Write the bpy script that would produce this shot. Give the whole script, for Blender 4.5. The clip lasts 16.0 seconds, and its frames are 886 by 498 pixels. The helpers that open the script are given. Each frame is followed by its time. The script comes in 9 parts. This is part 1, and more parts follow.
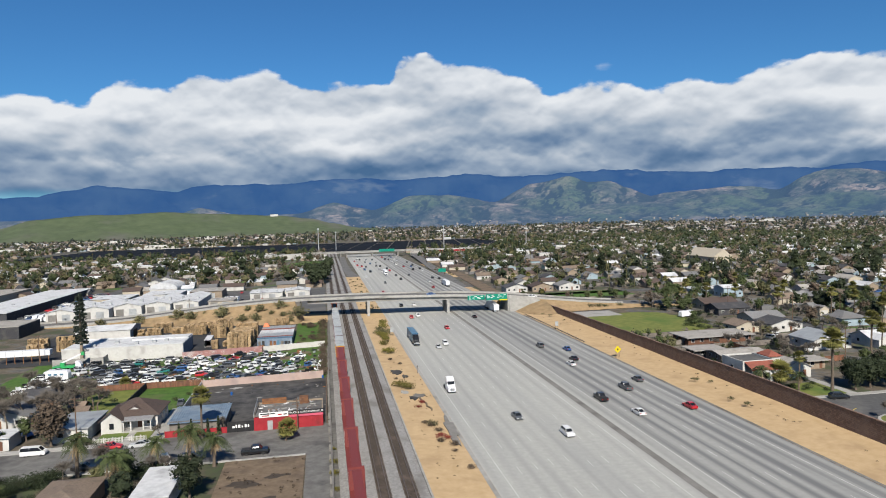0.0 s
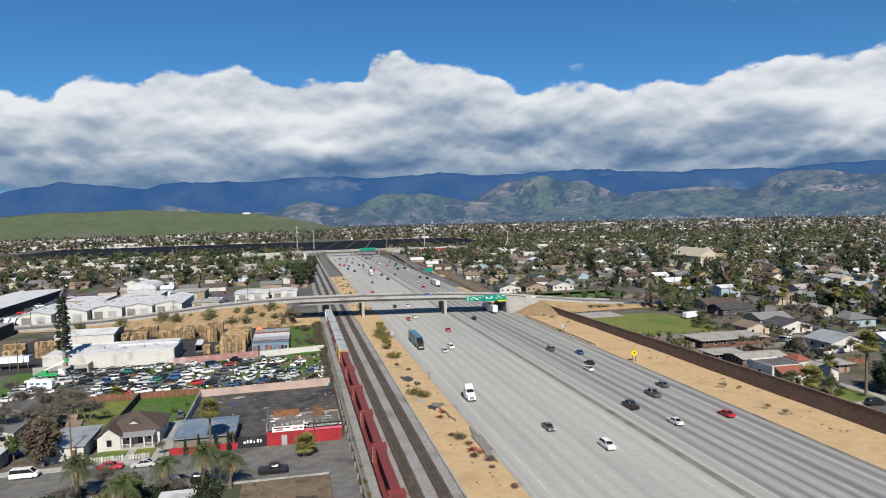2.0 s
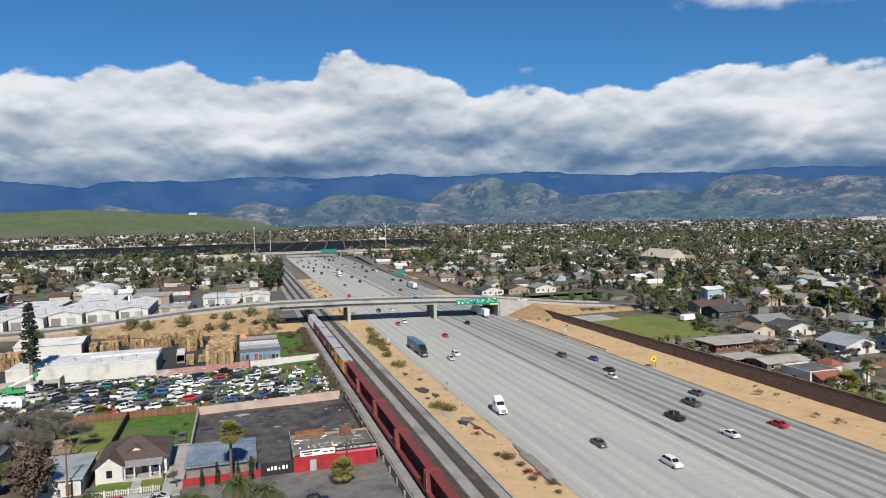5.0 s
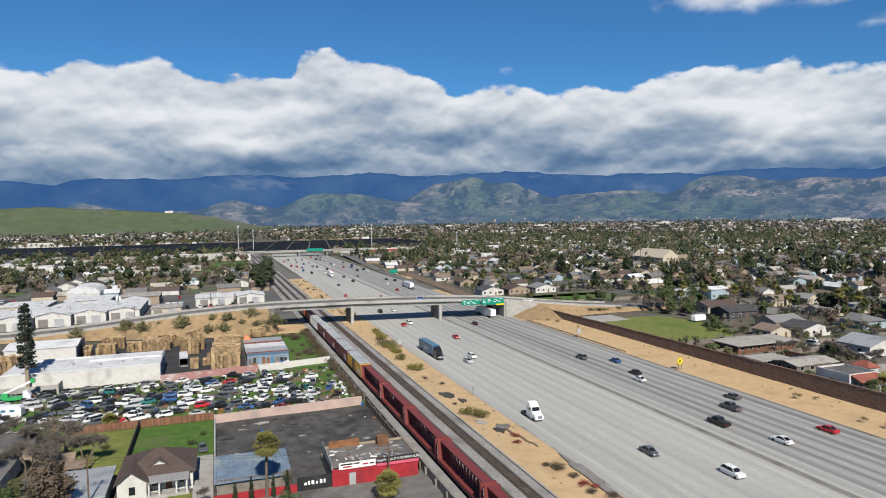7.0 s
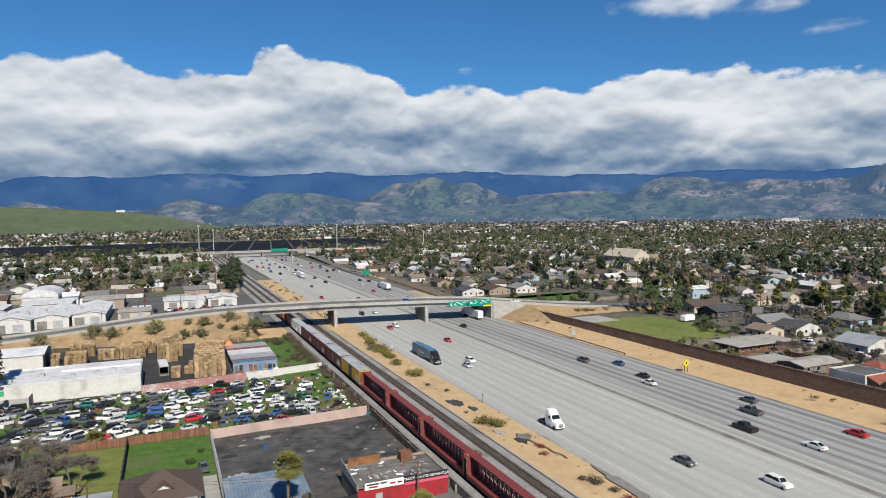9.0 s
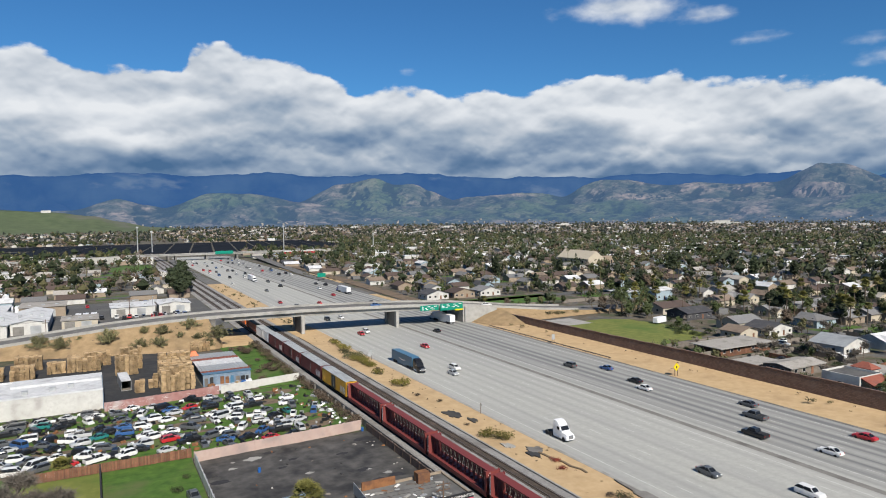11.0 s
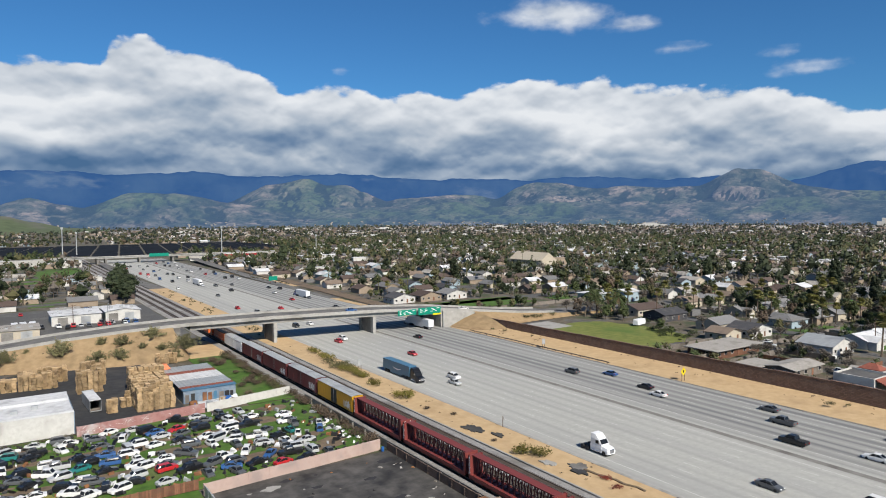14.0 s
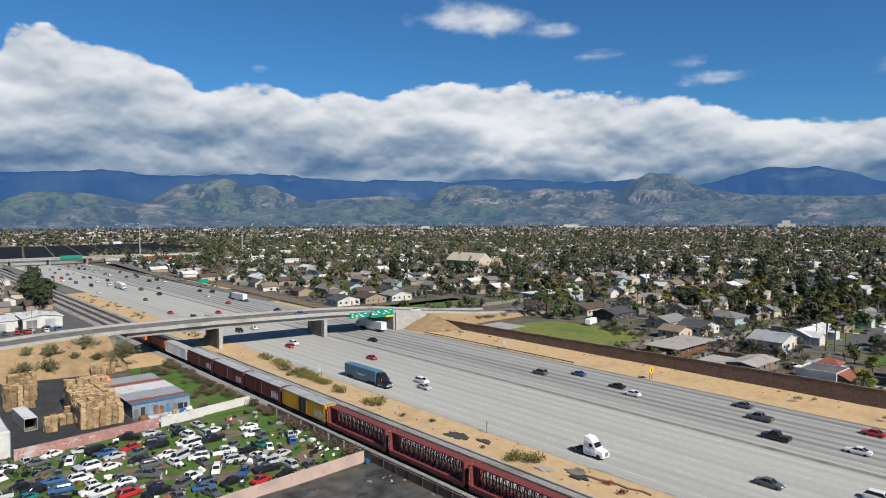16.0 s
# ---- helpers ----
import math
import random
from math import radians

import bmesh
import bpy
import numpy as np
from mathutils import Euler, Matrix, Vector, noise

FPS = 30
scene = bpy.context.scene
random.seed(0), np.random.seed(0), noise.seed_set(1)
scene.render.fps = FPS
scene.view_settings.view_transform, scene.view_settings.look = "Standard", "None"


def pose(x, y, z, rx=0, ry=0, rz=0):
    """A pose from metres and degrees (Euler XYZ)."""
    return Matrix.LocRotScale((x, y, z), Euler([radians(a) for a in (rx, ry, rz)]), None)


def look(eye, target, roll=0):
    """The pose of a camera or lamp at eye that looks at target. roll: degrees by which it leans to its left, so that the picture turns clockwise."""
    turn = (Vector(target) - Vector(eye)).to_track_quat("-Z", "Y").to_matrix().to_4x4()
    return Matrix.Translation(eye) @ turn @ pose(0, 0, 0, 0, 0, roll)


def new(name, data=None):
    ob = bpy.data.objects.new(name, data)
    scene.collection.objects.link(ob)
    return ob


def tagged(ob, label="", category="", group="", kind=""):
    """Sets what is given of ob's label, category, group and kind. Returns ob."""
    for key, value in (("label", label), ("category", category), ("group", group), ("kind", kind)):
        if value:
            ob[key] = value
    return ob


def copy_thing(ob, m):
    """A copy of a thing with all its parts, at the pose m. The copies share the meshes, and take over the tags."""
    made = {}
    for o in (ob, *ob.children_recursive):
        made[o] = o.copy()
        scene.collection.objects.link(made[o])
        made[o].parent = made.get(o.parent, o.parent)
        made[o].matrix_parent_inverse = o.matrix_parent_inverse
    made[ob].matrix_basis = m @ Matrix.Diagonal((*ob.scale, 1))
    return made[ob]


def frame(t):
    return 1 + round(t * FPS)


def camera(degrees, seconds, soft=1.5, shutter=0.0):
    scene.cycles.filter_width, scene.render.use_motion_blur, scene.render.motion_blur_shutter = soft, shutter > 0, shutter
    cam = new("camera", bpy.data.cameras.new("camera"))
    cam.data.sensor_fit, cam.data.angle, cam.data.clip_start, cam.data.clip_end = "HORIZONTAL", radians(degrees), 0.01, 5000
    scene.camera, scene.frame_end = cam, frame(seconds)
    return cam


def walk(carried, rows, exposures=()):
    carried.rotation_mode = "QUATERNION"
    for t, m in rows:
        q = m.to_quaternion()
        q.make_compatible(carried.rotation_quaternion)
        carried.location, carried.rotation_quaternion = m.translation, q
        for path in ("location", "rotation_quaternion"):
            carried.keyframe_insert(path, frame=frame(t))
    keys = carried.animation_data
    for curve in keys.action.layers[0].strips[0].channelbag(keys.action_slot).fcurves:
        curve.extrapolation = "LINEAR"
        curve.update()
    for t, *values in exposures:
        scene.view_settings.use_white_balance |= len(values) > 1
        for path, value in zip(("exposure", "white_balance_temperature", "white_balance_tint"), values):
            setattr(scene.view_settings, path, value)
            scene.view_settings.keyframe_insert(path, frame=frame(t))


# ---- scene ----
cam = camera(67.7, 16.0, soft=1.0)

PATH = [
    (0, (41.315, -50.654, 49.745), (41.669, -48.688, 49.647), -1.6),
    (0.5, (38.799, -47.337, 49.736), (39.18, -45.376, 49.637), -1.6),
    (1, (36.223, -44.215, 49.801), (36.623, -42.258, 49.7), -1.5),
    (1.5, (33.575, -40.935, 49.801), (33.995, -38.982, 49.7), -1.5),
    (2, (30.846, -37.768, 49.924), (31.283, -35.82, 49.82), -1.4),
    (2.5, (28.255, -34.634, 49.965), (28.714, -32.69, 49.861), -1.4),
    (3, (25.659, -31.605, 49.834), (26.146, -29.668, 49.729), -1.4),
    (3.5, (22.683, -28.643, 49.991), (23.201, -26.714, 49.884), -1.3),
    (4, (20.131, -25.367, 49.863), (20.681, -23.447, 49.757), -1.2),
    (6.5, (6.653, -10.181, 49.107), (7.283, -8.286, 49.004), -1.0),
    (7, (4.524, -7.17, 48.997), (5.179, -5.283, 48.892), -0.9),
    (7.5, (2.258, -4.078, 48.957), (2.948, -2.204, 48.852), -1.0),
    (8, (0.057, -0.609, 48.863), (0.772, 1.256, 48.757), -0.9),
    (8.5, (-2.246, 2.72, 48.76), (-1.507, 4.575, 48.654), -0.9),
    (9, (-4.525, 6.106, 48.718), (-3.75, 7.946, 48.611), -0.8),
    (9.5, (-6.577, 9.69, 48.631), (-5.762, 11.513, 48.525), -0.8),
    (10, (-8.714, 13.368, 48.638), (-7.853, 15.17, 48.533), -0.7),
    (12.5, (-19.868, 29.871, 48.946), (-18.848, 31.588, 48.843), -0.6),
    (13, (-21.796, 33.525, 48.799), (-20.753, 35.228, 48.697), -0.5),
    (13.5, (-23.546, 37.128, 48.691), (-22.475, 38.814, 48.589), -0.5),
    (14, (-25.125, 40.729, 48.441), (-24.006, 42.384, 48.34), -0.4),
    (14.5, (-26.99, 44.437, 48.217), (-25.812, 46.05, 48.116), -0.3),
    (15, (-28.715, 48.206, 47.969), (-27.48, 49.776, 47.868), -0.2),
    (15.5, (-30.087, 51.779, 47.793), (-28.811, 53.316, 47.693), -0.2),
    (16, (-31.3, 54.51, 47.454), (-29.994, 56.022, 47.357), -0.2),
]
walk(cam, [(t, look(eye, target, roll)) for t, eye, target, roll in PATH])

# ---- sky and sun ----
SUN_EL, SUN_AZ = 40.0, 184.0          # degrees; azimuth clockwise from +y (ahead along the freeway)
sky_world = bpy.data.worlds.new("sky")
scene.world = sky_world
sky_world.use_nodes = True
wn = sky_world.node_tree.nodes
sky_tex = wn.new("ShaderNodeTexSky")
sky_tex.sky_type = "NISHITA"
sky_tex.sun_disc = False
sky_tex.sun_elevation = radians(SUN_EL)
sky_tex.sun_rotation = radians(SUN_AZ)
sky_tex.altitude = 300
sky_tex.air_density, sky_tex.dust_density, sky_tex.ozone_density = 1.0, 0.0, 5.0
wn["Background"].inputs["Strength"].default_value = 0.05
sky_tint = wn.new("ShaderNodeMix")
sky_tint.data_type, sky_tint.blend_type = "RGBA", "MULTIPLY"
sky_tint.inputs[0].default_value = 1.0
sky_tint.inputs[7].default_value = (0.42, 0.835, 1.11, 1)     # the clear blue of a washed winter sky
sky_world.node_tree.links.new(sky_tex.outputs["Color"], sky_tint.inputs[6])
sky_world.node_tree.links.new(sky_tint.outputs[2], wn["Background"].inputs["Color"])

sun_data = bpy.data.lights.new("sun", "SUN")
sun_data.energy, sun_data.angle, sun_data.color = 4.9, radians(0.55), (1.0, 0.937, 0.835)
sun_lamp = new("sun", sun_data)
_d = Vector((math.sin(radians(SUN_AZ)) * math.cos(radians(SUN_EL)), math.cos(radians(SUN_AZ)) * math.cos(radians(SUN_EL)), math.sin(radians(SUN_EL))))
sun_lamp.matrix_world = look(_d * 400, (0, 0, 0))
scene.view_settings.exposure = 0.72

# ---- materials ----
MATS = {}


def ramp_node(nt, fac, stops):
    r = nt.nodes.new("ShaderNodeValToRGB")
    el = r.color_ramp.elements
    while len(el) < len(stops):
        el.new(0.5)
    for e, (p, c) in zip(el, stops):
        e.position, e.color = p, (*c, 1)
    nt.links.new(fac, r.inputs[0])
    return r.outputs[0]


def noise_node(nt, scale, detail=4.0, rough=0.55, vec=None, stretch=None):
    n = nt.nodes.new("ShaderNodeTexNoise")
    n.inputs["Scale"].default_value, n.inputs["Detail"].default_value, n.inputs["Roughness"].default_value = scale, detail, rough
    if vec is None:
        g = nt.nodes.new("ShaderNodeNewGeometry")
        vec = g.outputs["Position"]
    if stretch:
        m = nt.nodes.new("ShaderNodeMapping")
        m.inputs["Scale"].default_value = stretch
        nt.links.new(vec, m.inputs["Vector"])
        vec = m.outputs["Vector"]
    nt.links.new(vec, n.inputs["Vector"])
    return n.outputs[0]


def mixc(nt, fac, a, b, mode="MIX"):
    m = nt.nodes.new("ShaderNodeMix")
    m.data_type, m.blend_type = "RGBA", mode
    for v, s in ((fac, m.inputs[0]), (a, m.inputs[6]), (b, m.inputs[7])):
        if isinstance(v, (int, float)):
            s.default_value = v
        elif isinstance(v, tuple):
            s.default_value = (*v, 1)
        else:
            nt.links.new(v, s)
    return m.outputs[2]


def mathn(nt, op, a, b=None, clamp=False):
    m = nt.nodes.new("ShaderNodeMath")
    m.operation, m.use_clamp = op, clamp
    for v, s in ((a, m.inputs[0]), (b, m.inputs[1])):
        if v is None:
            continue
        if isinstance(v, (int, float)):
            s.default_value = v
        else:
            nt.links.new(v, s)
    return m.outputs[0]


def smooth(nt, v, lo, hi):
    m = nt.nodes.new("ShaderNodeMapRange")
    m.interpolation_type = "SMOOTHSTEP"
    nt.links.new(v, m.inputs["Value"])
    for k, x in (("From Min", lo), ("From Max", hi)):
        if isinstance(x, (int, float)):
            m.inputs[k].default_value = x
        else:
            nt.links.new(x, m.inputs[k])
    return m.outputs["Result"]


def base_mat(name):
    m = bpy.data.materials.new(name)
    m.use_nodes = True
    MATS[name] = m
    return m, m.node_tree, m.node_tree.nodes["Principled BSDF"]


def bump(nt, b, height, strength=0.3, dist=0.05):
    n = nt.nodes.new("ShaderNodeBump")
    n.inputs["Strength"].default_value, n.inputs["Distance"].default_value = strength, dist
    nt.links.new(height, n.inputs["Height"])
    nt.links.new(n.outputs[0], b.inputs["Normal"])


def rough_mat(name, c1, c2, scale=1.0, c3=None, scale2=0.12, rough=0.85, metal=0.0, bumps=0.25, stretch=None, vary=0.0, spec=0.3):
    """A weathered surface: fine grain between c1 and c2, larger stains towards c3."""
    m, nt, b = base_mat(name)
    n1 = noise_node(nt, scale, 5, 0.6, stretch=stretch)
    col = ramp_node(nt, n1, [(0.3, c1), (0.7, c2)])
    if c3:
        n2 = noise_node(nt, scale2, 4, 0.6)
        col = mixc(nt, smooth(nt, n2, 0.48, 0.72), col, c3)
    if vary:
        oi = nt.nodes.new("ShaderNodeObjectInfo")
        v = mathn(nt, "MULTIPLY_ADD", oi.outputs["Random"], vary * 2)
        nt.nodes[-1].inputs[2].default_value = 1 - vary
        col = mixc(nt, 1.0, col, v, "MULTIPLY")
    nt.links.new(col, b.inputs["Base Color"])
    b.inputs["Roughness"].default_value, b.inputs["Metallic"].default_value = rough, metal
    b.inputs["Specular IOR Level"].default_value = spec
    if bumps:
        bump(nt, b, n1, bumps)
    return m


def paint_mat(name, c, rough=0.3, metal=0.0, coat=0.2):
    m, nt, b = base_mat(name)
    n = noise_node(nt, 1.3, 4, 0.6)
    d = tuple(x * 0.78 + 0.012 for x in c)
    nt.links.new(mixc(nt, smooth(nt, n, 0.5, 0.75), c, d), b.inputs["Base Color"])
    b.inputs["Roughness"].default_value, b.inputs["Metallic"].default_value = rough, metal
    b.inputs["Coat Weight"].default_value = coat
    return m


# ground
rough_mat("dirt", (0.335, 0.235, 0.125), (0.415, 0.30, 0.172), 0.5, (0.30, 0.208, 0.115), 0.12, bumps=0.3)
rough_mat("embankment_soil", (0.183, 0.125, 0.0669), (0.261, 0.186, 0.104), 0.45, (0.146, 0.104, 0.0578), 0.12, bumps=0.6)
rough_mat("bare_soil", (0.0975, 0.07, 0.0456), (0.152, 0.115, 0.0788), 0.6, (0.0608, 0.0456, 0.0365), 0.12, bumps=0.4)
rough_mat("grass", (0.0274, 0.0669, 0.0085), (0.0639, 0.122, 0.0183), 0.5, (0.0788, 0.0944, 0.0335), 0.09, bumps=0.5)
rough_mat("lawn_dry", (0.08, 0.10, 0.02), (0.145, 0.155, 0.038), 0.35, (0.055, 0.10, 0.017), 0.06, bumps=0.5)
rough_mat("asphalt", (0.0517, 0.0517, 0.0535), (0.085, 0.0842, 0.0819), 0.8, (0.115, 0.112, 0.106), 0.06)
rough_mat("asphalt_old", (0.0816, 0.0783, 0.0748), (0.143, 0.14, 0.133), 0.45, (0.0578, 0.0558, 0.0544), 0.13)
rough_mat("oily_asphalt", (0.026, 0.025, 0.024), (0.088, 0.083, 0.077), 0.35, (0.010, 0.010, 0.011), 0.085, rough=0.75)
rough_mat("concrete", (0.219, 0.213, 0.2), (0.292, 0.286, 0.268), 0.6, (0.17, 0.165, 0.152), 0.1)
rough_mat("concrete_dark", (0.122, 0.115, 0.106), (0.183, 0.176, 0.165), 0.6, (0.085, 0.0788, 0.073), 0.15)
rough_mat("ballast", (0.14, 0.136, 0.132), (0.27, 0.263, 0.255), 2.2, (0.123, 0.115, 0.106), 0.1, bumps=0.7)
rough_mat("tie_wood", (0.0304, 0.0231, 0.0183), (0.0608, 0.0487, 0.0395), 1.5, (0.0788, 0.0608, 0.0517), 0.3)
rough_mat("rail_steel", (0.158, 0.122, 0.101), (0.219, 0.183, 0.158), 1.0, None, rough=0.4, metal=0.6)
rough_mat("road_paint", (0.387, 0.387, 0.368), (0.478, 0.478, 0.458), 1.5, (0.31, 0.306, 0.278), 0.2)
rough_mat("curb", (0.256, 0.25, 0.237), (0.317, 0.31, 0.292), 1.0, (0.183, 0.183, 0.17), 0.2)

# yards of the suburb: soil, dry grass, lawn and paving side by side
_m, _nt, _b = base_mat("suburb_ground")
_n1 = noise_node(_nt, 0.085, 3, 0.6)
_n2 = noise_node(_nt, 0.5, 6, 0.65)
_c = ramp_node(_nt, _n1, [(0.30, (0.03, 0.045, 0.014)), (0.42, (0.042, 0.05, 0.02)), (0.47, (0.075, 0.058, 0.038)), (0.54, (0.10, 0.082, 0.06)), (0.58, (0.085, 0.083, 0.08)), (0.68, (0.05, 0.048, 0.046))])
_c = mixc(_nt, mathn(_nt, "MULTIPLY", smooth(_nt, _n2, 0.45, 0.65), 0.7), _c, (0.035, 0.032, 0.022))
_nt.links.new(_c, _b.inputs["Base Color"])
_b.inputs["Roughness"].default_value = 0.95
bump(_nt, _b, _n2, 0.4)
rough_mat("asphalt_black", (0.016, 0.017, 0.019), (0.034, 0.035, 0.038), 0.5, (0.05, 0.047, 0.043), 0.09)

# freeway: pale concrete with dark wheel bands along every lane and rubber streaks
_m, _nt, _b = base_mat("freeway_concrete")
_g = _nt.nodes.new("ShaderNodeNewGeometry")
_sx = _nt.nodes.new("ShaderNodeSeparateXYZ")
_nt.links.new(_g.outputs["Position"], _sx.inputs[0])
_lane = mathn(_nt, "FRACT", mathn(_nt, "DIVIDE", mathn(_nt, "SUBTRACT", _sx.outputs[0], 73.5), 3.66))
_band = mathn(_nt, "PINGPONG", mathn(_nt, "MULTIPLY", _lane, 2.0), 1.0)
_streak = noise_node(_nt, 1.0, 3, 0.5, stretch=(0.45, 0.007, 1))
_grain = noise_node(_nt, 0.9, 6, 0.65)
_big = noise_node(_nt, 1.0, 3, 0.5, stretch=(0.09, 0.006, 1))
_c = ramp_node(_nt, _grain, [(0.3, (0.269, 0.269, 0.25)), (0.7, (0.324, 0.324, 0.3))])
_use = mathn(_nt, "MULTIPLY", smooth(_nt, _band, 0.25, 0.95), smooth(_nt, _streak, 0.3, 0.68))
_c = mixc(_nt, mathn(_nt, "MULTIPLY", _use, 0.38), _c, (0.16, 0.161, 0.156))
_c = mixc(_nt, mathn(_nt, "MULTIPLY", smooth(_nt, _big, 0.45, 0.75), 0.4), _c, (0.183, 0.186, 0.187))
_joint = mathn(_nt, "FRACT", mathn(_nt, "DIVIDE", _sx.outputs[1], 4.6))
_c = mixc(_nt, mathn(_nt, "MULTIPLY", mathn(_nt, "LESS_THAN", _joint, 0.02), 0.35), _c, (0.2, 0.2, 0.2))
_east = mathn(_nt, "MULTIPLY", smooth(_nt, _sx.outputs[0], 106.0, 112.0), mathn(_nt, "MULTIPLY_ADD", smooth(_nt, _band, 0.0, 1.0), smooth(_nt, _streak, 0.25, 0.65)))
_nt.nodes[-2].inputs[2].default_value = 0.35
_c = mixc(_nt, mathn(_nt, "MULTIPLY", _east, 0.85), _c, (0.118, 0.119, 0.119))      # busier, darker carriageway
_nt.links.new(_c, _b.inputs["Base Color"])
_b.inputs["Roughness"].default_value = 0.8
bump(_nt, _b, _grain, 0.15)

# sound wall: split-face blocks in running bond
_m, _nt, _b = base_mat("block_wall")
_g = _nt.nodes.new("ShaderNodeNewGeometry")
_s = _nt.nodes.new("ShaderNodeSeparateXYZ")
_nt.links.new(_g.outputs["Position"], _s.inputs[0])
_cv = _nt.nodes.new("ShaderNodeCombineXYZ")
_nt.links.new(_s.outputs[1], _cv.inputs[0])
_nt.links.new(_s.outputs[2], _cv.inputs[1])
_br = _nt.nodes.new("ShaderNodeTexBrick")
_nt.links.new(_cv.outputs[0], _br.inputs["Vector"])
_br.inputs["Color1"].default_value, _br.inputs["Color2"].default_value, _br.inputs["Mortar"].default_value = (0.122, 0.0724, 0.0521, 1), (0.175, 0.111, 0.0837, 1), (0.0815, 0.0565, 0.0452, 1)
_br.inputs["Scale"].default_value, _br.inputs["Brick Width"].default_value, _br.inputs["Row Height"].default_value, _br.inputs["Mortar Size"].default_value = 1.0, 0.8, 0.4, 0.03
_c = mixc(_nt, mathn(_nt, "MULTIPLY", smooth(_nt, noise_node(_nt, 0.25, 5, 0.65), 0.45, 0.7), 0.55), _br.outputs[0], (0.187, 0.133, 0.106))
_nt.links.new(_c, _b.inputs["Base Color"])
_b.inputs["Roughness"].default_value = 0.9
bump(_nt, _b, _br.outputs[1], 0.4)

# walls, roofs, metals
rough_mat("stucco_white", (0.369, 0.362, 0.341), (0.454, 0.447, 0.426), 1.2, (0.298, 0.287, 0.27), 0.3)
rough_mat("stucco_cream", (0.31, 0.274, 0.212), (0.38, 0.338, 0.271), 1.2, (0.352, 0.316, 0.26), 0.25)
rough_mat("stucco_tan", (0.183, 0.143, 0.104), (0.243, 0.195, 0.146), 1.2, (0.219, 0.176, 0.134), 0.25)
rough_mat("stucco_blue", (0.195, 0.256, 0.292), (0.256, 0.317, 0.353), 1.2)
rough_mat("wall_pink", (0.301, 0.219, 0.19), (0.359, 0.277, 0.243), 0.8, (0.243, 0.19, 0.174), 0.2)
rough_mat("wall_rose", (0.219, 0.104, 0.0975), (0.28, 0.152, 0.14), 0.8, (0.335, 0.292, 0.28), 0.25)
rough_mat("red_paint", (0.207, 0.0122, 0.0183), (0.268, 0.0213, 0.0274), 0.8, (0.152, 0.0183, 0.0213), 0.3, rough=0.6)
rough_mat("black_paint", (0.0109, 0.0109, 0.0122), (0.0183, 0.0183, 0.0195), 0.8, (0.0304, 0.0304, 0.0304), 0.3, rough=0.6)
rough_mat("sign_white", (0.581, 0.573, 0.549), (0.646, 0.637, 0.621), 1.5, rough=0.5)
rough_mat("sign_pink", (0.413, 0.0669, 0.109), (0.456, 0.0913, 0.134), 1.5, rough=0.5)
rough_mat("sign_green", (0, 0.146, 0.0975), (0, 0.176, 0.122), 1.5, rough=0.45)
rough_mat("sign_yellow", (0.487, 0.378, 0.00608), (0.523, 0.413, 0.0122), 1.5, rough=0.4)
rough_mat("shingle_brown", (0.0517, 0.0365, 0.0304), (0.085, 0.0608, 0.0517), 2.5, (0.0669, 0.0517, 0.0456), 0.3, vary=0.2)
rough_mat("shingle_grey", (0.106, 0.106, 0.111), (0.181, 0.181, 0.181), 2.5, (0.147, 0.14, 0.132), 0.3, vary=0.25)
rough_mat("shingle_tan", (0.122, 0.0913, 0.07), (0.176, 0.137, 0.106), 2.5, (0.104, 0.0819, 0.0669), 0.3, vary=0.2)
rough_mat("shingle_dark", (0.0304, 0.0304, 0.0335), (0.0548, 0.0548, 0.0608), 2.5, (0.073, 0.07, 0.0669), 0.3, vary=0.2)
rough_mat("tile_red", (0.165, 0.0487, 0.0335), (0.219, 0.0761, 0.0517), 2.0, (0.128, 0.0487, 0.0395), 0.3)
rough_mat("roof_white", (0.367, 0.374, 0.39), (0.485, 0.492, 0.5), 0.7, (0.279, 0.283, 0.286), 0.18)
rough_mat("roof_bluegrey", (0.0788, 0.115, 0.165), (0.146, 0.195, 0.25), 0.6, (0.2, 0.219, 0.231), 0.2, rough=0.6)
rough_mat("sheet_metal", (0.273, 0.286, 0.292), (0.364, 0.377, 0.377), 0.8, (0.221, 0.228, 0.234), 0.2, rough=0.45, metal=0.3)
rough_mat("rust", (0.122, 0.0517, 0.0243), (0.219, 0.104, 0.0426), 1.0, (0.085, 0.0426, 0.0274), 0.3)
rough_mat("wood_fence", (0.115, 0.0517, 0.0304), (0.176, 0.085, 0.0517), 1.2, (0.0913, 0.0487, 0.0335), 0.3, vary=0.25)
rough_mat("wood_grey", (0.104, 0.0913, 0.0788), (0.165, 0.146, 0.128), 1.2, (0.0788, 0.0669, 0.0608), 0.3, vary=0.2)
rough_mat("pallet_wood", (0.246, 0.168, 0.0859), (0.494, 0.359, 0.209), 1.1, (0.165, 0.112, 0.0636), 0.55, vary=0.28)
rough_mat("roof_ash", (0.216, 0.202, 0.183), (0.301, 0.284, 0.261), 1.5, (0.17, 0.158, 0.137), 0.25)
rough_mat("pole_wood", (0.073, 0.0456, 0.0304), (0.122, 0.0819, 0.0578), 1.5)
rough_mat("bark", (0.073, 0.0548, 0.0395), (0.134, 0.106, 0.0819), 2.0)
rough_mat("twigs", (0.085, 0.073, 0.06), (0.135, 0.118, 0.10), 2.0, vary=0.2)
rough_mat("blue_plastic", (0.0122, 0.0669, 0.231), (0.0183, 0.0913, 0.274), 1.0, rough=0.5)
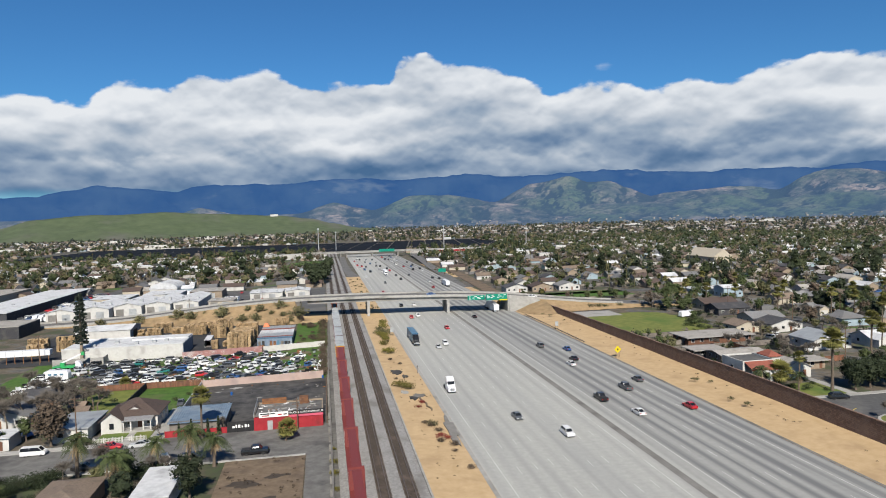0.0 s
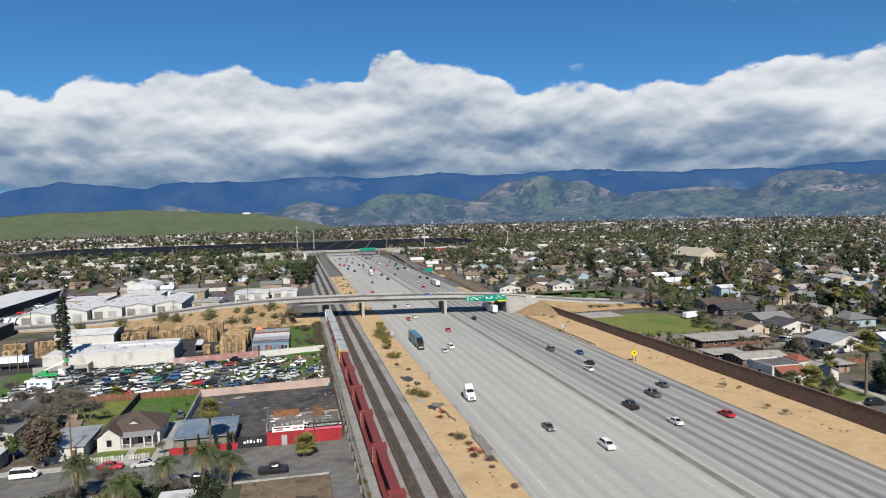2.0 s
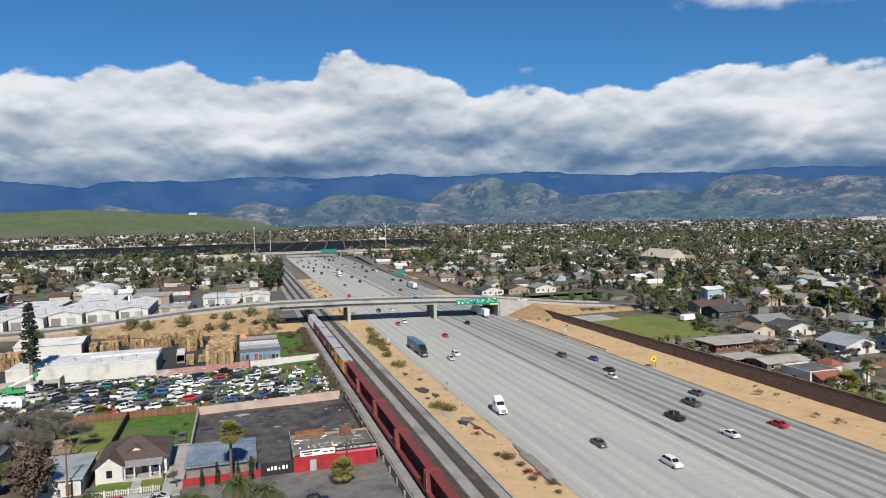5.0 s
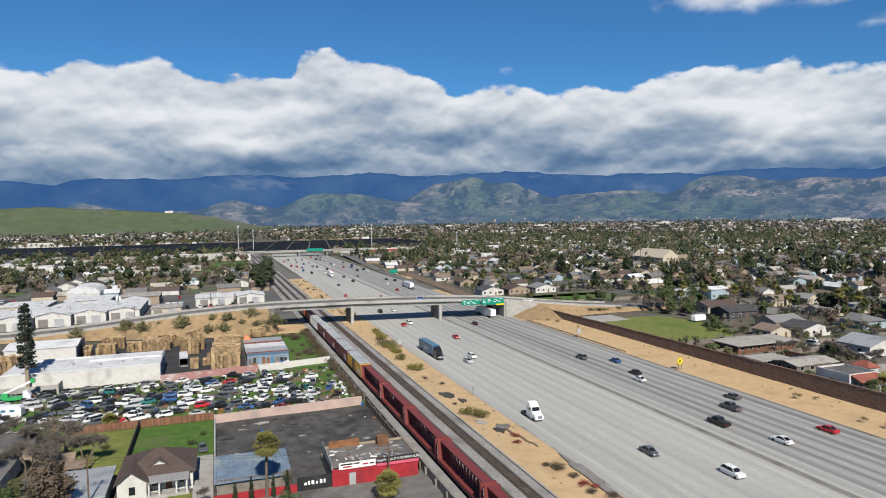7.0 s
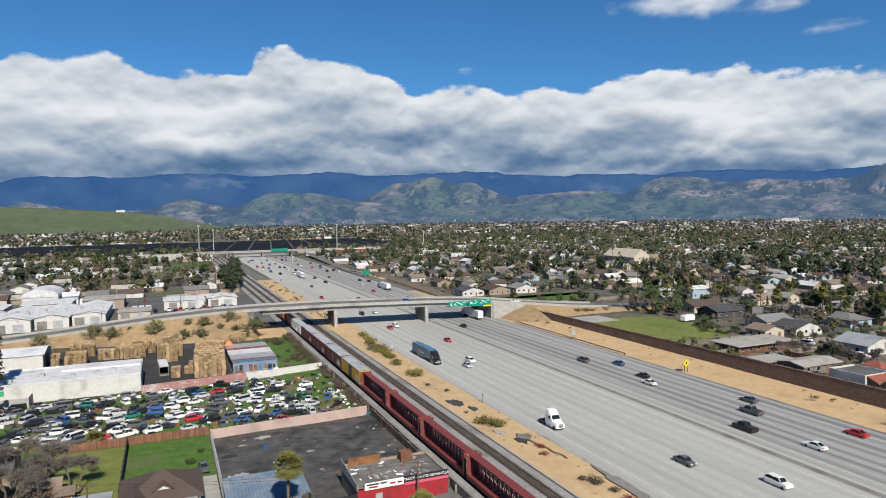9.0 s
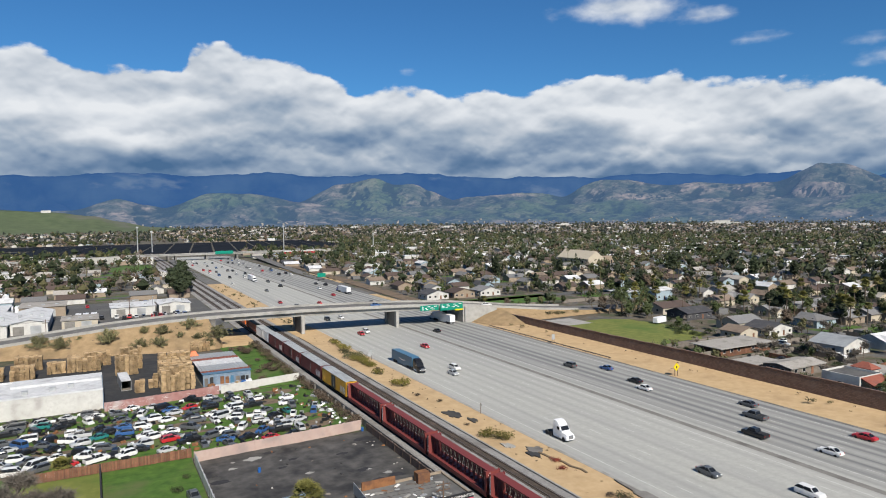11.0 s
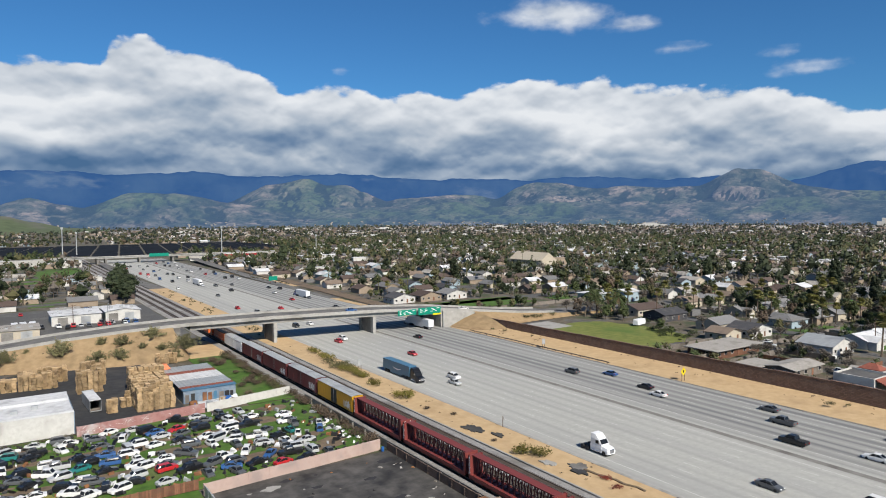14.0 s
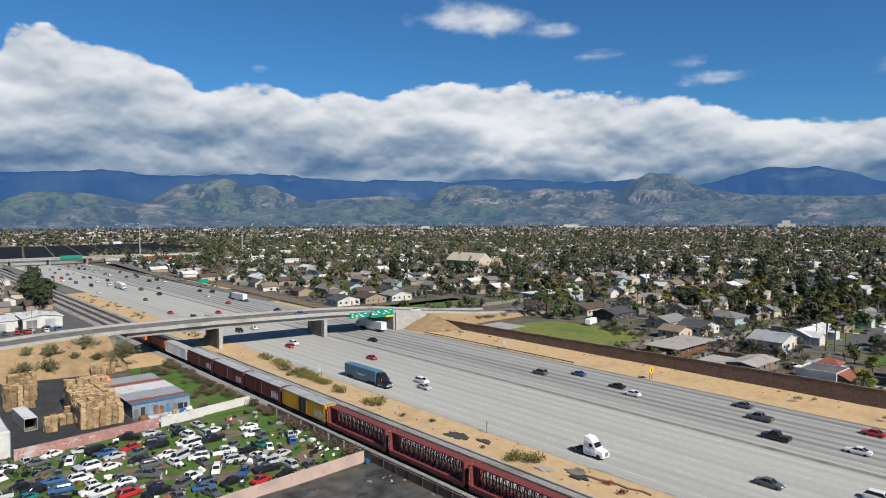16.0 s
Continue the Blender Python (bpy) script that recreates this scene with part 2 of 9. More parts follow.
rough_mat("tarp_black", (0.0183, 0.0183, 0.0207), (0.0304, 0.0304, 0.0335), 1.0)
rough_mat("solar_panel", (0.006, 0.008, 0.012), (0.014, 0.017, 0.023), 0.05, rough=0.9, bumps=0, spec=0.05)
rough_mat("wall_brown", (0.075, 0.052, 0.04), (0.115, 0.083, 0.066), 0.9, (0.06, 0.048, 0.04), 0.2)
for _n, _a, _z in (("leaf_dark", (0.012, 0.020, 0.009), (0.034, 0.044, 0.019)), ("leaf_green", (0.027, 0.043, 0.014), (0.068, 0.081, 0.029)),
                   ("leaf_olive", (0.051, 0.053, 0.022), (0.111, 0.102, 0.047)), ("leaf_brown", (0.055, 0.040, 0.028), (0.115, 0.085, 0.060)),
                   # first entry: bluish dark leaf tint, distance haze put into the colour
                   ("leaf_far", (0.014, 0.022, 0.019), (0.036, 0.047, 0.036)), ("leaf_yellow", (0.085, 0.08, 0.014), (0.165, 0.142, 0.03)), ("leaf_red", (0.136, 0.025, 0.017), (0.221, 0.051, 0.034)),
                   ("palm_leaf", (0.085, 0.09, 0.022), (0.19, 0.17, 0.05)), ("leaf_brush", (0.10, 0.10, 0.045), (0.20, 0.18, 0.09)), ("palm_dead", (0.204, 0.145, 0.076), (0.289, 0.212, 0.119)),
                   ("pine_leaf", (0.021, 0.034, 0.024), (0.043, 0.055, 0.038))):
    _m, _nt, _b = base_mat(_n)
    _gm = _nt.nodes.new("ShaderNodeNewGeometry")
    _oi = _nt.nodes.new("ShaderNodeObjectInfo")
    _c = ramp_node(_nt, _gm.outputs["Random Per Island"], [(0.0, tuple(.72 * p + .28 * q for p, q in zip(_a, _z))), (1.0, tuple(.3 * p + .7 * q for p, q in zip(_a, _z)))])
    _v = mathn(_nt, "MULTIPLY_ADD", _oi.outputs["Random"], 0.45)
    _nt.nodes[-1].inputs[2].default_value = 0.62
    _nt.links.new(mixc(_nt, 1.0, _c, _v, "MULTIPLY"), _b.inputs["Base Color"])
    _b.inputs["Roughness"].default_value = 0.75
    _b.inputs["Specular IOR Level"].default_value = 0.25

CAR_COLOURS = {"white": (0.54, 0.54, 0.535), "silver": (0.336, 0.344, 0.352), "black": (0.0064, 0.0064, 0.0072), "grey": (0.068, 0.072, 0.076),
               "red": (0.336, 0.016, 0.02), "blue": (0.024, 0.072, 0.192), "teal": (0.016, 0.128, 0.12), "tan": (0.28, 0.224, 0.152), "orange": (0.4, 0.072, 0.024)}
for _n, _c in CAR_COLOURS.items():
    paint_mat("paint_" + _n, _c)
paint_mat("trailer_white", (0.576, 0.584, 0.6), rough=0.4, coat=0.1)
paint_mat("trailer_blue", (0.044, 0.12, 0.192), rough=0.4, coat=0.1)
paint_mat("cab_blue", (0.0096, 0.024, 0.176))
paint_mat("boxcar_red", (0.104, 0.0144, 0.0168), rough=0.6, coat=0.0)
paint_mat("centerbeam_red", (0.135, 0.024, 0.021), rough=0.6, coat=0.0)
paint_mat("railcar_yellow", (0.448, 0.232, 0.0096), rough=0.5, coat=0.0)
paint_mat("loco_orange", (0.44, 0.088, 0.012), rough=0.5, coat=0.1)
paint_mat("crane_green", (0.024, 0.264, 0.08), rough=0.4)
paint_mat("rubber", (0.016, 0.016, 0.0168), rough=0.8, coat=0.0)
_m, _nt, _b = base_mat("dark_glass")
_b.inputs["Base Color"].default_value, _b.inputs["Roughness"].default_value = (0.012, 0.014, 0.017, 1), 0.16
_b.inputs["Specular IOR Level"].default_value = 0.22
_m, _nt, _b = base_mat("lamp_lens")
_b.inputs["Base Color"].default_value, _b.inputs["Roughness"].default_value = (0.7, 0.7, 0.68, 1), 0.15
_m, _nt, _b = base_mat("tail_lens")
_b.inputs["Base Color"].default_value, _b.inputs["Roughness"].default_value = (0.3, 0.01, 0.01, 1), 0.2
_m, _nt, _b = base_mat("chrome")
_b.inputs["Base Color"].default_value, _b.inputs["Roughness"].default_value, _b.inputs["Metallic"].default_value = (0.6, 0.6, 0.62, 1), 0.25, 1.0

# ---- building tools ----


class M:
    """Collects vertices and faces for one mesh."""

    def __init__(self):
        self.v, self.f = [], []

    def add(self, verts, faces):
        n = len(self.v)
        self.v.extend(verts)
        self.f.extend(tuple(i + n for i in f) for f in faces)
        return self

    def box(self, x0, y0, z0, x1, y1, z1):
        return self.add([(x0, y0, z0), (x1, y0, z0), (x1, y1, z0), (x0, y1, z0), (x0, y0, z1), (x1, y0, z1), (x1, y1, z1), (x0, y1, z1)],
                        [(3, 2, 1, 0), (4, 5, 6, 7), (0, 1, 5, 4), (1, 2, 6, 5), (2, 3, 7, 6), (3, 0, 4, 7)])

    def hull(self, low, high):
        """A solid between two rings of equal length."""
        n = len(low)
        return self.add(list(low) + list(high), [tuple(range(n))[::-1], tuple(range(n, 2 * n))] + [(i, (i + 1) % n, n + (i + 1) % n, n + i) for i in range(n)])

    def beam(self, a, b, w, h=None):
        """A square bar from a to b."""
        a, b = Vector(a), Vector(b)
        d = (b - a).normalized()
        s = d.cross(Vector((0, 0, 1))) if abs(d.z) < 0.95 else Vector((1, 0, 0))
        s.normalize()
        u = s.cross(d) * (h or w) / 2
        s = s * w / 2
        r = [[tuple(p + s * i + u * j) for i, j in ((-1, -1), (1, -1), (1, 1), (-1, 1))] for p in (a, b)]
        return self.hull(r[0], r[1])

    def tube(self, pts, radii, n=6):
        rings = []
        for i, p in enumerate(pts):
            p = Vector(p)
            d = (Vector(pts[min(i + 1, len(pts) - 1)]) - Vector(pts[max(i - 1, 0)])).normalized()
            s = d.cross(Vector((0.13, 0.21, 1.0)) if abs(d.z) < 0.9 else Vector((1, 0.1, 0))).normalized()
            u = s.cross(d)
            rings.append([tuple(p + (s * math.cos(k * math.tau / n) + u * math.sin(k * math.tau / n)) * radii[i]) for k in range(n)])
        base = len(self.v)
        for r in rings:
            self.v.extend(r)
        for i in range(len(rings) - 1):
            for k in range(n):
                a, b = base + i * n + k, base + i * n + (k + 1) % n
                self.f.append((a, b, b + n, a + n))
        self.f.append(tuple(range(base, base + n))[::-1])
        self.f.append(tuple(range(base + (len(rings) - 1) * n, base + len(rings) * n)))
        return self

    def wheel(self, x, y, z, r, w, n=12):
        """A disc standing across x."""
        return self.hull([(x - w / 2, y + r * math.cos(k * math.tau / n), z + r * math.sin(k * math.tau / n)) for k in range(n)],
                         [(x + w / 2, y + r * math.cos(k * math.tau / n), z + r * math.sin(k * math.tau / n)) for k in range(n)])

    def gable(self, x0, y0, x1, y1, z0, rise, over=0.5, along="x", thick=0.18):
        """A gable roof with eaves; ridge along the given axis."""
        x0, y0, x1, y1 = x0 - over, y0 - over, x1 + over, y1 + over
        if along == "x":
            cy = (y0 + y1) / 2
            k = rise / ((y1 - y0) / 2) * over
            p = [(y0, z0 - k), (cy, z0 + rise), (y1, z0 - k), (y1, z0 - k + thick), (cy, z0 + rise + thick), (y0, z0 - k + thick)]
            a, b = [(x0, y, z) for y, z in p], [(x1, y, z) for y, z in p]
        else:
            cx = (x0 + x1) / 2
            k = rise / ((x1 - x0) / 2) * over
            p = [(x0, z0 - k), (cx, z0 + rise), (x1, z0 - k), (x1, z0 - k + thick), (cx, z0 + rise + thick), (x0, z0 - k + thick)]
            b, a = [(x, y0, z) for x, z in p], [(x, y1, z) for x, z in p]
        n = 6
        return self.add(a + b, [(0, 1, 4, 5), (1, 2, 3, 4), (11, 10, 7, 6), (10, 9, 8, 7)] + [(i, i + n, (i + 1) % n + n, (i + 1) % n) for i in range(n)])

    def hip(self, x0, y0, x1, y1, z0, rise, over=0.5, thick=0.15):
        x0, y0, x1, y1 = x0 - over, y0 - over, x1 + over, y1 + over
        w, d = x1 - x0, y1 - y0
        k = min(w, d) / 2
        if w >= d:
            r = [(x0 + k, (y0 + y1) / 2), (x1 - k, (y0 + y1) / 2)]
        else:
            r = [((x0 + x1) / 2, y0 + k), ((x0 + x1) / 2, y1 - k)]
        v = [(x0, y0, z0), (x1, y0, z0), (x1, y1, z0), (x0, y1, z0), (x0, y0, z0 + thick), (x1, y0, z0 + thick), (x1, y1, z0 + thick), (x0, y1, z0 + thick),
             (*r[0], z0 + rise), (*r[1], z0 + rise)]
        side = [(4, 5, 9, 8), (5, 6, 9), (6, 7, 8, 9), (7, 4, 8)] if w >= d else [(4, 5, 8), (5, 6, 9, 8), (6, 7, 9), (7, 4, 8, 9)]
        return self.add(v, [(3, 2, 1, 0), (0, 1, 5, 4), (1, 2, 6, 5), (2, 3, 7, 6), (3, 0, 4, 7)] + side)

    def walls(self, x0, y0, x1, y1, z0, z1, rise=0, along="x"):
        """House walls, with gable ends under a roof of that rise."""
        self.box(x0, y0, z0, x1, y1, z1)
        if rise:
            if along == "x":
                cy = (y0 + y1) / 2
                self.hull([(x0, y0, z1), (x0, y1, z1), (x0, cy, z1 + rise)], [(x1, y0, z1), (x1, y1, z1), (x1, cy, z1 + rise)])
            else:
                cx = (x0 + x1) / 2
                self.hull([(x0, y0, z1), (x1, y0, z1), (cx, y0, z1 + rise)], [(x0, y1, z1), (x1, y1, z1), (cx, y1, z1 + rise)])
        return self

    def moved(self, m):
        self.v = [tuple(m @ Vector(p)) for p in self.v]
        return self

    def mesh(self, name, mat, smooth_faces=False):
        me = bpy.data.meshes.new(name)
        me.from_pydata(self.v, [], self.f)
        me.materials.append(MATS[mat])
        if smooth_faces:
            me.polygons.foreach_set("use_smooth", [True] * len(me.polygons))
        me.update()
        return me


def part(name, m, mat, parent, label="", smooth_faces=False):
    ob = new(name, m.mesh(name, mat, smooth_faces))
    ob.parent = parent
    if label:
        ob["label"] = label
    return ob


def thing(name, label, category, at=None, group="", kind=""):
    ob = new(name)
    if at is not None:
        ob.matrix_basis = at
    return tagged(ob, label, category, group, kind)


def solid(name, m, mat, label, category, kind="", group="", smooth_faces=False, at=None):
    ob = new(name, m.mesh(name, mat, smooth_faces))
    if at is not None:
        ob.matrix_basis = at
    return tagged(ob, label, category, group, kind)


def remove_thing(ob):
    for o in (*ob.children_recursive, ob):
        bpy.data.objects.remove(o)


def slab(name, rect, z, mat, label, category, kind="structure", thick=0.12):
    x0, y0, x1, y1 = rect
    return solid(name, M().box(x0, y0, z - thick, x1, y1, z), mat, label, category, kind)


def ribbon(pts, z=None):
    """A flat road of stations (x_left, y_left, x_right, y_right, z), as thin boxes end to end."""
    m = M()
    for a, b in zip(pts, pts[1:]):
        lo = [(a[0], a[1], a[4] - 0.1), (a[2], a[3], a[4] - 0.1), (b[2], b[3], b[4] - 0.1), (b[0], b[1], b[4] - 0.1)]
        m.hull(lo, [(x, y, zz + 0.1) for x, y, zz in lo])
    return m


RNG = random.Random(7)


# ---- distance: plain, hills, mountains, clouds ----
def dist_ring(az, r):
    return r * math.sin(radians(az)), r * math.cos(radians(az))


solid("ground", M().add([(-6000, -800, -0.25), (6000, -800, -0.25), (6000, 6000, -0.25), (-6000, 6000, -0.25)], [(0, 1, 2, 3)]), "suburb_ground",
      "wide flat suburban ground of dry grass and bare soil", "ground", "structure")


def attr(nt, name):
    a = nt.nodes.new("ShaderNodeAttribute")
    a.attribute_name = name
    return a


def gauss(a, c, w):
    return math.exp(-((a - c) / w) ** 2)


def along(profile, a):
    """A profile of (bearing, value) read at a bearing, with rounded joints."""
    for (a0, t0), (a1, t1) in zip(profile, profile[1:]):
        if a0 <= a <= a1:
            k = (a - a0) / (a1 - a0)
            return t0 + (t1 - t0) * (0.45 * k + 0.55 * k * k * (3 - 2 * k))
    return profile[-1][1]


# ridge lines: bearing and height angle over the plain, in degrees
LOW_RIDGE = [(-60, .5), (-30, .5), (-11.4, .75), (-9.4, 1.3), (-5.5, .5), (-1.4, .64), (1.6, 1.5), (3.6, 1.05), (5.1, .8), (8.4, 1.95), (11.7, 1.92), (15.5, 1.2), (19, .75), (30, .8), (34.5, 1.2),
             (37, .7), (44, 1.1), (50, .8), (56, 1.0), (62, 1.3), (66, .9), (75, 1.1), (110, .8)]
MID_RIDGE = [(-60, -.5), (11, -.3), (15.5, 1.2), (18.7, 2.62), (22.1, 3.2), (23.5, 2.62), (25.2, 2.7), (26.7, 2.05), (28.6, 1.28), (29.8, 1.5), (34.5, 1.8), (36.3, 1.75), (38.1, 1.4), (39.9, 2.4), (41, 2.76),
             (42.9, 2.78), (46.2, 2.22), (49, 2.4), (51.5, 2.2), (54.5, 2.25), (57.3, 3.58), (58.9, 3.45), (62.2, 2.1), (64.5, 1.7), (70, 1.5), (80, 1.5), (110, 1.4)]
FAR_RIDGE = [(-60, 2.4), (-23, 2.46), (-21, 2.53), (-18.8, 2.98), (-16.9, 3.38), (-14.1, 3.1), (-11.4, 2.8), (-9.6, 3.3), (-6.6, 3.43), (-3, 3.4), (2, 3.75), (7, 3.6), (13, 3.95), (18, 3.6), (25, 3.8),
             (31, 3.4), (36, 3.45), (41, 3.2), (45, 3.4), (52, 3.1), (56, 3.3), (60.5, 2.6), (62.2, 2.96), (63.7, 3.45), (66, 3.94), (69.6, 4.05), (71.7, 3.38), (73.8, 2.7), (80, 2.5), (110, 2.5)]
HILL_RIDGE = [(-60, .2), (-30, -.2), (-23.2, .05), (-21.1, .66), (-17.7, .92), (-14.6, .93), (-11.8, 1.05), (-9.6, .91), (-6.6, .74), (-3, .55), (-.1, .19), (1.5, -.2), (4, -.7), (9, -1.1), (110, -1.2)]


def slope(az, r, profile, r0, wide, cut=.5, back=.6):
    """Height of one range: its ridge at r0, falling to the plain over the given width, cut by gullies."""
    top = 49 + r0 * math.tan(radians(along(profile, az)))
    if top <= 0 or r < r0 - wide or r > r0 + wide * back:
        return -3.0
    x, y = dist_ring(az, r)
    k = 1 - (r0 - r) / wide if r <= r0 else 1 - (r - r0) / (wide * back)
    q = Vector((x * .0026, y * .0026, r0 * .01))
    spur = 1 - 2.1 * abs(noise.fractal(q, .85, 2.1, 6))
    fine = noise.fractal(q * 4.3, .8, 2.2, 5)
    body = k ** 1.25 * (1 - cut * (1 - k) * (1.1 - spur)) + .09 * fine * k * (1.25 - k)
    return top * body - 2


def foothill_height(az, r):
    return max(slope(az, r, LOW_RIDGE, 3560, 560, .55), slope(az, r, MID_RIDGE, 3980, 900, .75))


def far_height(az, r):
    return slope(az, r, FAR_RIDGE, 4270, 560, .6, .1)


def terrain(height, a0, a1, da, r0, r1, dr):
    m = M()
    azs = [a0 + da * i for i in range(int((a1 - a0) / da) + 1)]
    rs = [r0 + dr * j for j in range(int((r1 - r0) / dr) + 1)]
    for r in rs:
        for a in azs:
            x, y = dist_ring(a, r)
            m.v.append((x, y, height(a, r)))
    n = len(azs)
    m.f = [(j * n + i, j * n + i + 1, (j + 1) * n + i + 1, (j + 1) * n + i) for j in range(len(rs) - 1) for i in range(n - 1)]
    return m, len(rs), n


mt, n_r, na = terrain(foothill_height, -34, 90, .2, 2960, 4240, 20)
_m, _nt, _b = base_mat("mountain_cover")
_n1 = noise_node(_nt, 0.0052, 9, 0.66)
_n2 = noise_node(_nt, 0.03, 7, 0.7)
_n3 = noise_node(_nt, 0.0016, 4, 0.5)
# dark ramp end: scrub plus cloud-shadow patches painted into the base colour
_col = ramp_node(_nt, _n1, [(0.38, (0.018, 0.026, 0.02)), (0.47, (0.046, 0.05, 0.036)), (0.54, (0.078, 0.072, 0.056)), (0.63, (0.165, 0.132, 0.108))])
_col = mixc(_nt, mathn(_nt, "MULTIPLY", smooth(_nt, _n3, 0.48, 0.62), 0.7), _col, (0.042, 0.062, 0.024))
# gully scrub, darkened further as relief shade painted into the base colour
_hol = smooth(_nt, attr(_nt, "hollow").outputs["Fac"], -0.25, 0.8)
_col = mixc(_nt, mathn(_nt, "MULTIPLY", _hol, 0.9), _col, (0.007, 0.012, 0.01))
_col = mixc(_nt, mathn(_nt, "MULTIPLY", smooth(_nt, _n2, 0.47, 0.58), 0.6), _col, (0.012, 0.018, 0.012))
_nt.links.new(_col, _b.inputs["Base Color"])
_b.inputs["Roughness"].default_value = 0.95
_b.inputs["Specular IOR Level"].default_value = 0.1
bump(_nt, _b, _n2, 0.6, 22)
# blue emission painted in as aerial haze over the foothills
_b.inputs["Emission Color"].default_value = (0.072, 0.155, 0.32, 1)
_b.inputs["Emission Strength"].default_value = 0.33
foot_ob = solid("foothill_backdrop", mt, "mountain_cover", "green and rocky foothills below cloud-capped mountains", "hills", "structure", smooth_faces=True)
# slope curvature masks the gully shade painted into the hills
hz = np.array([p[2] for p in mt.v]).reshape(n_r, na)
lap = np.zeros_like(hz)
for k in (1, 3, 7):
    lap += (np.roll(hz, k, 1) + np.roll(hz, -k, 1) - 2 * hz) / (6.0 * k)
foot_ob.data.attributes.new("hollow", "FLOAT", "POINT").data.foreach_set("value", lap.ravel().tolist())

mt, n_r, na = terrain(far_height, -38, 94, .2, 3710, 4310, 30)
_m, _nt, _b = base_mat("mountain_forest")
_n1 = noise_node(_nt, 0.004, 8, 0.62)
_n2 = noise_node(_nt, 0.0022, 6, 0.6, stretch=(1, 1, 3))
# near-black forest colour holds the cloud's shade on this range
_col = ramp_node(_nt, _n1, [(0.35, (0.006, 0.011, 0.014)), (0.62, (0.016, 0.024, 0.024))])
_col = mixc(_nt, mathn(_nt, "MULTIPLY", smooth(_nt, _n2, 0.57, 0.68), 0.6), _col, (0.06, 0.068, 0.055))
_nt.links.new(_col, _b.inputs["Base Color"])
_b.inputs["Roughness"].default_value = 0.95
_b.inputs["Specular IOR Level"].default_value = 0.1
# blue glow added as the haze of distance
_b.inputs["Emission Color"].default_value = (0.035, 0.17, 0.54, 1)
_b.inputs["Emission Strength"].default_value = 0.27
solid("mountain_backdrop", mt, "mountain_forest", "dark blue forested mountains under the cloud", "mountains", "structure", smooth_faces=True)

# green hill rising from the plain, nearer than the mountains
gh, _, _ = terrain(lambda a, r: slope(a, r, HILL_RIDGE, 2620, 360, .35), -42, 10, .25, 2240, 2840, 20)
# grass colour paled and greyed to stand in for distance haze
rough_mat("hill_grass", (0.042, 0.06, 0.03), (0.07, 0.09, 0.046), 0.03, (0.088, 0.086, 0.074), 0.006, bumps=0.6)
solid("green_hill", gh, "hill_grass", "low grassy green hill before the mountains", "hill", "structure", smooth_faces=True)
tp = thing("hilltop_house", "long white house on top of the green hill", "house", at=pose(*dist_ring(-3.2, 2610), 73, 0, 0, 3))
part("wall", M().box(-14, -5, -4, 14, 5, 3.5), "stucco_white", tp)
part("roof", M().box(-14.5, -5.5, 3.5, 14.5, 5.5, 4.1), "roof_white", tp)

# houses on the lower slopes
hs_, hr_ = M(), random.Random(31)
for _ in range(700):
    a_, r_ = hr_.uniform(2, 84), hr_.uniform(2850, 3300)
    z_ = foothill_height(a_, r_)
    if z_ > 24 or noise.noise(Vector((a_ * .3, r_ * .004, 9))) < -.05:
        continue
    x_, y_ = dist_ring(a_, r_)
    w_ = hr_.uniform(1.8, 4.5)
    z_ = max(z_, 0)
    hs_.box(x_ - w_, y_ - 4, z_ - 4, x_ + w_, y_ + 4, z_ + hr_.uniform(2.5, 5))
solid("hillside_houses", hs_, "roof_ash", "many small pale houses on the lower slopes", "houses", "stuff")

# cloud bank: a curved sheet far off; its upper outline follows the bank's tops by bearing
CLOUD_TOPS = [(-80, 10.5), (-30, 10.2), (-22.5, 10.3), (-20.5, 10.5), (-17.7, 10.2), (-15.3, 12.0), (-12.5, 11.6), (-9.2, 12.3), (-6.6, 12.5), (-3.4, 13.2), (-0.5, 12.3), (3.5, 12.4), (6.4, 12.0), (7.4, 13.4),
              (10, 13.9), (11.5, 13.2), (15.3, 13.1), (18.1, 12.3), (20.6, 10.9), (24.9, 11.2), (28.2, 10.4), (31.5, 11.6), (34.6, 10.6), (37.7, 11.2), (41.2, 12.1), (44.5, 11.0), (47.5, 11.4), (50.5, 11.1),
              (53.5, 10.7), (55, 9.8), (58.6, 10.2), (62, 9.7), (64, 8.9), (67.5, 8.9), (71.3, 8.2), (74, 7.8), (115, 8)]


def wisp(a, e):
    """Small loose clouds above the bank."""
    s = 0.0
    for ca, ce, wa, we, k in ((43.5, 16.3, 5.5, 1.4, 1.5), (49, 15.2, 4.0, .9, 1.2), (53, 13.3, 3.0, .8, 1.25), (62.6, 10.9, 4.6, .9, 1.1), (60.3, 12.3, 3.0, 1.0, .9), (69.6, 11.0, 1.4, .5, .8), (75, 11, 3, 1.5, .9),
                              (-20, 11.2, 2.5, .7, .6), (3.8, 13.2, 2.2, .6, .62), (25, 12.0, 1.6, .5, .55)):
        s = max(s, k * math.exp(-((a - ca) / wa) ** 2 - ((e - ce) / we) ** 2))
    return s


cl = M()
c_az = [-78 + 0.6 * i for i in range(312)]
c_el = [0.6 + 0.5 * j for j in range(44)]
tops, wisps, coords = [], [], []
for e_ in c_el:
    for a_ in c_az:
        x_, y_ = dist_ring(a_, 4330)
        cl.v.append((x_, y_, 49 + 4330 * math.tan(radians(e_))))
        tops.append(along(CLOUD_TOPS, a_))
        wisps.append(wisp(a_, e_))
        coords.append((a_, e_))
nc = len(c_az)
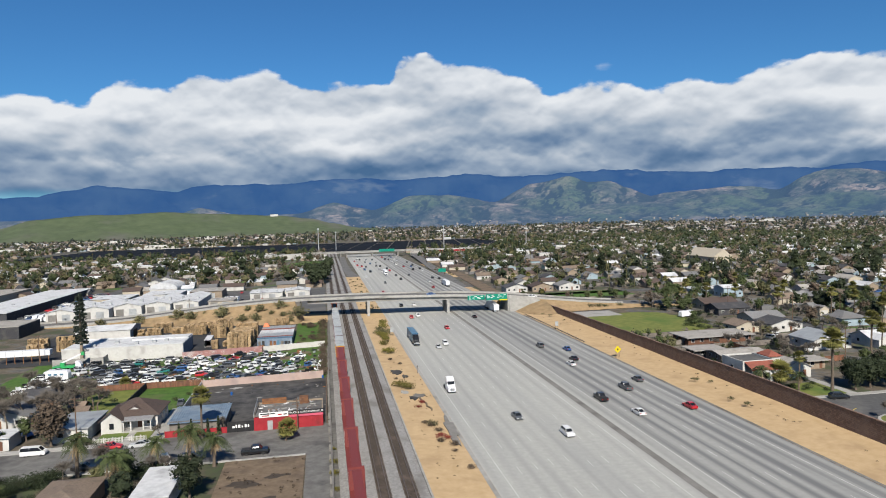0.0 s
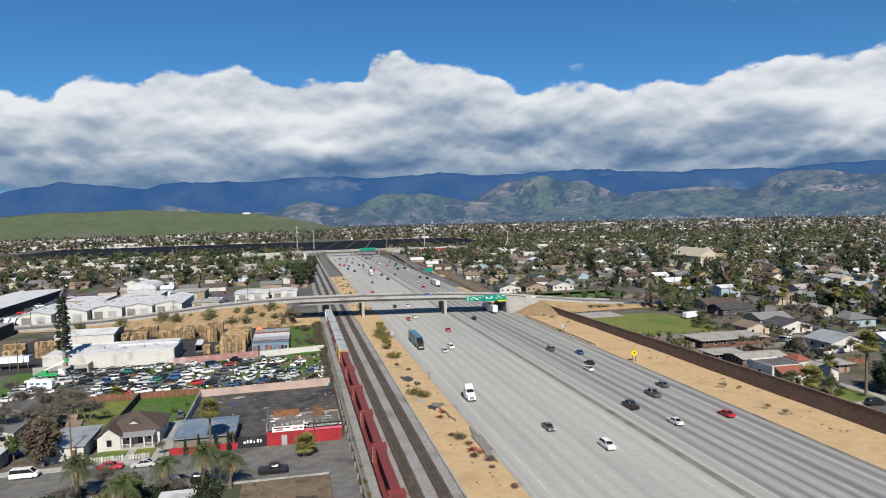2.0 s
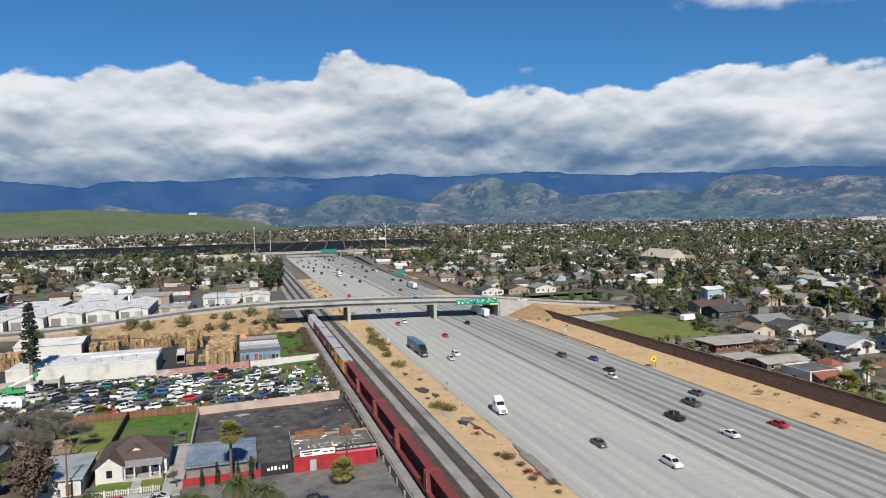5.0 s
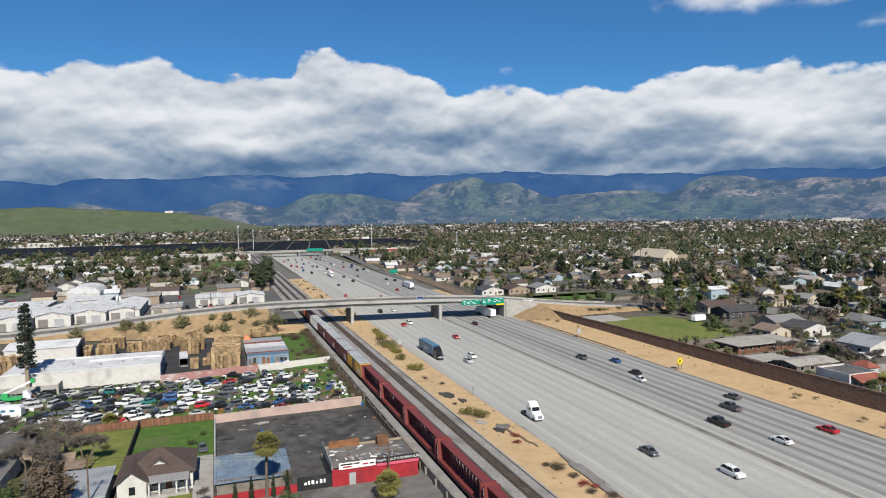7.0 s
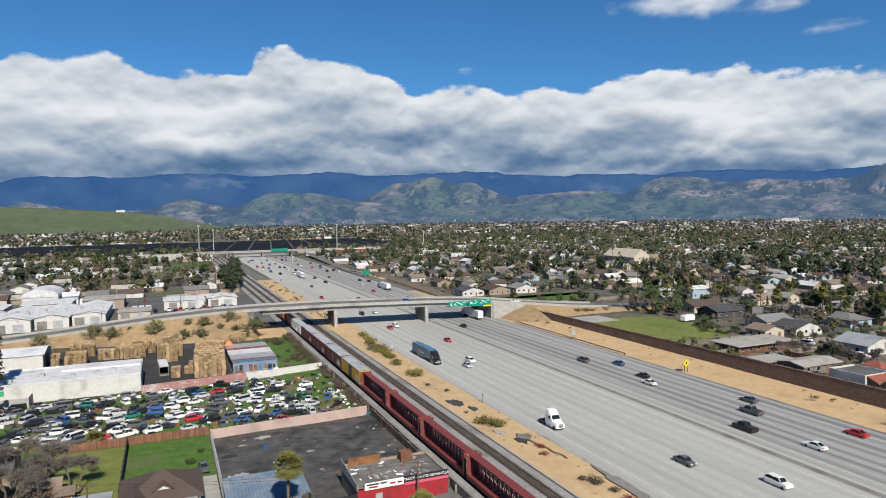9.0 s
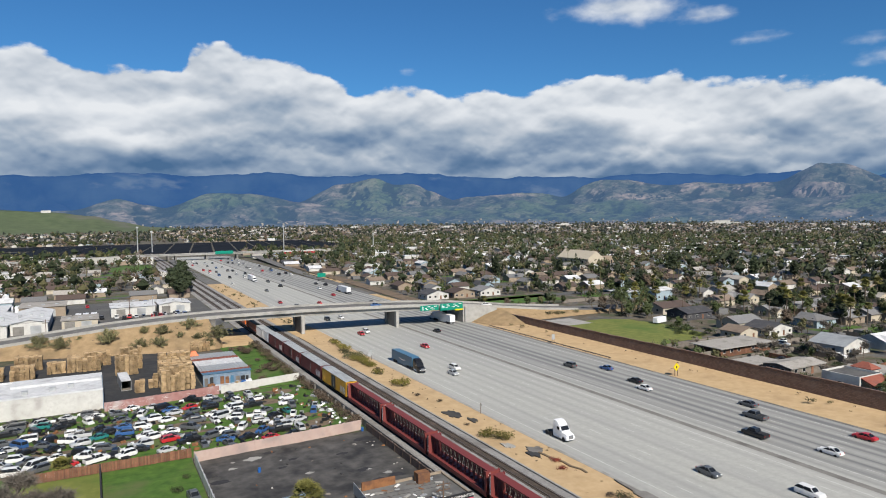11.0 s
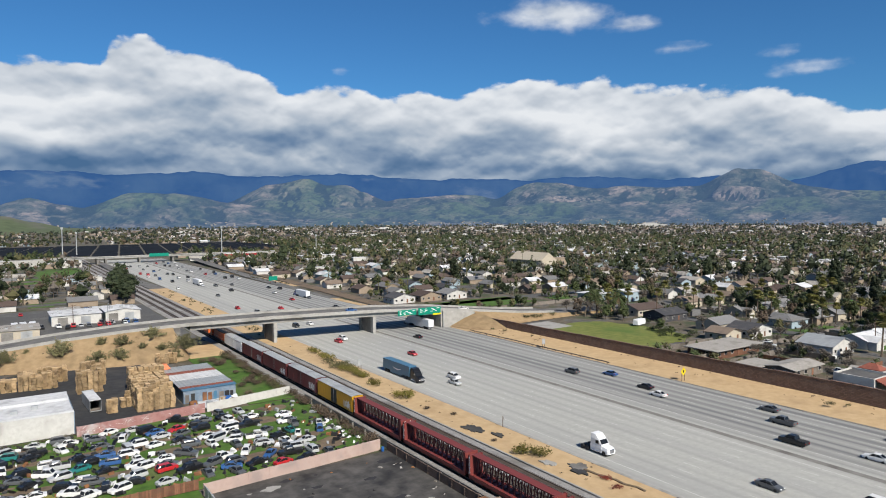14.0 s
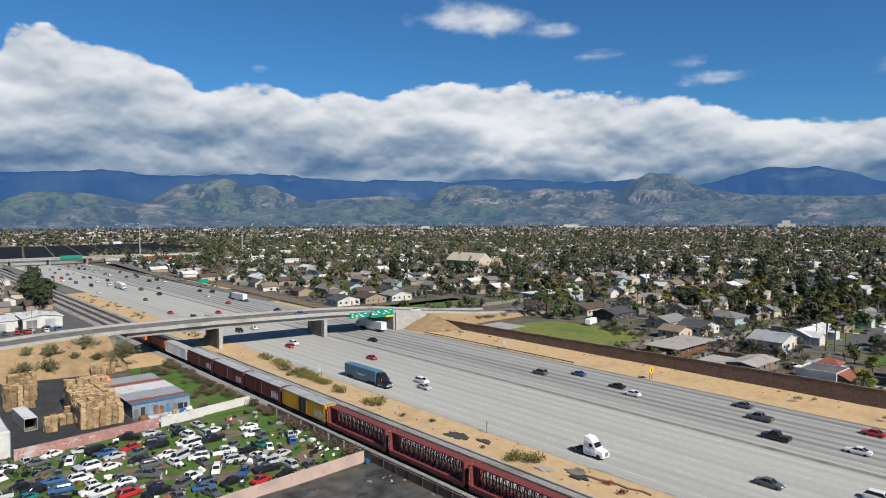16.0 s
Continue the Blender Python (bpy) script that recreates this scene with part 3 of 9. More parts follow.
cl.f = [(j * nc + i, j * nc + i + 1, (j + 1) * nc + i + 1, (j + 1) * nc + i) for j in range(len(c_el) - 1) for i in range(nc - 1)]

_m = bpy.data.materials.new("cloud")
_m.use_nodes = True
MATS["cloud"] = _m
_nt = _m.node_tree
_nt.nodes.clear()
_top, _wsp = attr(_nt, "top").outputs["Fac"], attr(_nt, "wisp").outputs["Fac"]
_ae = attr(_nt, "bearing")
_sep = _nt.nodes.new("ShaderNodeSeparateXYZ")
_nt.links.new(_ae.outputs["Vector"], _sep.inputs[0])
_az, _el = _sep.outputs[0], _sep.outputs[1]


def field(fa, fe, seed, detail=8, rough=.56, da=0.0, de=0.0):
    """Noise over bearing and height angle, from -1 to 1 or so."""
    cx = _nt.nodes.new("ShaderNodeCombineXYZ")
    _nt.links.new(mathn(_nt, "MULTIPLY", mathn(_nt, "ADD", _az, da), fa), cx.inputs[0])
    _nt.links.new(mathn(_nt, "MULTIPLY", mathn(_nt, "ADD", _el, de), fe), cx.inputs[1])
    cx.inputs[2].default_value = seed
    return mathn(_nt, "MULTIPLY", mathn(_nt, "SUBTRACT", noise_node(_nt, 1.0, detail, rough, vec=cx.outputs[0]), .5), 4.0)


def billow(seed, fa, fe, da=0.0, de=0.0):
    """Rounded puffs: cells with soft lobes."""
    cx = _nt.nodes.new("ShaderNodeCombineXYZ")
    warp = field(fa * .8, fe * .8, seed + 3.3, 3, .5)
    _nt.links.new(mathn(_nt, "MULTIPLY", mathn(_nt, "ADD", _az, mathn(_nt, "MULTIPLY_ADD", warp, .35 / fa * .5)), fa), cx.inputs[0])
    _nt.nodes[-2].inputs[2].default_value = da
    _nt.links.new(mathn(_nt, "MULTIPLY", mathn(_nt, "ADD", _el, de), fe), cx.inputs[1])
    cx.inputs[2].default_value = seed
    vo = _nt.nodes.new("ShaderNodeTexVoronoi")
    vo.feature = "SMOOTH_F1"
    for key, v in (("Scale", 1.0), ("Detail", 3.5), ("Roughness", .5), ("Smoothness", .45)):
        vo.inputs[key].default_value = v
    _nt.links.new(cx.outputs[0], vo.inputs["Vector"])
    return mathn(_nt, "SUBTRACT", .55, vo.outputs["Distance"])


def mul(a, b):
    return mathn(_nt, "MULTIPLY", a, b)


def add(a, b):
    return mathn(_nt, "ADD", a, b)


_fine = field(.42, .75, 1.7, 8, .58)
_wide = field(.07, .2, 5.1, 4, .5)
_puff = billow(2.2, .115, .22)
_relief = mul(mathn(_nt, "SUBTRACT", _puff, billow(2.2, .115, .22, -.3, .8)), .85)       # faces turned up to the sun
_small = billow(8.8, .3, .5)
_relief = add(_relief, mul(mathn(_nt, "SUBTRACT", _small, billow(8.8, .3, .5, -.12, .3)), .26))
_relief = add(_relief, mul(mathn(_nt, "SUBTRACT", billow(4.4, .05, .11), billow(4.4, .05, .11, -.8, 1.8)), .55))
_lobes = add(mul(_puff, 1.7), mul(_small, .8))
_alpha, _tone = None, None
# banks from the farthest and highest to the nearest and lowest: lit on top, grey underneath
for i_, (h_, amp_, depth_, edge_, seed_, hi_, lo_) in enumerate(((None, 0, 5.5, .5, 0, .92, .55), (9.6, 2.4, 3.0, 1.0, 11, .97, .46), (7.4, 2.0, 2.6, 1.1, 23, .93, .36), (5.6, 1.4, 2.0, 1.0, 37, .84, .2), (4.2, .9, 1.6, 1.0, 51, .5, .08))):
    line = _top if h_ is None else add(mul(field(.05 + .016 * i_, .05, seed_ * 1.0, 3, .5), amp_), h_)
    deep = add(mathn(_nt, "SUBTRACT", line, _el), add(add(mul(_fine, .34), _lobes), .45 if i_ == 0 else 0))
    cov = smooth(_nt, deep, 0.0, edge_)
    down = smooth(_nt, deep, 0.3, depth_)
    tone = mathn(_nt, "MULTIPLY_ADD", down, lo_ - hi_)
    _nt.nodes[-1].inputs[2].default_value = hi_
    if i_ == 0:
        _alpha, _tone = cov, tone
    else:
        hold = mul(cov, smooth(_nt, field(.06, .12, seed_ + 7.0, 4, .5), -.35, .6))
        mx_ = _nt.nodes.new("ShaderNodeMix")
        _nt.links.new(hold, mx_.inputs[0])
        _nt.links.new(_tone, mx_.inputs[2])
        _nt.links.new(tone, mx_.inputs[3])
        _tone = mx_.outputs[0]
_tone = add(add(_tone, _relief), add(mul(_wide, .15), mul(_fine, .035)))
_low = smooth(_nt, add(_el, mul(_wide, .8)), 7.4, 3.2)
_tone = add(mul(add(_tone, mul(_low, -.30)), .84), .12)
_wcov = mul(smooth(_nt, add(_wsp, add(mul(_fine, .2), mul(_lobes, .4))), .2, 1.15), mul(smooth(_nt, _wsp, .04, .3), .9))
_base = smooth(_nt, add(_el, mul(_wide, .3)), 1.4, 3.0)
_alpha = mathn(_nt, "MAXIMUM", mul(_alpha, _base), _wcov)
_ccol = ramp_node(_nt, _tone, [(0.0, (0.06, 0.13, 0.25)), (0.2, (0.125, 0.20, 0.32)), (0.45, (0.275, 0.345, 0.44)), (0.7, (0.47, 0.515, 0.575)), (0.86, (0.60, 0.635, 0.68)), (1.0, (0.69, 0.715, 0.745))])
_em = _nt.nodes.new("ShaderNodeEmission")
_nt.links.new(_ccol, _em.inputs["Color"])
_em.inputs["Strength"].default_value = 0.7
_tr = _nt.nodes.new("ShaderNodeBsdfTransparent")
_mx = _nt.nodes.new("ShaderNodeMixShader")
_nt.links.new(_alpha, _mx.inputs[0])
_nt.links.new(_tr.outputs[0], _mx.inputs[1])
_nt.links.new(_em.outputs[0], _mx.inputs[2])
_out = _nt.nodes.new("ShaderNodeOutputMaterial")
_nt.links.new(_mx.outputs[0], _out.inputs["Surface"])

cloud_ob = solid("cloud_backdrop", cl, "cloud", "white cumulus cloud bank with grey base over the mountains", "clouds", "structure", smooth_faces=True)
_me = cloud_ob.data
_me.attributes.new("top", "FLOAT", "POINT").data.foreach_set("value", tops)
_me.attributes.new("wisp", "FLOAT", "POINT").data.foreach_set("value", wisps)
_me.attributes.new("bearing", "FLOAT_VECTOR", "POINT").data.foreach_set("vector", [c for a_, e_ in coords for c in (a_, e_, 0.0)])

# ---- freeway, verges, railway ----
XL, XR = 70.5, 136.8                   # paved edges
YS, YE = -250, 1250


def long_slab(name, x0, x1, z, mat, label, category, y0=YS, y1=YE):
    return slab(name, (x0, y0, x1, y1), z, mat, label, category)


long_slab("freeway", XL, XR, 0.0, "freeway_concrete", "wide pale concrete freeway with dark wheel streaks", "freeway", y1=880)

LANE = 3.66
left_lines = [73.5 + LANE * i for i in range(9)]     # carriageway towards the camera
right_lines = [110.4 + LANE * i for i in range(7)]
dash = M()
for x in left_lines[1:8] + right_lines[1:6]:
    y = 10.0 + (x * 1.7) % 5
    while y < 620:
        dash.box(x - 0.055, y, 0.004, x + 0.055, y + 3.66, 0.012)
        y += 14.6
for x in (left_lines[0], left_lines[8], right_lines[0], right_lines[6]):
    dash.box(x - 0.08, YS, 0.004, x + 0.08, 850, 0.012)
solid("lane_marking", dash, "road_paint", "worn white lane lines on the freeway", "lane marking", "structure")

# centre strip: darker shoulder joint and low concrete barrier
slab("median_strip", (105.0, YS, 106.7, 840), 0.008, "concrete_dark", "dark narrow centre strip between the carriageways", "median")

# verges
vm = M()
ys = [YS + 10 * i for i in range(int((278 - YS) / 10) + 1)] + [281]
for y0, y1 in zip(ys, ys[1:]):
    def vz(x, y):
        return 0.16 + 0.22 * noise.noise(Vector((x * 0.15, y * 0.05, 0)))
    for x0, x1 in ((58.8, 62), (62, 66.5), (66.5, XL)):
        vm.add([(x0, y0, vz(x0, y0) if x0 > 59 else 0.35), (x1, y0, vz(x1, y0) if x1 < 70 else 0.03), (x1, y1, vz(x1, y1) if x1 < 70 else 0.03), (x0, y1, vz(x0, y1) if x0 > 59 else 0.35)], [(0, 1, 2, 3)])
solid("verge_west", vm, "dirt", "sandy tan dirt strip between railway and freeway", "verge", "structure", smooth_faces=True)
ve = M()
for y0, y1 in zip(ys, ys[1:]):
    def ez(x, y):
        k = (x - XR) / 16.2
        return 0.03 + 0.55 * k * k * (3 - 2 * k) + 0.12 * k * noise.noise(Vector((x * 0.2, y * 0.06, 4)))
    xs = [XR, 140, 144, 148, 153.2]
    for x0, x1 in zip(xs, xs[1:]):
        ve.add([(x0, y0, ez(x0, y0)), (x1, y0, ez(x1, y0)), (x1, y1, ez(x1, y1)), (x0, y1, ez(x0, y1))], [(0, 1, 2, 3)])
solid("verge_east", ve, "dirt", "sandy tan slope beside the freeway below a block wall", "verge", "structure", smooth_faces=True)
slab("gutter_east", (136.85, YS, 137.6, 262), 0.06, "concrete_dark", "dark concrete gutter along the road edge", "gutter")
slab("gutter_west", (69.6, YS, 70.45, 262), 0.09, "concrete", "pale concrete gutter along the road edge", "gutter")

# block sound wall with cap and pilasters
wall = thing("sound_wall", "long brown split-face block sound wall beside the freeway", "wall", kind="structure")


def wall_top(y):
    return 5.0 - 0.0105 * max(0, y - 110)


wm, wc = M(), M()
yy = list(range(-250, 281, 15)) + [287]
for y0, y1 in zip(yy, yy[1:]):
    t = wall_top(y0)
    wm.box(152.9, y0, -0.2, 153.3, y1, t)
    wc.box(152.82, y0, t, 153.38, y1, t + 0.14)
part("wall_body", wm, "block_wall", wall)
part("wall_cap", wc, "block_wall", wall)

# guard rail on the east side
gr = thing("guard_rail", "dark steel guard rail along the eastern shoulder", "guard rail")
part("rail_beam", M().box(137.75, 186, 0.45, 137.85, 262, 0.78), "rail_steel", gr)
for y in range(187, 262, 4):
    part("post", M().box(137.86, y - 0.08, 0, 138.0, y + 0.08, 0.74), "pole_wood", gr)

# railway: ballast, two open tracks and one with the train
TRACKS = (45.6, 50.4, 55.2)
bal = M()
prof = [(41.9, -0.2), (43.2, 0.22), (57.4, 0.22), (58.8, 0.05), (58.8, -0.2)]
bal.hull([(x, YS, z) for x, z in prof], [(x, 1000, z) for x, z in prof])
solid("railway_ballast", bal, "ballast", "broad grey gravel ballast bed of the railway", "ballast", "structure")
for tx in TRACKS:
    trk = thing("railway_track", "railway track with dark wooden ties and rusty rails", "railway track", kind="structure")
    tm = M()
    y = -40.0 if tx != 45.6 else -60.0
    while y < 330:
        tm.box(tx - 1.28, y, 0.2, tx + 1.28, y + 0.25, 0.31)
        y += 0.56
    ob = part("railway_ties", tm, "tie_wood", trk)
    ob["kind"] = "stuff"
    part("oil_strip", M().box(tx - 1.15, YS, 0.18, tx + 1.15, 1000, 0.235), "tie_wood", trk, "dark oily ballast between the rails")
    for s in (-0.755, 0.755):
        part("rail", M().box(tx + s - 0.06, YS, 0.3, tx + s + 0.06, 1000, 0.46), "rail_steel", trk)
slab("track_kerb", (58.45, YS, 58.85, 262), 0.42, "concrete", "low concrete kerb beside the tracks", "kerb", thick=0.6)

# flood-control wall and ditch west of the train
cw = thing("track_wall", "low weathered concrete wall along the railway", "wall", kind="structure")
part("wall_panel", M().box(41.2, 60, -0.2, 41.55, 205, 1.5), "concrete_dark", cw)
for y in range(62, 205, 6):
    part("buttress", M().box(40.8, y - 0.2, -0.2, 41.25, y + 0.2, 1.3), "concrete_dark", cw)
slab("service_strip", (41.6, 50, 43.0, 280), 0.02, "asphalt_old", "grey dirt strip beside the track", "strip")

# ---- overpass ----
PROFILE = [(-160, -0.0), (-110, 0.15), (-85, 0.7), (-62, 1.9), (-50, 3.0), (-28, 5.3), (-8, 7.4), (12, 8.8), (32, 9.5), (62, 9.7), (85, 9.4), (107, 9.0), (133, 7.7), (153, 5.6), (175, 3.3), (200, 1.6), (235, 0.5), (270, 0.05), (420, 0.0)]


def deck_z(x):
    for (a, za), (b, zb) in zip(PROFILE, PROFILE[1:]):
        if a <= x <= b:
            return za + (zb - za) * (x - a) / (b - a)
    return 0.0


def near_y(x):
    return 277 + 0.11 * (135 - x)


DEEP = 15.5
xs = [-160 + 6 * i for i in range(97)]
road_o = M()
for x0, x1 in zip(xs, xs[1:]):
    road_o.hull([(x0, near_y(x0) + 0.45, deck_z(x0) - 0.4), (x1, near_y(x1) + 0.45, deck_z(x1) - 0.4), (x1, near_y(x1) + DEEP - 0.45, deck_z(x1) - 0.4), (x0, near_y(x0) + DEEP - 0.45, deck_z(x0) - 0.4)],
                [(x0, near_y(x0) + 0.45, deck_z(x0)), (x1, near_y(x1) + 0.45, deck_z(x1)), (x1, near_y(x1) + DEEP - 0.45, deck_z(x1)), (x0, near_y(x0) + DEEP - 0.45, deck_z(x0))])
solid("overpass_road", road_o, "asphalt_old", "grey asphalt road rising over the overpass", "road", "structure")

bridge = thing("overpass", "long pale concrete overpass across freeway and railway", "bridge", kind="structure")
para = [M(), M()]
gird = M()
for x0, x1 in zip(xs, xs[1:]):
    for k, off in ((0, 0.0), (1, DEEP - 0.4)):
        if -130 < x0 < 190:
            lo = 0.45 if 28 <= x0 < 134 else 0.4
            para[k].hull([(x0, near_y(x0) + off, deck_z(x0) - lo), (x1, near_y(x1) + off, deck_z(x1) - lo), (x1, near_y(x1) + off + 0.4, deck_z(x1) - lo), (x0, near_y(x0) + off + 0.4, deck_z(x0) - lo)],
                         [(x0, near_y(x0) + off, deck_z(x0) + 0.85), (x1, near_y(x1) + off, deck_z(x1) + 0.85), (x1, near_y(x1) + off + 0.4, deck_z(x1) + 0.85), (x0, near_y(x0) + off + 0.4, deck_z(x0) + 0.85)])
    if 28 <= x0 < 134:
        a0, a1 = near_y(x0) + 1.0, near_y(x1) + 1.0
        gird.hull([(x0, a0 + 0.5, deck_z(x0) - 2.2), (x1, a1 + 0.5, deck_z(x1) - 2.2), (x1, a1 + DEEP - 2.5, deck_z(x1) - 2.2), (x0, a0 + DEEP - 2.5, deck_z(x0) - 2.2)],
                  [(x0, a0, deck_z(x0) - 0.4), (x1, a1, deck_z(x1) - 0.4), (x1, a1 + DEEP - 2.0, deck_z(x1) - 0.4), (x0, a0 + DEEP - 2.0, deck_z(x0) - 0.4)])
part("parapet", para[0], "concrete", bridge)
part("parapet", para[1], "concrete", bridge)
part("girder", gird, "concrete", bridge)
for px in (62.5, 103.0):
    zt = deck_z(px) - 2.15
    for py in (near_y(px) + 1.6, near_y(px) + DEEP - 3.0):
        part("column", M().hull([(px - 0.65, py - 0.9, -0.3), (px + 0.65, py - 0.9, -0.3), (px + 0.65, py + 0.9, -0.3), (px - 0.65, py + 0.9, -0.3)],
                                [(px - 0.75, py - 1.1, zt), (px + 0.75, py - 1.1, zt), (px + 0.75, py + 1.1, zt), (px - 0.75, py + 1.1, zt)]), "concrete", bridge)
    # darker concrete on the pier wall: shade under the deck put into its colour
    part("pier_wall", M().box(px - 0.4, near_y(px) + 2.4, -0.3, px + 0.4, near_y(px) + DEEP - 3.8, zt), "concrete_dark", bridge)
# abutments with wing walls
part("abutment", M().box(133.5, near_y(134) + 0.3, -0.3, 135.5, near_y(134) + DEEP - 0.3, deck_z(134) - 0.35), "concrete", bridge)
part("wing_wall", M().hull([(134.2, 276.6, -0.3), (152, 274.8, -0.3), (152, 275.2, -0.3), (134.2, 277.05, -0.3)], [(134.2, 276.6, deck_z(134) - 0.35), (152, 274.8, deck_z(152) - 0.4), (152, 275.2, deck_z(152) - 0.4), (134.2, 277.05, deck_z(134) - 0.35)]), "concrete", bridge)
part("abutment", M().box(26.5, near_y(28) + 0.3, -0.3, 28.5, near_y(28) + DEEP - 0.3, deck_z(28) - 0.35), "concrete", bridge)
part("wing_wall", M().hull([(14, near_y(14) - 0.1, -0.3), (28.4, near_y(28) - 0.1, -0.3), (28.4, near_y(28) + 0.35, -0.3), (14, near_y(14) + 0.35, -0.3)],
                           [(14, near_y(14) - 0.1, deck_z(14) - 0.45), (28.4, near_y(28) - 0.1, deck_z(28) - 0.45), (28.4, near_y(28) + 0.35, deck_z(28) - 0.45), (14, near_y(14) + 0.35, deck_z(14) - 0.45)]), "concrete_dark", bridge)
# chain-link fence on the crown of the bridge, as slim posts and a top rail
for k, off in ((0, 0.2), (1, DEEP - 0.2)):
    fm = M()
    for x in range(60, 134, 3):
        fm.beam((x, near_y(x) + off, deck_z(x) + 0.85), (x, near_y(x) + off, deck_z(x) + 1.5), 0.05)
    if k:
        part("fence_rail", fm, "sheet_metal", bridge)



def road_lamp(x, near=True):
    y = near_y(x) + (-.35 if near else DEEP + .35)
    t = thing("street_lamp", "slim grey steel street lamp beside the overpass road", "street lamp", at=pose(x, y, deck_z(x) - .5), group="overpass lamps")
    part("pole", M().tube([(0, 0, -1.5), (0, 0, 9.2)], [.13, .08], 8), "sheet_metal", t)
    k = 1 if near else -1
    part("arm", M().tube([(0, 0, 9.0), (0, k * .9, 9.5), (0, k * 2.0, 9.6)], [.07, .06, .05], 6), "sheet_metal", t)
    part("lamp_head", M().box(-.16, min(k * 1.8, k * 2.6), 9.5, .16, max(k * 1.8, k * 2.6), 9.66), "sheet_metal", t)


road_lamp(7.5, False)

# embankments
em = M()


def slope_side(x0, x1, n, sign, reach=1.75):
    step = (x1 - x0) / n
    for i in range(n):
        a, b = x0 + i * step, x0 + (i + 1) * step
        for j in range(4):
            q = []
            for x, k in ((a, j / 4), (b, j / 4), (b, (j + 1) / 4), (a, (j + 1) / 4)):
                z = max(deck_z(x) - 0.12, 0.0)
                edge = near_y(x) + (0 if sign < 0 else DEEP)
                wob = 0.25 * z * 0.2 * noise.noise(Vector((x * 0.12, k * 3, sign)))
                q.append((x, edge + sign * (1 - k) * z * reach, z * k - 0.05 + (wob if 0 < k < 1 else 0)))
            em.add(q, [(0, 1, 2, 3) if sign < 0 else (3, 2, 1, 0)])


slope_side(-118, 26, 36, -1)
slope_side(-118, 26, 36, 1)
slope_side(150, 250, 25, -1, 2.0)
slope_side(135, 250, 28, 1, 2.0)
solid("embankment", em, "embankment_soil", "sandy tan embankment slopes below the overpass road", "embankment", "structure", smooth_faces=True)
# cone of fill in front of the eastern wing wall
fill = M()
for i in range(10):
    a0, a1 = radians(180 + 9 * i), radians(189 + 9 * i)
    for (r0, z0), (r1, z1) in (((15, 0.2), (8, 3.2)), ((8, 3.2), (0, 5.8))):
        c = (152.6, 276.5)
        fill.add([(c[0] + r0 * math.cos(a0), c[1] + r0 * 1.5 * math.sin(a0), z0), (c[0] + r0 * math.cos(a1), c[1] + r0 * 1.5 * math.sin(a1), z0),
                  (c[0] + r1 * math.cos(a1), c[1] + r1 * 1.5 * math.sin(a1), z1), (c[0] + r1 * math.cos(a0), c[1] + r1 * 1.5 * math.sin(a0), z1)], [(0, 1, 2, 3)])
for i in range(10):
    a0, a1 = radians(270 + 9 * i), radians(279 + 9 * i)
    for (r0, z0), (r1, z1) in (((1.0, -.05), (.5, 4.6)), ((.5, 4.6), (0, 9.0))):
        c = (25.8, near_y(25.8) + .1)
        fill.add([(c[0] + r0 * 4.5 * math.cos(a0), c[1] + r0 * 16 * math.sin(a0), z0), (c[0] + r0 * 4.5 * math.cos(a1), c[1] + r0 * 16 * math.sin(a1), z0),
                  (c[0] + r1 * 4.5 * math.cos(a1), c[1] + r1 * 16 * math.sin(a1), z1), (c[0] + r1 * 4.5 * math.cos(a0), c[1] + r1 * 16 * math.sin(a0), z1)], [(0, 1, 2, 3)])
solid("fill_cone", fill, "embankment_soil", "sandy fill at the foot of the bridge abutment", "embankment", "structure", smooth_faces=True)
slab("verge_under_bridge", (58.8, 281, 70.4, 520), 0.1, "dirt", "sandy dirt strip under and beyond the overpass", "verge")
slab("verge_beyond", (28.6, 275, 41.8, 306), 0.02, "dirt", "sandy dirt below the overpass beside the railway", "verge")

# green overhead sign on the parapet
sg = thing("overhead_sign", "large green freeway sign panels fixed to the overpass parapet", "road sign")
for x0, x1, z0, z1 in ((112.6, 121.6, 6.6, 8.9), (121.9, 133.2, 6.3, 9.3)):
    ym = near_y((x0 + x1) / 2)
    pn = part("sign_panel", M().box(x0, ym - 0.75, z0, x1, ym - 0.6, z1), "sign_green", sg)
    rr = random.Random(int(x0))
    for i, zz in enumerate((z1 - 0.6, z1 - 1.2, z1 - 1.75)):
        xa = x0 + 0.7
        while xa < x1 - 1.6:
            w = rr.uniform(0.6, 1.5)
            part("lettering", M().box(xa, ym - 0.77, zz - 0.12, xa + w, ym - 0.755, zz + 0.12), "sign_white", pn, "white bars of lettering")
            xa += w + rr.uniform(0.5, 2.6)
pn = part("exit_panel", M().box(129.0, near_y(131) - 0.8, 5.9, 133.2, near_y(131) - 0.66, 6.55), "sign_yellow", sg, "yellow exit plate")
for x in (113.5, 120.5, 123, 128, 132.5):
    part("bracket", M().beam((x, near_y(x) - 0.6, 8.6), (x, near_y(x) + 0.1, 8.9), 0.12), "sheet_metal", sg)

# small road signs
ys_ = thing("warning_sign", "yellow diamond warning sign on two wooden posts", "road sign", at=pose(138.6, 158.8, 0.1))
part("diamond", M().hull([(0, -0.03, 1.5), (1.25, -0.03, 2.75), (0, -0.03, 4.0), (-1.25, -0.03, 2.75)], [(0, 0.03, 1.5), (1.25, 0.03, 2.75), (0, 0.03, 4.0), (-1.25, 0.03, 2.75)]), "sign_yellow", ys_)
part("symbol", M().box(-0.25, -0.045, 2.4, 0.25, -0.032, 3.1), "black_paint", ys_, "dark symbol bar")
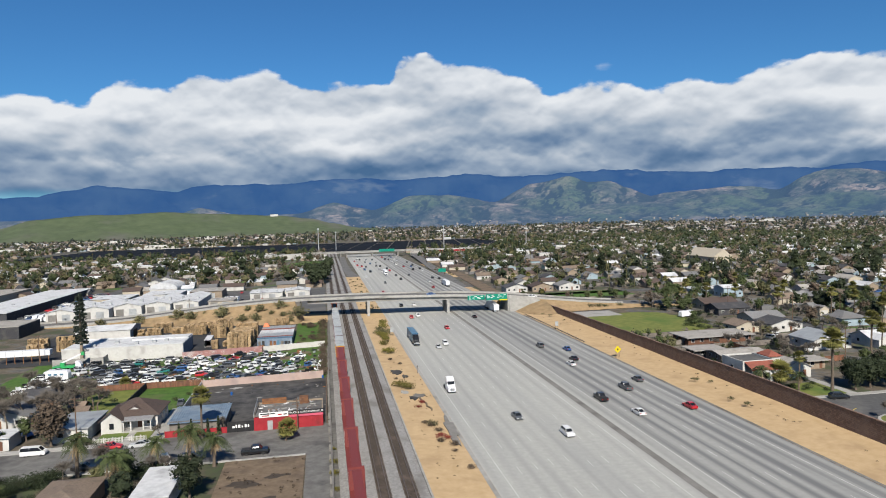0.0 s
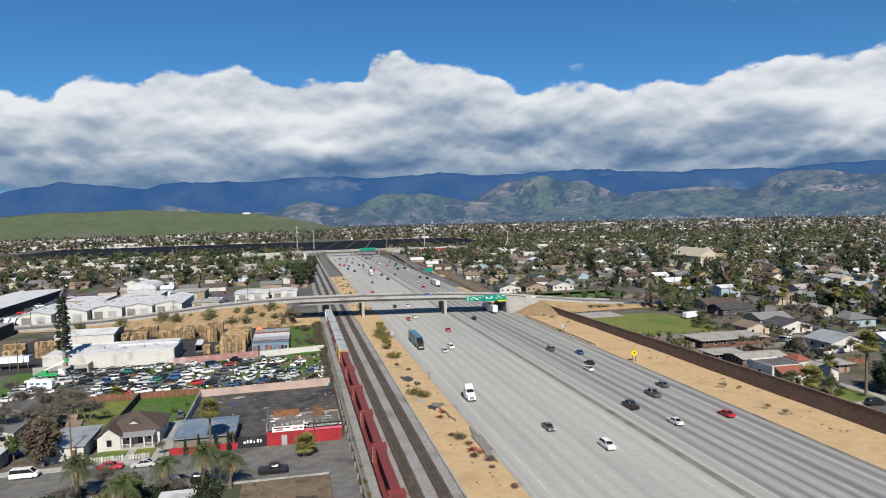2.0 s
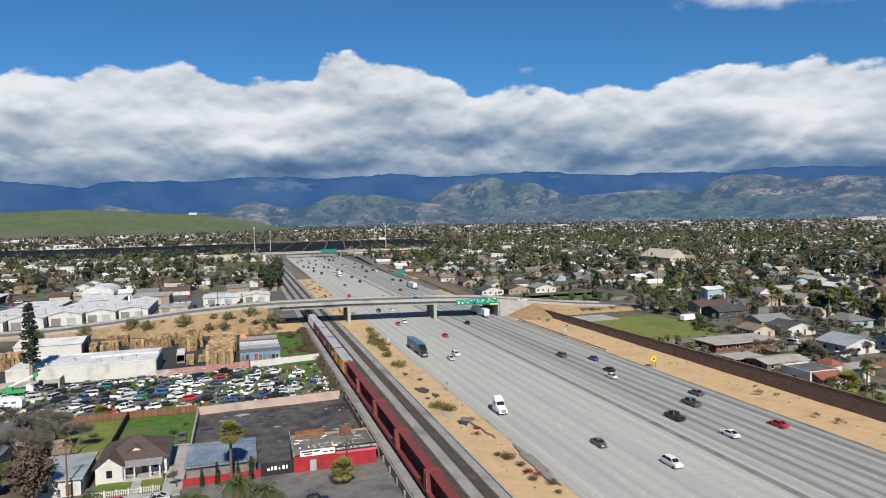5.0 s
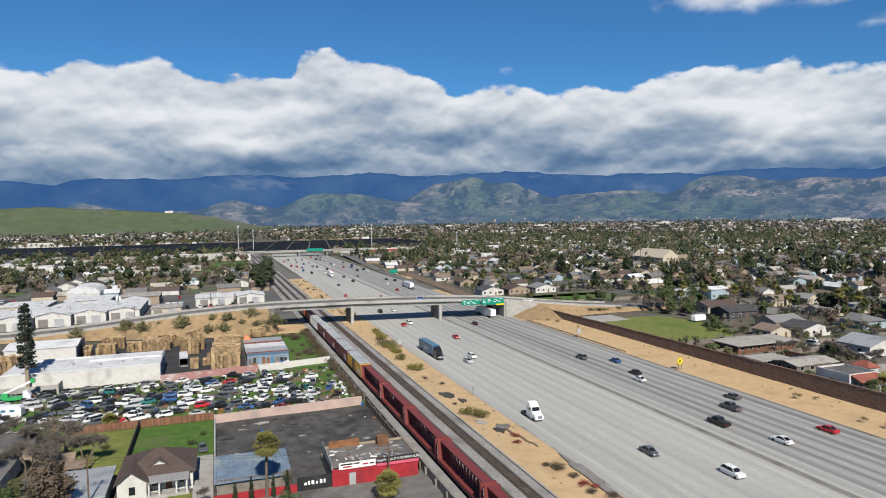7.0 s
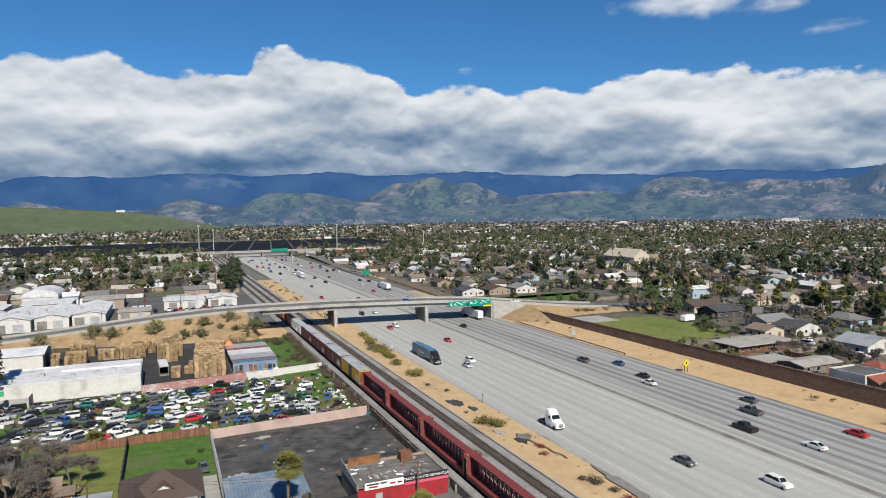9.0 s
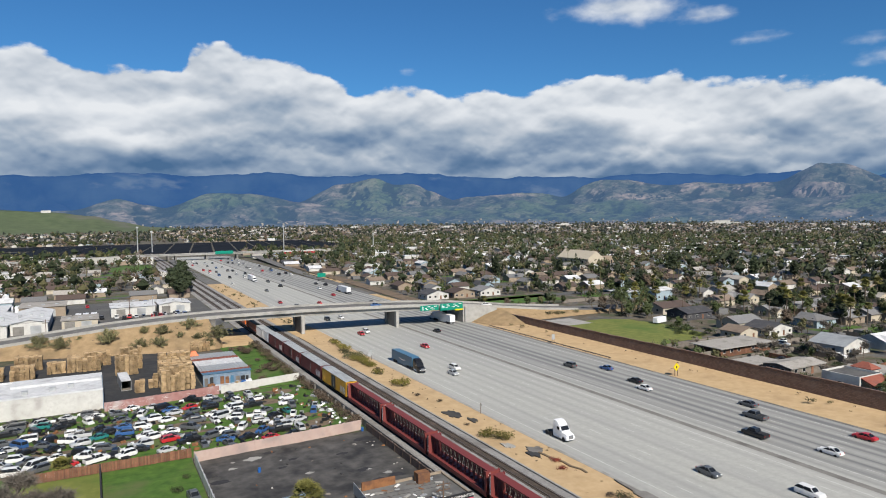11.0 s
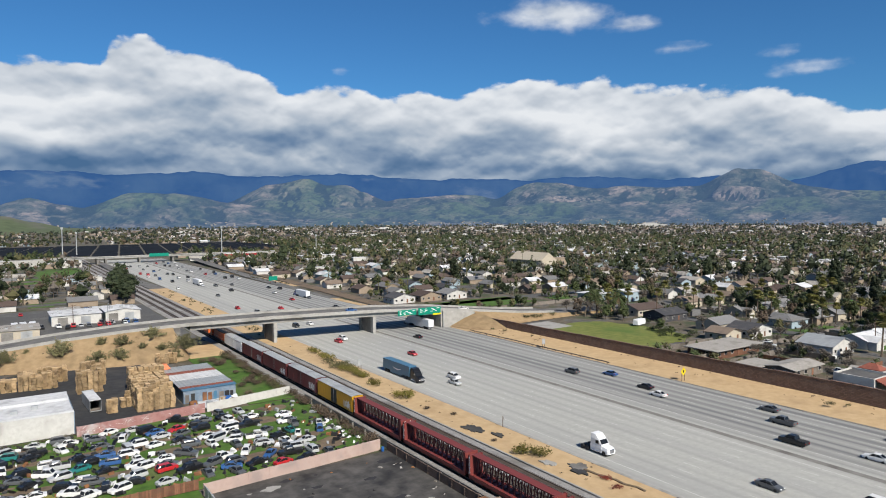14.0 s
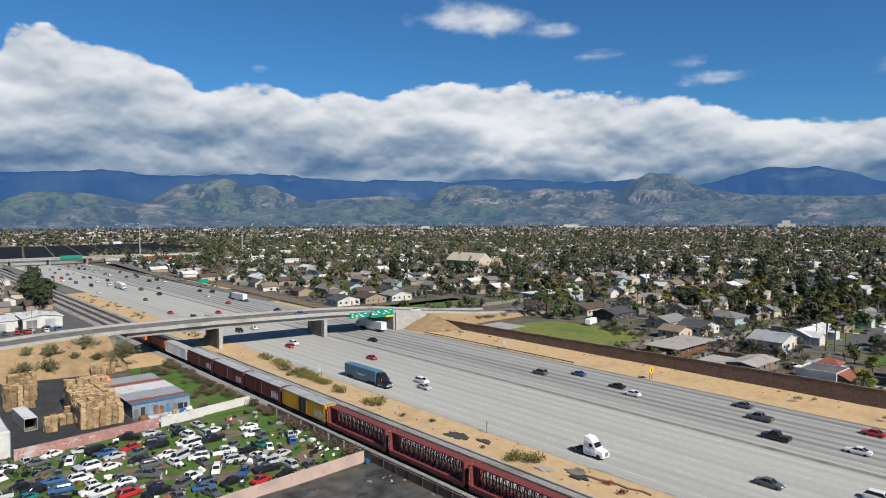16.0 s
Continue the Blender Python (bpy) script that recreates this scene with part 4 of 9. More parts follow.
for s in (-0.55, 0.55):
    part("post", M().box(s - 0.07, 0.04, -0.2, s + 0.07, 0.18, 2.9), "pole_wood", ys_)
for wx, wy, wz in ((138.2, 217.5, 0.05), (68.2, 226, 0.1)):
    ws = thing("roadside_sign", "white rectangular sign on two posts beside the freeway", "road sign", at=pose(wx, wy, wz))
    part("panel", M().box(-0.7, -0.03, 1.5, 0.7, 0.03, 3.5), "sheet_metal", ws)
    for s in (-0.5, 0.5):
        part("post", M().box(s - 0.06, 0.04, -0.2, s + 0.06, 0.16, 3.4), "pole_wood", ws)
for px, py in ((69.2, 156.4),):
    ps = thing("marker_post", "thin dark steel post beside the freeway", "post", at=pose(px, py, 0))
    part("shaft", M().box(-0.06, -0.06, -0.2, 0.06, 0.06, 2.7), "rail_steel", ps)
    part("plate", M().box(-0.25, -0.09, 1.9, 0.25, -0.061, 2.5), "concrete_dark", ps)
# damp stains, gravel and a rill on the western verge


def blotch(x, y, w, l, seed, z0, z1, n=28):
    """An uneven flat patch."""
    ring = []
    for k in range(n):
        a = k * math.tau / n
        q = 1 + .75 * noise.noise(Vector((math.cos(a) * 1.6, math.sin(a) * 1.6, seed * 3.7))) + .3 * noise.noise(Vector((math.cos(a) * 5, math.sin(a) * 5, seed)))
        ring.append((x + w * math.cos(a) * q, y + l * math.sin(a) * q))
    return M().hull([(a, b, z0) for a, b in ring], [(a, b, z1) for a, b in ring])


for i, (x, y, w, l, mat, lab) in enumerate(((62.6, 158.6, 1.9, 2.7, "asphalt_black", "dark damp stain on the sandy verge"), (64.6, 152.5, .8, 1.5, "asphalt_black", "dark damp stain on the sandy verge"),
                                            (64.2, 127.5, 1.1, 1.7, "asphalt_black", "dark damp stain on the sandy verge"), (65.8, 129.5, 1.5, 2.0, "concrete_dark", "pale gravel patch on the sandy verge"),
                                            (62.4, 134.0, .9, 1.6, "concrete", "pale flat stone on the sandy verge"), (68.9, 98, 1.2, 8.5, "concrete_dark", "grey concrete apron beside the road edge"))):
    solid("verge_patch", blotch(x, y, w, l, i + 1.3, 0.0, .36 + .004 * i), mat, lab, "patch", "structure")
rl = M()
pts_ = [(65.6, 127.6), (65.9, 124), (66.6, 121), (66.4, 118.6), (67.2, 116.4), (67.0, 114.6)]
for (xa, ya), (xb, yb) in zip(pts_, pts_[1:]):
    rl.hull([(xa - .28, ya, 0), (xa + .28, ya, 0), (xb + .28, yb, 0), (xb - .28, yb, 0)], [(xa - .22, ya, .385), (xa + .22, ya, .385), (xb + .22, yb, .385), (xb - .22, yb, .385)])
solid("rill", rl, "bare_soil", "narrow dark washed-out rill in the sand", "rill", "structure")

# ramps and the far overpass
solid("off_ramp", ribbon([(62, 430, 70.3, 430, 0.02), (60, 520, 70.3, 520, 0.02), (58.9, 600, 66.5, 600, 0.02), (59, 700, 66, 700, 0.5), (60, 800, 67, 800, 2)]), "asphalt_old", "grey off ramp leaving the freeway", "road", "structure")
solid("on_ramp", ribbon([(137, 400, 140, 400, 0.02), (137, 480, 145, 480, 0.02), (140, 580, 149, 580, 0.3), (146, 700, 156, 700, 1.5), (150, 800, 160, 800, 3)]), "asphalt_old", "grey on ramp beside the freeway", "road", "structure")
solid("frontage_berm", ribbon([(142, 330, 150, 330, 0.05), (146, 420, 156, 420, 0.1), (151, 520, 160, 520, 0.2), (156, 700, 166, 700, 0.4), (160, 800, 172, 800, 0.5)]), "bare_soil", "brown earth strip beside the ramp", "verge", "structure")
slab("verge_gore", (137, 300, 141.5, 400), 0.03, "dirt", "sandy strip beside the freeway beyond the overpass", "verge")
slab("verge_far_east", (141, 480, 150, 640), 0.01, "dirt", "sandy gore beside the ramp", "verge")
fb = thing("far_overpass", "distant concrete overpass with dark openings", "bridge", kind="structure")
part("deck", M().box(20, 815, 5.6, 190, 829, 7.2), "concrete", fb)
part("parapet", M().box(20, 814.5, 7.2, 190, 814.9, 8.2), "concrete", fb)
for x in (62, 70, 103, 137):
    part("column", M().box(x - 0.9, 816, -0.3, x + 0.9, 828, 5.6), "concrete_dark", fb)
part("approach", M().hull([(-250, 813, -.3), (20, 813, -.3), (20, 831, -.3), (-250, 831, -.3)], [(-250, 815, .6), (20, 815, 7.2), (20, 829, 7.2), (-250, 829, .6)]), "concrete", fb)
part("approach", M().box(190, 812, -0.3, 260, 832, 7.2), "concrete", fb)
slab("sports_field", (2, 640, 39, 746), -0.02, "grass", "green playing field beyond the workshops", "lawn")
part("sign_panel", M().box(112, 813.6, 6.2, 132, 813.9, 9.6), "sign_green", fb, "green sign panel")
gs = thing("roadside_guide_sign", "green guide sign on posts beside the ramp", "road sign", at=pose(140, 505, 0))
part("panel", M().box(-3.2, -0.05, 2.4, 3.2, 0.05, 5.4), "sign_green", gs)
for s in (-2, 2):
    part("post", M().box(s - 0.12, 0.06, -0.3, s + 0.12, 0.3, 5), "pole_wood", gs)

# ---- vehicles ----
def loft(m, stations):
    """Stations (y, half_low, half_high, z_low, z_high): a closed body along y."""
    rings = [[(-a, y, z0), (a, y, z0), (a * 1.01, y, z0 + (z1 - z0) * 0.55), (b, y, z1), (-b, y, z1), (-a * 1.01, y, z0 + (z1 - z0) * 0.55)] for y, a, b, z0, z1 in stations]
    n0 = len(m.v)
    for r in rings:
        m.v.extend(r)
    k = 6
    for i in range(len(rings) - 1):
        for j in range(k):
            a, b = n0 + i * k + j, n0 + i * k + (j + 1) % k
            m.f.append((a, b, b + k, a + k))
    m.f.append(tuple(range(n0, n0 + k))[::-1])
    m.f.append(tuple(range(n0 + (len(rings) - 1) * k, n0 + len(rings) * k)))
    return m


# kind: length, half width, body stations, cabin stations (front is -y)
CAR_SHAPES = {
    "sedan": (4.75, 0.91, [(-2.37, .78, .70, .38, .62), (-2.2, .88, .80, .25, .74), (-1.0, .91, .84, .22, .92), (0.9, .91, .85, .22, .97), (1.9, .90, .82, .25, .98), (2.37, .82, .74, .40, .90)],
              [(-1.05, .80, .70, .90, .93), (-0.35, .80, .62, .92, 1.42), (0.75, .80, .62, .94, 1.44), (1.65, .80, .66, .94, 1.0)]),
    "suv": (4.75, 0.95, [(-2.37, .84, .78, .45, .80), (-2.2, .93, .86, .30, 1.0), (-1.1, .95, .88, .28, 1.10), (2.1, .95, .89, .28, 1.14), (2.37, .90, .84, .42, 1.08)],
            [(-1.15, .85, .76, 1.06, 1.10), (-0.55, .85, .69, 1.10, 1.68), (1.75, .85, .70, 1.12, 1.70), (2.3, .85, .74, 1.10, 1.16)]),
    "pickup": (5.75, 0.99, [(-2.87, .88, .82, .50, .92), (-2.7, .97, .90, .34, 1.10), (-1.5, .99, .92, .32, 1.18), (0.75, .99, .93, .32, 1.20), (2.8, .99, .93, .36, 1.20), (2.87, .96, .9, .45, 1.16)],
               [(-1.5, .88, .78, 1.14, 1.18), (-0.9, .88, .72, 1.16, 1.86), (0.55, .88, .74, 1.18, 1.88), (0.85, .88, .82, 1.16, 1.24)]),
    "van": (5.1, 0.98, [(-2.55, .86, .80, .45, .85), (-2.35, .95, .88, .30, 1.10), (-1.6, .98, .90, .28, 1.20), (2.5, .98, .92, .28, 1.22), (2.55, .95, .9, .4, 1.2)],
            [(-1.95, .90, .80, 1.12, 1.16), (-1.15, .90, .76, 1.18, 1.92), (2.35, .90, .78, 1.20, 1.95), (2.53, .90, .84, 1.18, 1.24)]),
}


def car(kind, colour, wreck=False, lights=False, wheels=True):
    length, hw, body, cab = CAR_SHAPES[kind]
    what = {"sedan": "sedan", "suv": "sport utility car", "pickup": "pickup truck", "van": "van"}[kind]
    t = thing("wrecked_car" if wreck else ("pickup_truck" if kind == "pickup" else "van" if kind == "van" else "car"), "", "car" if kind != "pickup" else "pickup truck")
    bm_ = loft(M(), body)
    # roof panel over the glass
    (y1, a1, b1, _, z1), (y2, a2, b2, _, z2) = cab[1], cab[2]
    bm_.hull([(-b1 - .02, y1 - .05, z1 - .04), (b1 + .02, y1 - .05, z1 - .04), (b2 + .02, y2 + .05, z2 - .04), (-b2 - .02, y2 + .05, z2 - .04)],
             [(-b1 + .06, y1 + .02, z1 + .05), (b1 - .06, y1 + .02, z1 + .05), (b2 - .06, y2 - .02, z2 + .05), (-b2 + .06, y2 - .02, z2 + .05)])
    for s in (-1, 1):                       # pillars
        for (ya, aa, ba, za0, za1), (yb, ab, bb, zb0, zb1) in ((cab[0], cab[1]), (cab[3], cab[2])):
            bm_.beam((s * (ba + .0), ya, za1), (s * (bb + .01), yb, zb1), 0.09)
        bm_.beam((s * 0.90 * hw, (y1 + y2) / 2, cab[1][3]), (s * (b1 + .015), (y1 + y2) / 2, z1), 0.1)
    part("body", bm_, "paint_" + colour, t)
    part("glasshouse", loft(M(), cab), "dark_glass", t, "dark glass")
    if kind == "pickup":
        part("cargo_bed", M().box(-hw + 0.16, 0.98, 1.205, hw - 0.16, 2.74, 1.225), "rubber", t, "dark open cargo bed")
    wb = length * 0.3
    r = 0.36 if kind in ("pickup", "suv") else 0.32
    for i, (sx, sy) in enumerate(((-1, -1), (1, -1), (-1, 1), (1, 1)) if wheels else ()):
        part("wheel", M().wheel(sx * (hw - 0.12), sy * wb, r, r, 0.24), "rubber", t)
    if lights:
        for s in (-1, 1):
            part("headlight", M().box(s * (hw - .36) - .16, -length / 2 - .01, .60, s * (hw - .36) + .16, -length / 2 + .16, .76), "lamp_lens", t)
            part("taillight", M().box(s * (hw - .26) - .13, length / 2 - .12, .72, s * (hw - .26) + .13, length / 2 + .01, .92), "tail_lens", t)
    names = {"tan": "faded tan"}
    tagged(t, f"{'derelict ' if wreck else ''}{names.get(colour, colour)} {what} {('parked among wrecks on weedy grass' if wheels else 'stripped of its wheels on weedy grass') if wreck else 'on its wheels on the pavement'}")
    return t


class Templates(dict):
    def __missing__(self, key):
        self[key] = car(*key)
        return self[key]


CARS = Templates()


def put_car(kind, colour, x, y, turn, wreck=False, z=0.0, label="", group="", lights=False, wheels=True):
    ob = copy_thing(CARS[(kind, colour, wreck, lights, wheels)], pose(x, y, z, 0, 0, turn))
    return tagged(ob, label, "", group)


def semi(cab_paint, trailer_paint, label, x, y, turn, trailer=True, swoosh=False):
    """Tractor with sleeper cab and box trailer; front is -y, the cab's nose at y = 0."""
    t = thing("semi_truck", label, "truck", at=pose(x, y, 0, 0, 0, turn))
    cabm = loft(M(), [(0.0, .9, .8, .55, 1.2), (0.25, 1.1, .95, .5, 1.55), (1.7, 1.15, 1.05, .5, 1.85), (1.75, 1.18, 1.1, .5, 2.0), (4.6, 1.2, 1.15, .6, 2.1), (4.65, 1.2, 1.15, .7, 2.1)])
    loft(cabm, [(1.75, 1.12, 1.0, 2.0, 2.1), (2.5, 1.15, 1.05, 2.0, 3.0), (3.4, 1.18, 1.0, 2.0, 3.85), (4.6, 1.18, 1.08, 2.0, 3.95)])
    part("cab", cabm, cab_paint, t)
    part("windscreen", M().hull([(-1.0, 1.86, 2.12), (1.0, 1.86, 2.12), (.95, 2.42, 2.92), (-.95, 2.42, 2.92)], [(-1.0, 1.80, 2.16), (1.0, 1.80, 2.16), (.95, 2.36, 2.96), (-.95, 2.36, 2.96)]), "dark_glass", t, "dark glass")
    for s in (-1, 1):
        part("side_window", M().box(s * 1.16 - .03, 2.5, 2.15, s * 1.16 + .03, 3.3, 2.85), "dark_glass", t)
        part("mirror", M().box(s * 1.38 - .06, 2.1, 2.1, s * 1.38 + .06, 2.2, 2.8), "chrome", t)
        part("headlight", M().box(s * .85 - .16, -.02, .9, s * .85 + .16, .2, 1.12), "lamp_lens", t)
        part("fuel_tank", M().tube([(s * .95, 2.6, .62), (s * .95, 4.3, .62)], [.3, .3], 10), "chrome", t)
    part("grille", M().box(-.6, -.04, .75, .6, .06, 1.5), "chrome", t, "chrome grille")
    part("chassis", M().box(-.45, 0.5, .45, .45, 7.4, .85), "rubber", t)
    wy = [1.2, 5.6, 6.9]
    if trailer:
        part("trailer", M().box(-1.29, 5.2, 1.1, 1.29, 21.0, 4.1), trailer_paint, t, "long box trailer")
        part("trailer_frame", M().box(-.6, 7.8, .7, .6, 20.9, 1.1), "rubber", t)
        part("rear_bumper", M().box(-1.2, 20.85, .5, 1.2, 20.98, .65), "sheet_metal", t)
        for s in (-1, 1):
            part("side_skirt", M().box(s * 1.22 - .02, 9.5, .45, s * 1.22 + .02, 16.5, 1.1), trailer_paint, t)
        wy += [18.0, 19.3]
        if swoosh:
            for s in (-1, 1):
                mm = M()
                for i in range(10):
                    q = [(-1 + 0.2 * i), (-1 + 0.2 * (i + 1))]
                    a = [(s * 1.30, 12.4 + 2.6 * k, 1.9 + 0.55 * k * k) for k in q]
                    b = [(s * 1.30, 12.4 + 2.6 * k, 1.9 + 0.55 * k * k + 0.3 * (1 - k * k) + 0.05) for k in q]
                    o = s * 0.012
                    mm.hull([a[0], a[1], b[1], b[0]], [(x_ + o, y_, z_) for x_, y_, z_ in (a[0], a[1], b[1], b[0])])
                part("painted_curve", mm, "trailer_white", t, "pale curved stripe")
    for y_ in wy:
        for s in (-1, 1):
            part("wheel", M().wheel(s * 1.0, y_, .52, .52, .5 if y_ > 2 else .3, 14), "rubber", t)
    return t


LX = [73.5 + LANE * (i + 0.5) for i in range(8)]
RX = [110.4 + LANE * (i + 0.5) for i in range(6)]


def lane_of(x):
    return min(LX + RX, key=lambda v: abs(v - x))


semi("paint_black", "trailer_blue", "dark tractor with a long blue box trailer on the freeway", lane_of(74.2), 200.5, 0, swoosh=True)
semi("trailer_white", "trailer_white", "white tractor without a trailer on the freeway", lane_of(75), 129.5, 0, trailer=False)
semi("trailer_white", "trailer_white", "white tractor with a white box trailer heading away", lane_of(126.5), 296, 180)
for kind, col, x, y in (("sedan", "red", 93.1, 235.7), ("suv", "white", 85.4, 200.1), ("sedan", "silver", 81.7, 194.5), ("sedan", "grey", 86.8, 103.2), ("suv", "white", 95.0, 88.4),
                        ("sedan", "red", 82.6, 272.2), ("suv", "white", 86, 276), ("sedan", "white", 90.9, 317.8), ("suv", "black", 82.2, 315.9)):
    put_car(kind, col, lane_of(x), y, 0, group="freeway traffic", lights=True)
for kind, col, x, y in (("sedan", "black", 113, 262.2), ("suv", "grey", 120.2, 184.6), ("sedan", "blue", 127.1, 175.9), ("sedan", "black", 124.2, 159.9), ("sedan", "white", 118, 152.7), ("sedan", "grey", 129, 128.4),
                        ("pickup", "grey", 123, 121), ("pickup", "black", 112, 112.8), ("sedan", "white", 116, 98.5), ("sedan", "red", 130.4, 100.1)):
    put_car(kind, col, lane_of(x), y, 180, group="freeway traffic", lights=True)
rt = random.Random(21)
taken = {}
for i in range(62):
    left = rt.random() < 0.6
    x = rt.choice(LX if left else RX)
    y = rt.uniform(330, 800)
    if any(abs(y - q) < 11 for q in taken.get(x, [])):
        continue
    taken.setdefault(x, []).append(y)
    put_car(rt.choice(["sedan", "sedan", "suv", "suv", "pickup", "van"]), rt.choice(["white", "white", "silver", "black", "black", "grey", "grey", "red", "blue"]), x, y, 0 if left else 180, group="freeway traffic")
semi("paint_white", "trailer_white", "white tractor with a white box trailer on the freeway", LX[5], 520, 0)
semi("cab_blue", "trailer_white", "blue tractor with a white box trailer on the freeway", RX[4], 430, 180)
for x, y in ((95, 0), (148, 0)):
    put_car("sedan", "blue" if x < 100 else "white", x, near_y(x) + 5, 90, z=deck_z(x), label="car crossing the overpass")

# ---- train ----
TX, TZ = TRACKS[0], 0.46


def bogie(parent, y):
    b = part("truck", M().box(TX - 1.0, y - 1.1, TZ + 0.35, TX + 1.0, y + 1.1, TZ + 0.75), "rubber", parent, "dark wheel truck")
    for dy in (-0.85, 0.85):
        for s in (-0.755, 0.755):
            part("wheel", M().wheel(TX + s, y + dy, TZ + 0.42, 0.42, 0.14, 12), "rail_steel", b)


def graffiti(parent, y0, y1, z0, z1, seed):
    """Painted patches on the car sides, as slightly raised pale shapes."""
    r = random.Random(seed)
    for s in (-1,):
        m = M()
        y = y0
        while y < y1:
            w = r.uniform(0.3, 0.7)
            h0, h1 = z0 + r.uniform(0, 0.3), z1 - r.uniform(0, 0.5)
            x = TX + s * 1.535
            lean = r.uniform(-0.3, 0.3)
            m.hull([(x, y, h0), (x, y + w * 0.6, h0), (x, y + w * 0.6 + lean, h1), (x, y + lean, h1)], [(x + s * .01, y, h0), (x + s * .01, y + w * 0.6, h0), (x + s * .01, y + w * 0.6 + lean, h1), (x + s * .01, y + lean, h1)])
            y += w
        part("painted_tag", m, "trailer_white", parent, "pale painted strokes")


def boxcar(y0, y1, paint, label, roof="sheet_metal", tall=4.75):
    t = thing("boxcar", label, "railway car", group="freight train")
    z0, z1 = TZ + 1.0, TZ + tall
    m = M().box(TX - 1.5, y0, z0, TX + 1.5, y1, z1)
    for i in range(int((y1 - y0) / 1.1)):
        for s in (-1, 1):
            yy_ = y0 + 0.5 + i * 1.1
            m.box(TX + s * 1.5 - .03, yy_, z0, TX + s * 1.5 + .03, yy_ + .12, z1)
    part("body", m, paint, t)
    rm = M().gable(TX - 1.5, y0, TX + 1.5, y1, z1 + 0.02, 0.22, 0.04, "y", 0.06)
    for i in range(int((y1 - y0) / 1.2)):
        yy_ = y0 + 0.3 + i * 1.2
        rm.hull([(TX - 1.5, yy_, z1 + .06), (TX, yy_, z1 + .28), (TX, yy_ + .12, z1 + .28), (TX - 1.5, yy_ + .12, z1 + .06)], [(TX - 1.5, yy_, z1 + .14), (TX, yy_, z1 + .36), (TX, yy_ + .12, z1 + .36), (TX - 1.5, yy_ + .12, z1 + .14)])
        rm.hull([(TX, yy_, z1 + .28), (TX + 1.5, yy_, z1 + .06), (TX + 1.5, yy_ + .12, z1 + .06), (TX, yy_ + .12, z1 + .28)], [(TX, yy_, z1 + .36), (TX + 1.5, yy_, z1 + .14), (TX + 1.5, yy_ + .12, z1 + .14), (TX, yy_ + .12, z1 + .36)])
    part("roof", rm, roof, t, "ribbed pale metal roof")
    cy = (y0 + y1) / 2
    for s in (-1, 1):
        d = part("door", M().box(TX + s * 1.53 - .04, cy - 1.6, z0 + .1, TX + s * 1.53 + .04, cy + 1.6, z1 - .2), "black_paint" if "yellow" in label else paint, t, "sliding door")
        part("door_bar", M().box(TX + s * 1.58 - .02, cy - .05, z0 + .2, TX + s * 1.58 + .02, cy + .05, z1 - .3), "sheet_metal", d)
    part("underframe", M().box(TX - 1.1, y0 - 0.5, TZ + .75, TX + 1.1, y1 + 0.5, z0), "rubber", t)
    bogie(t, y0 + 2.2)
    bogie(t, y1 - 2.2)
    graffiti(t, y0 + 1, y0 + 4.5, z0 + .3, z0 + 2.3, int(y0))
    return t


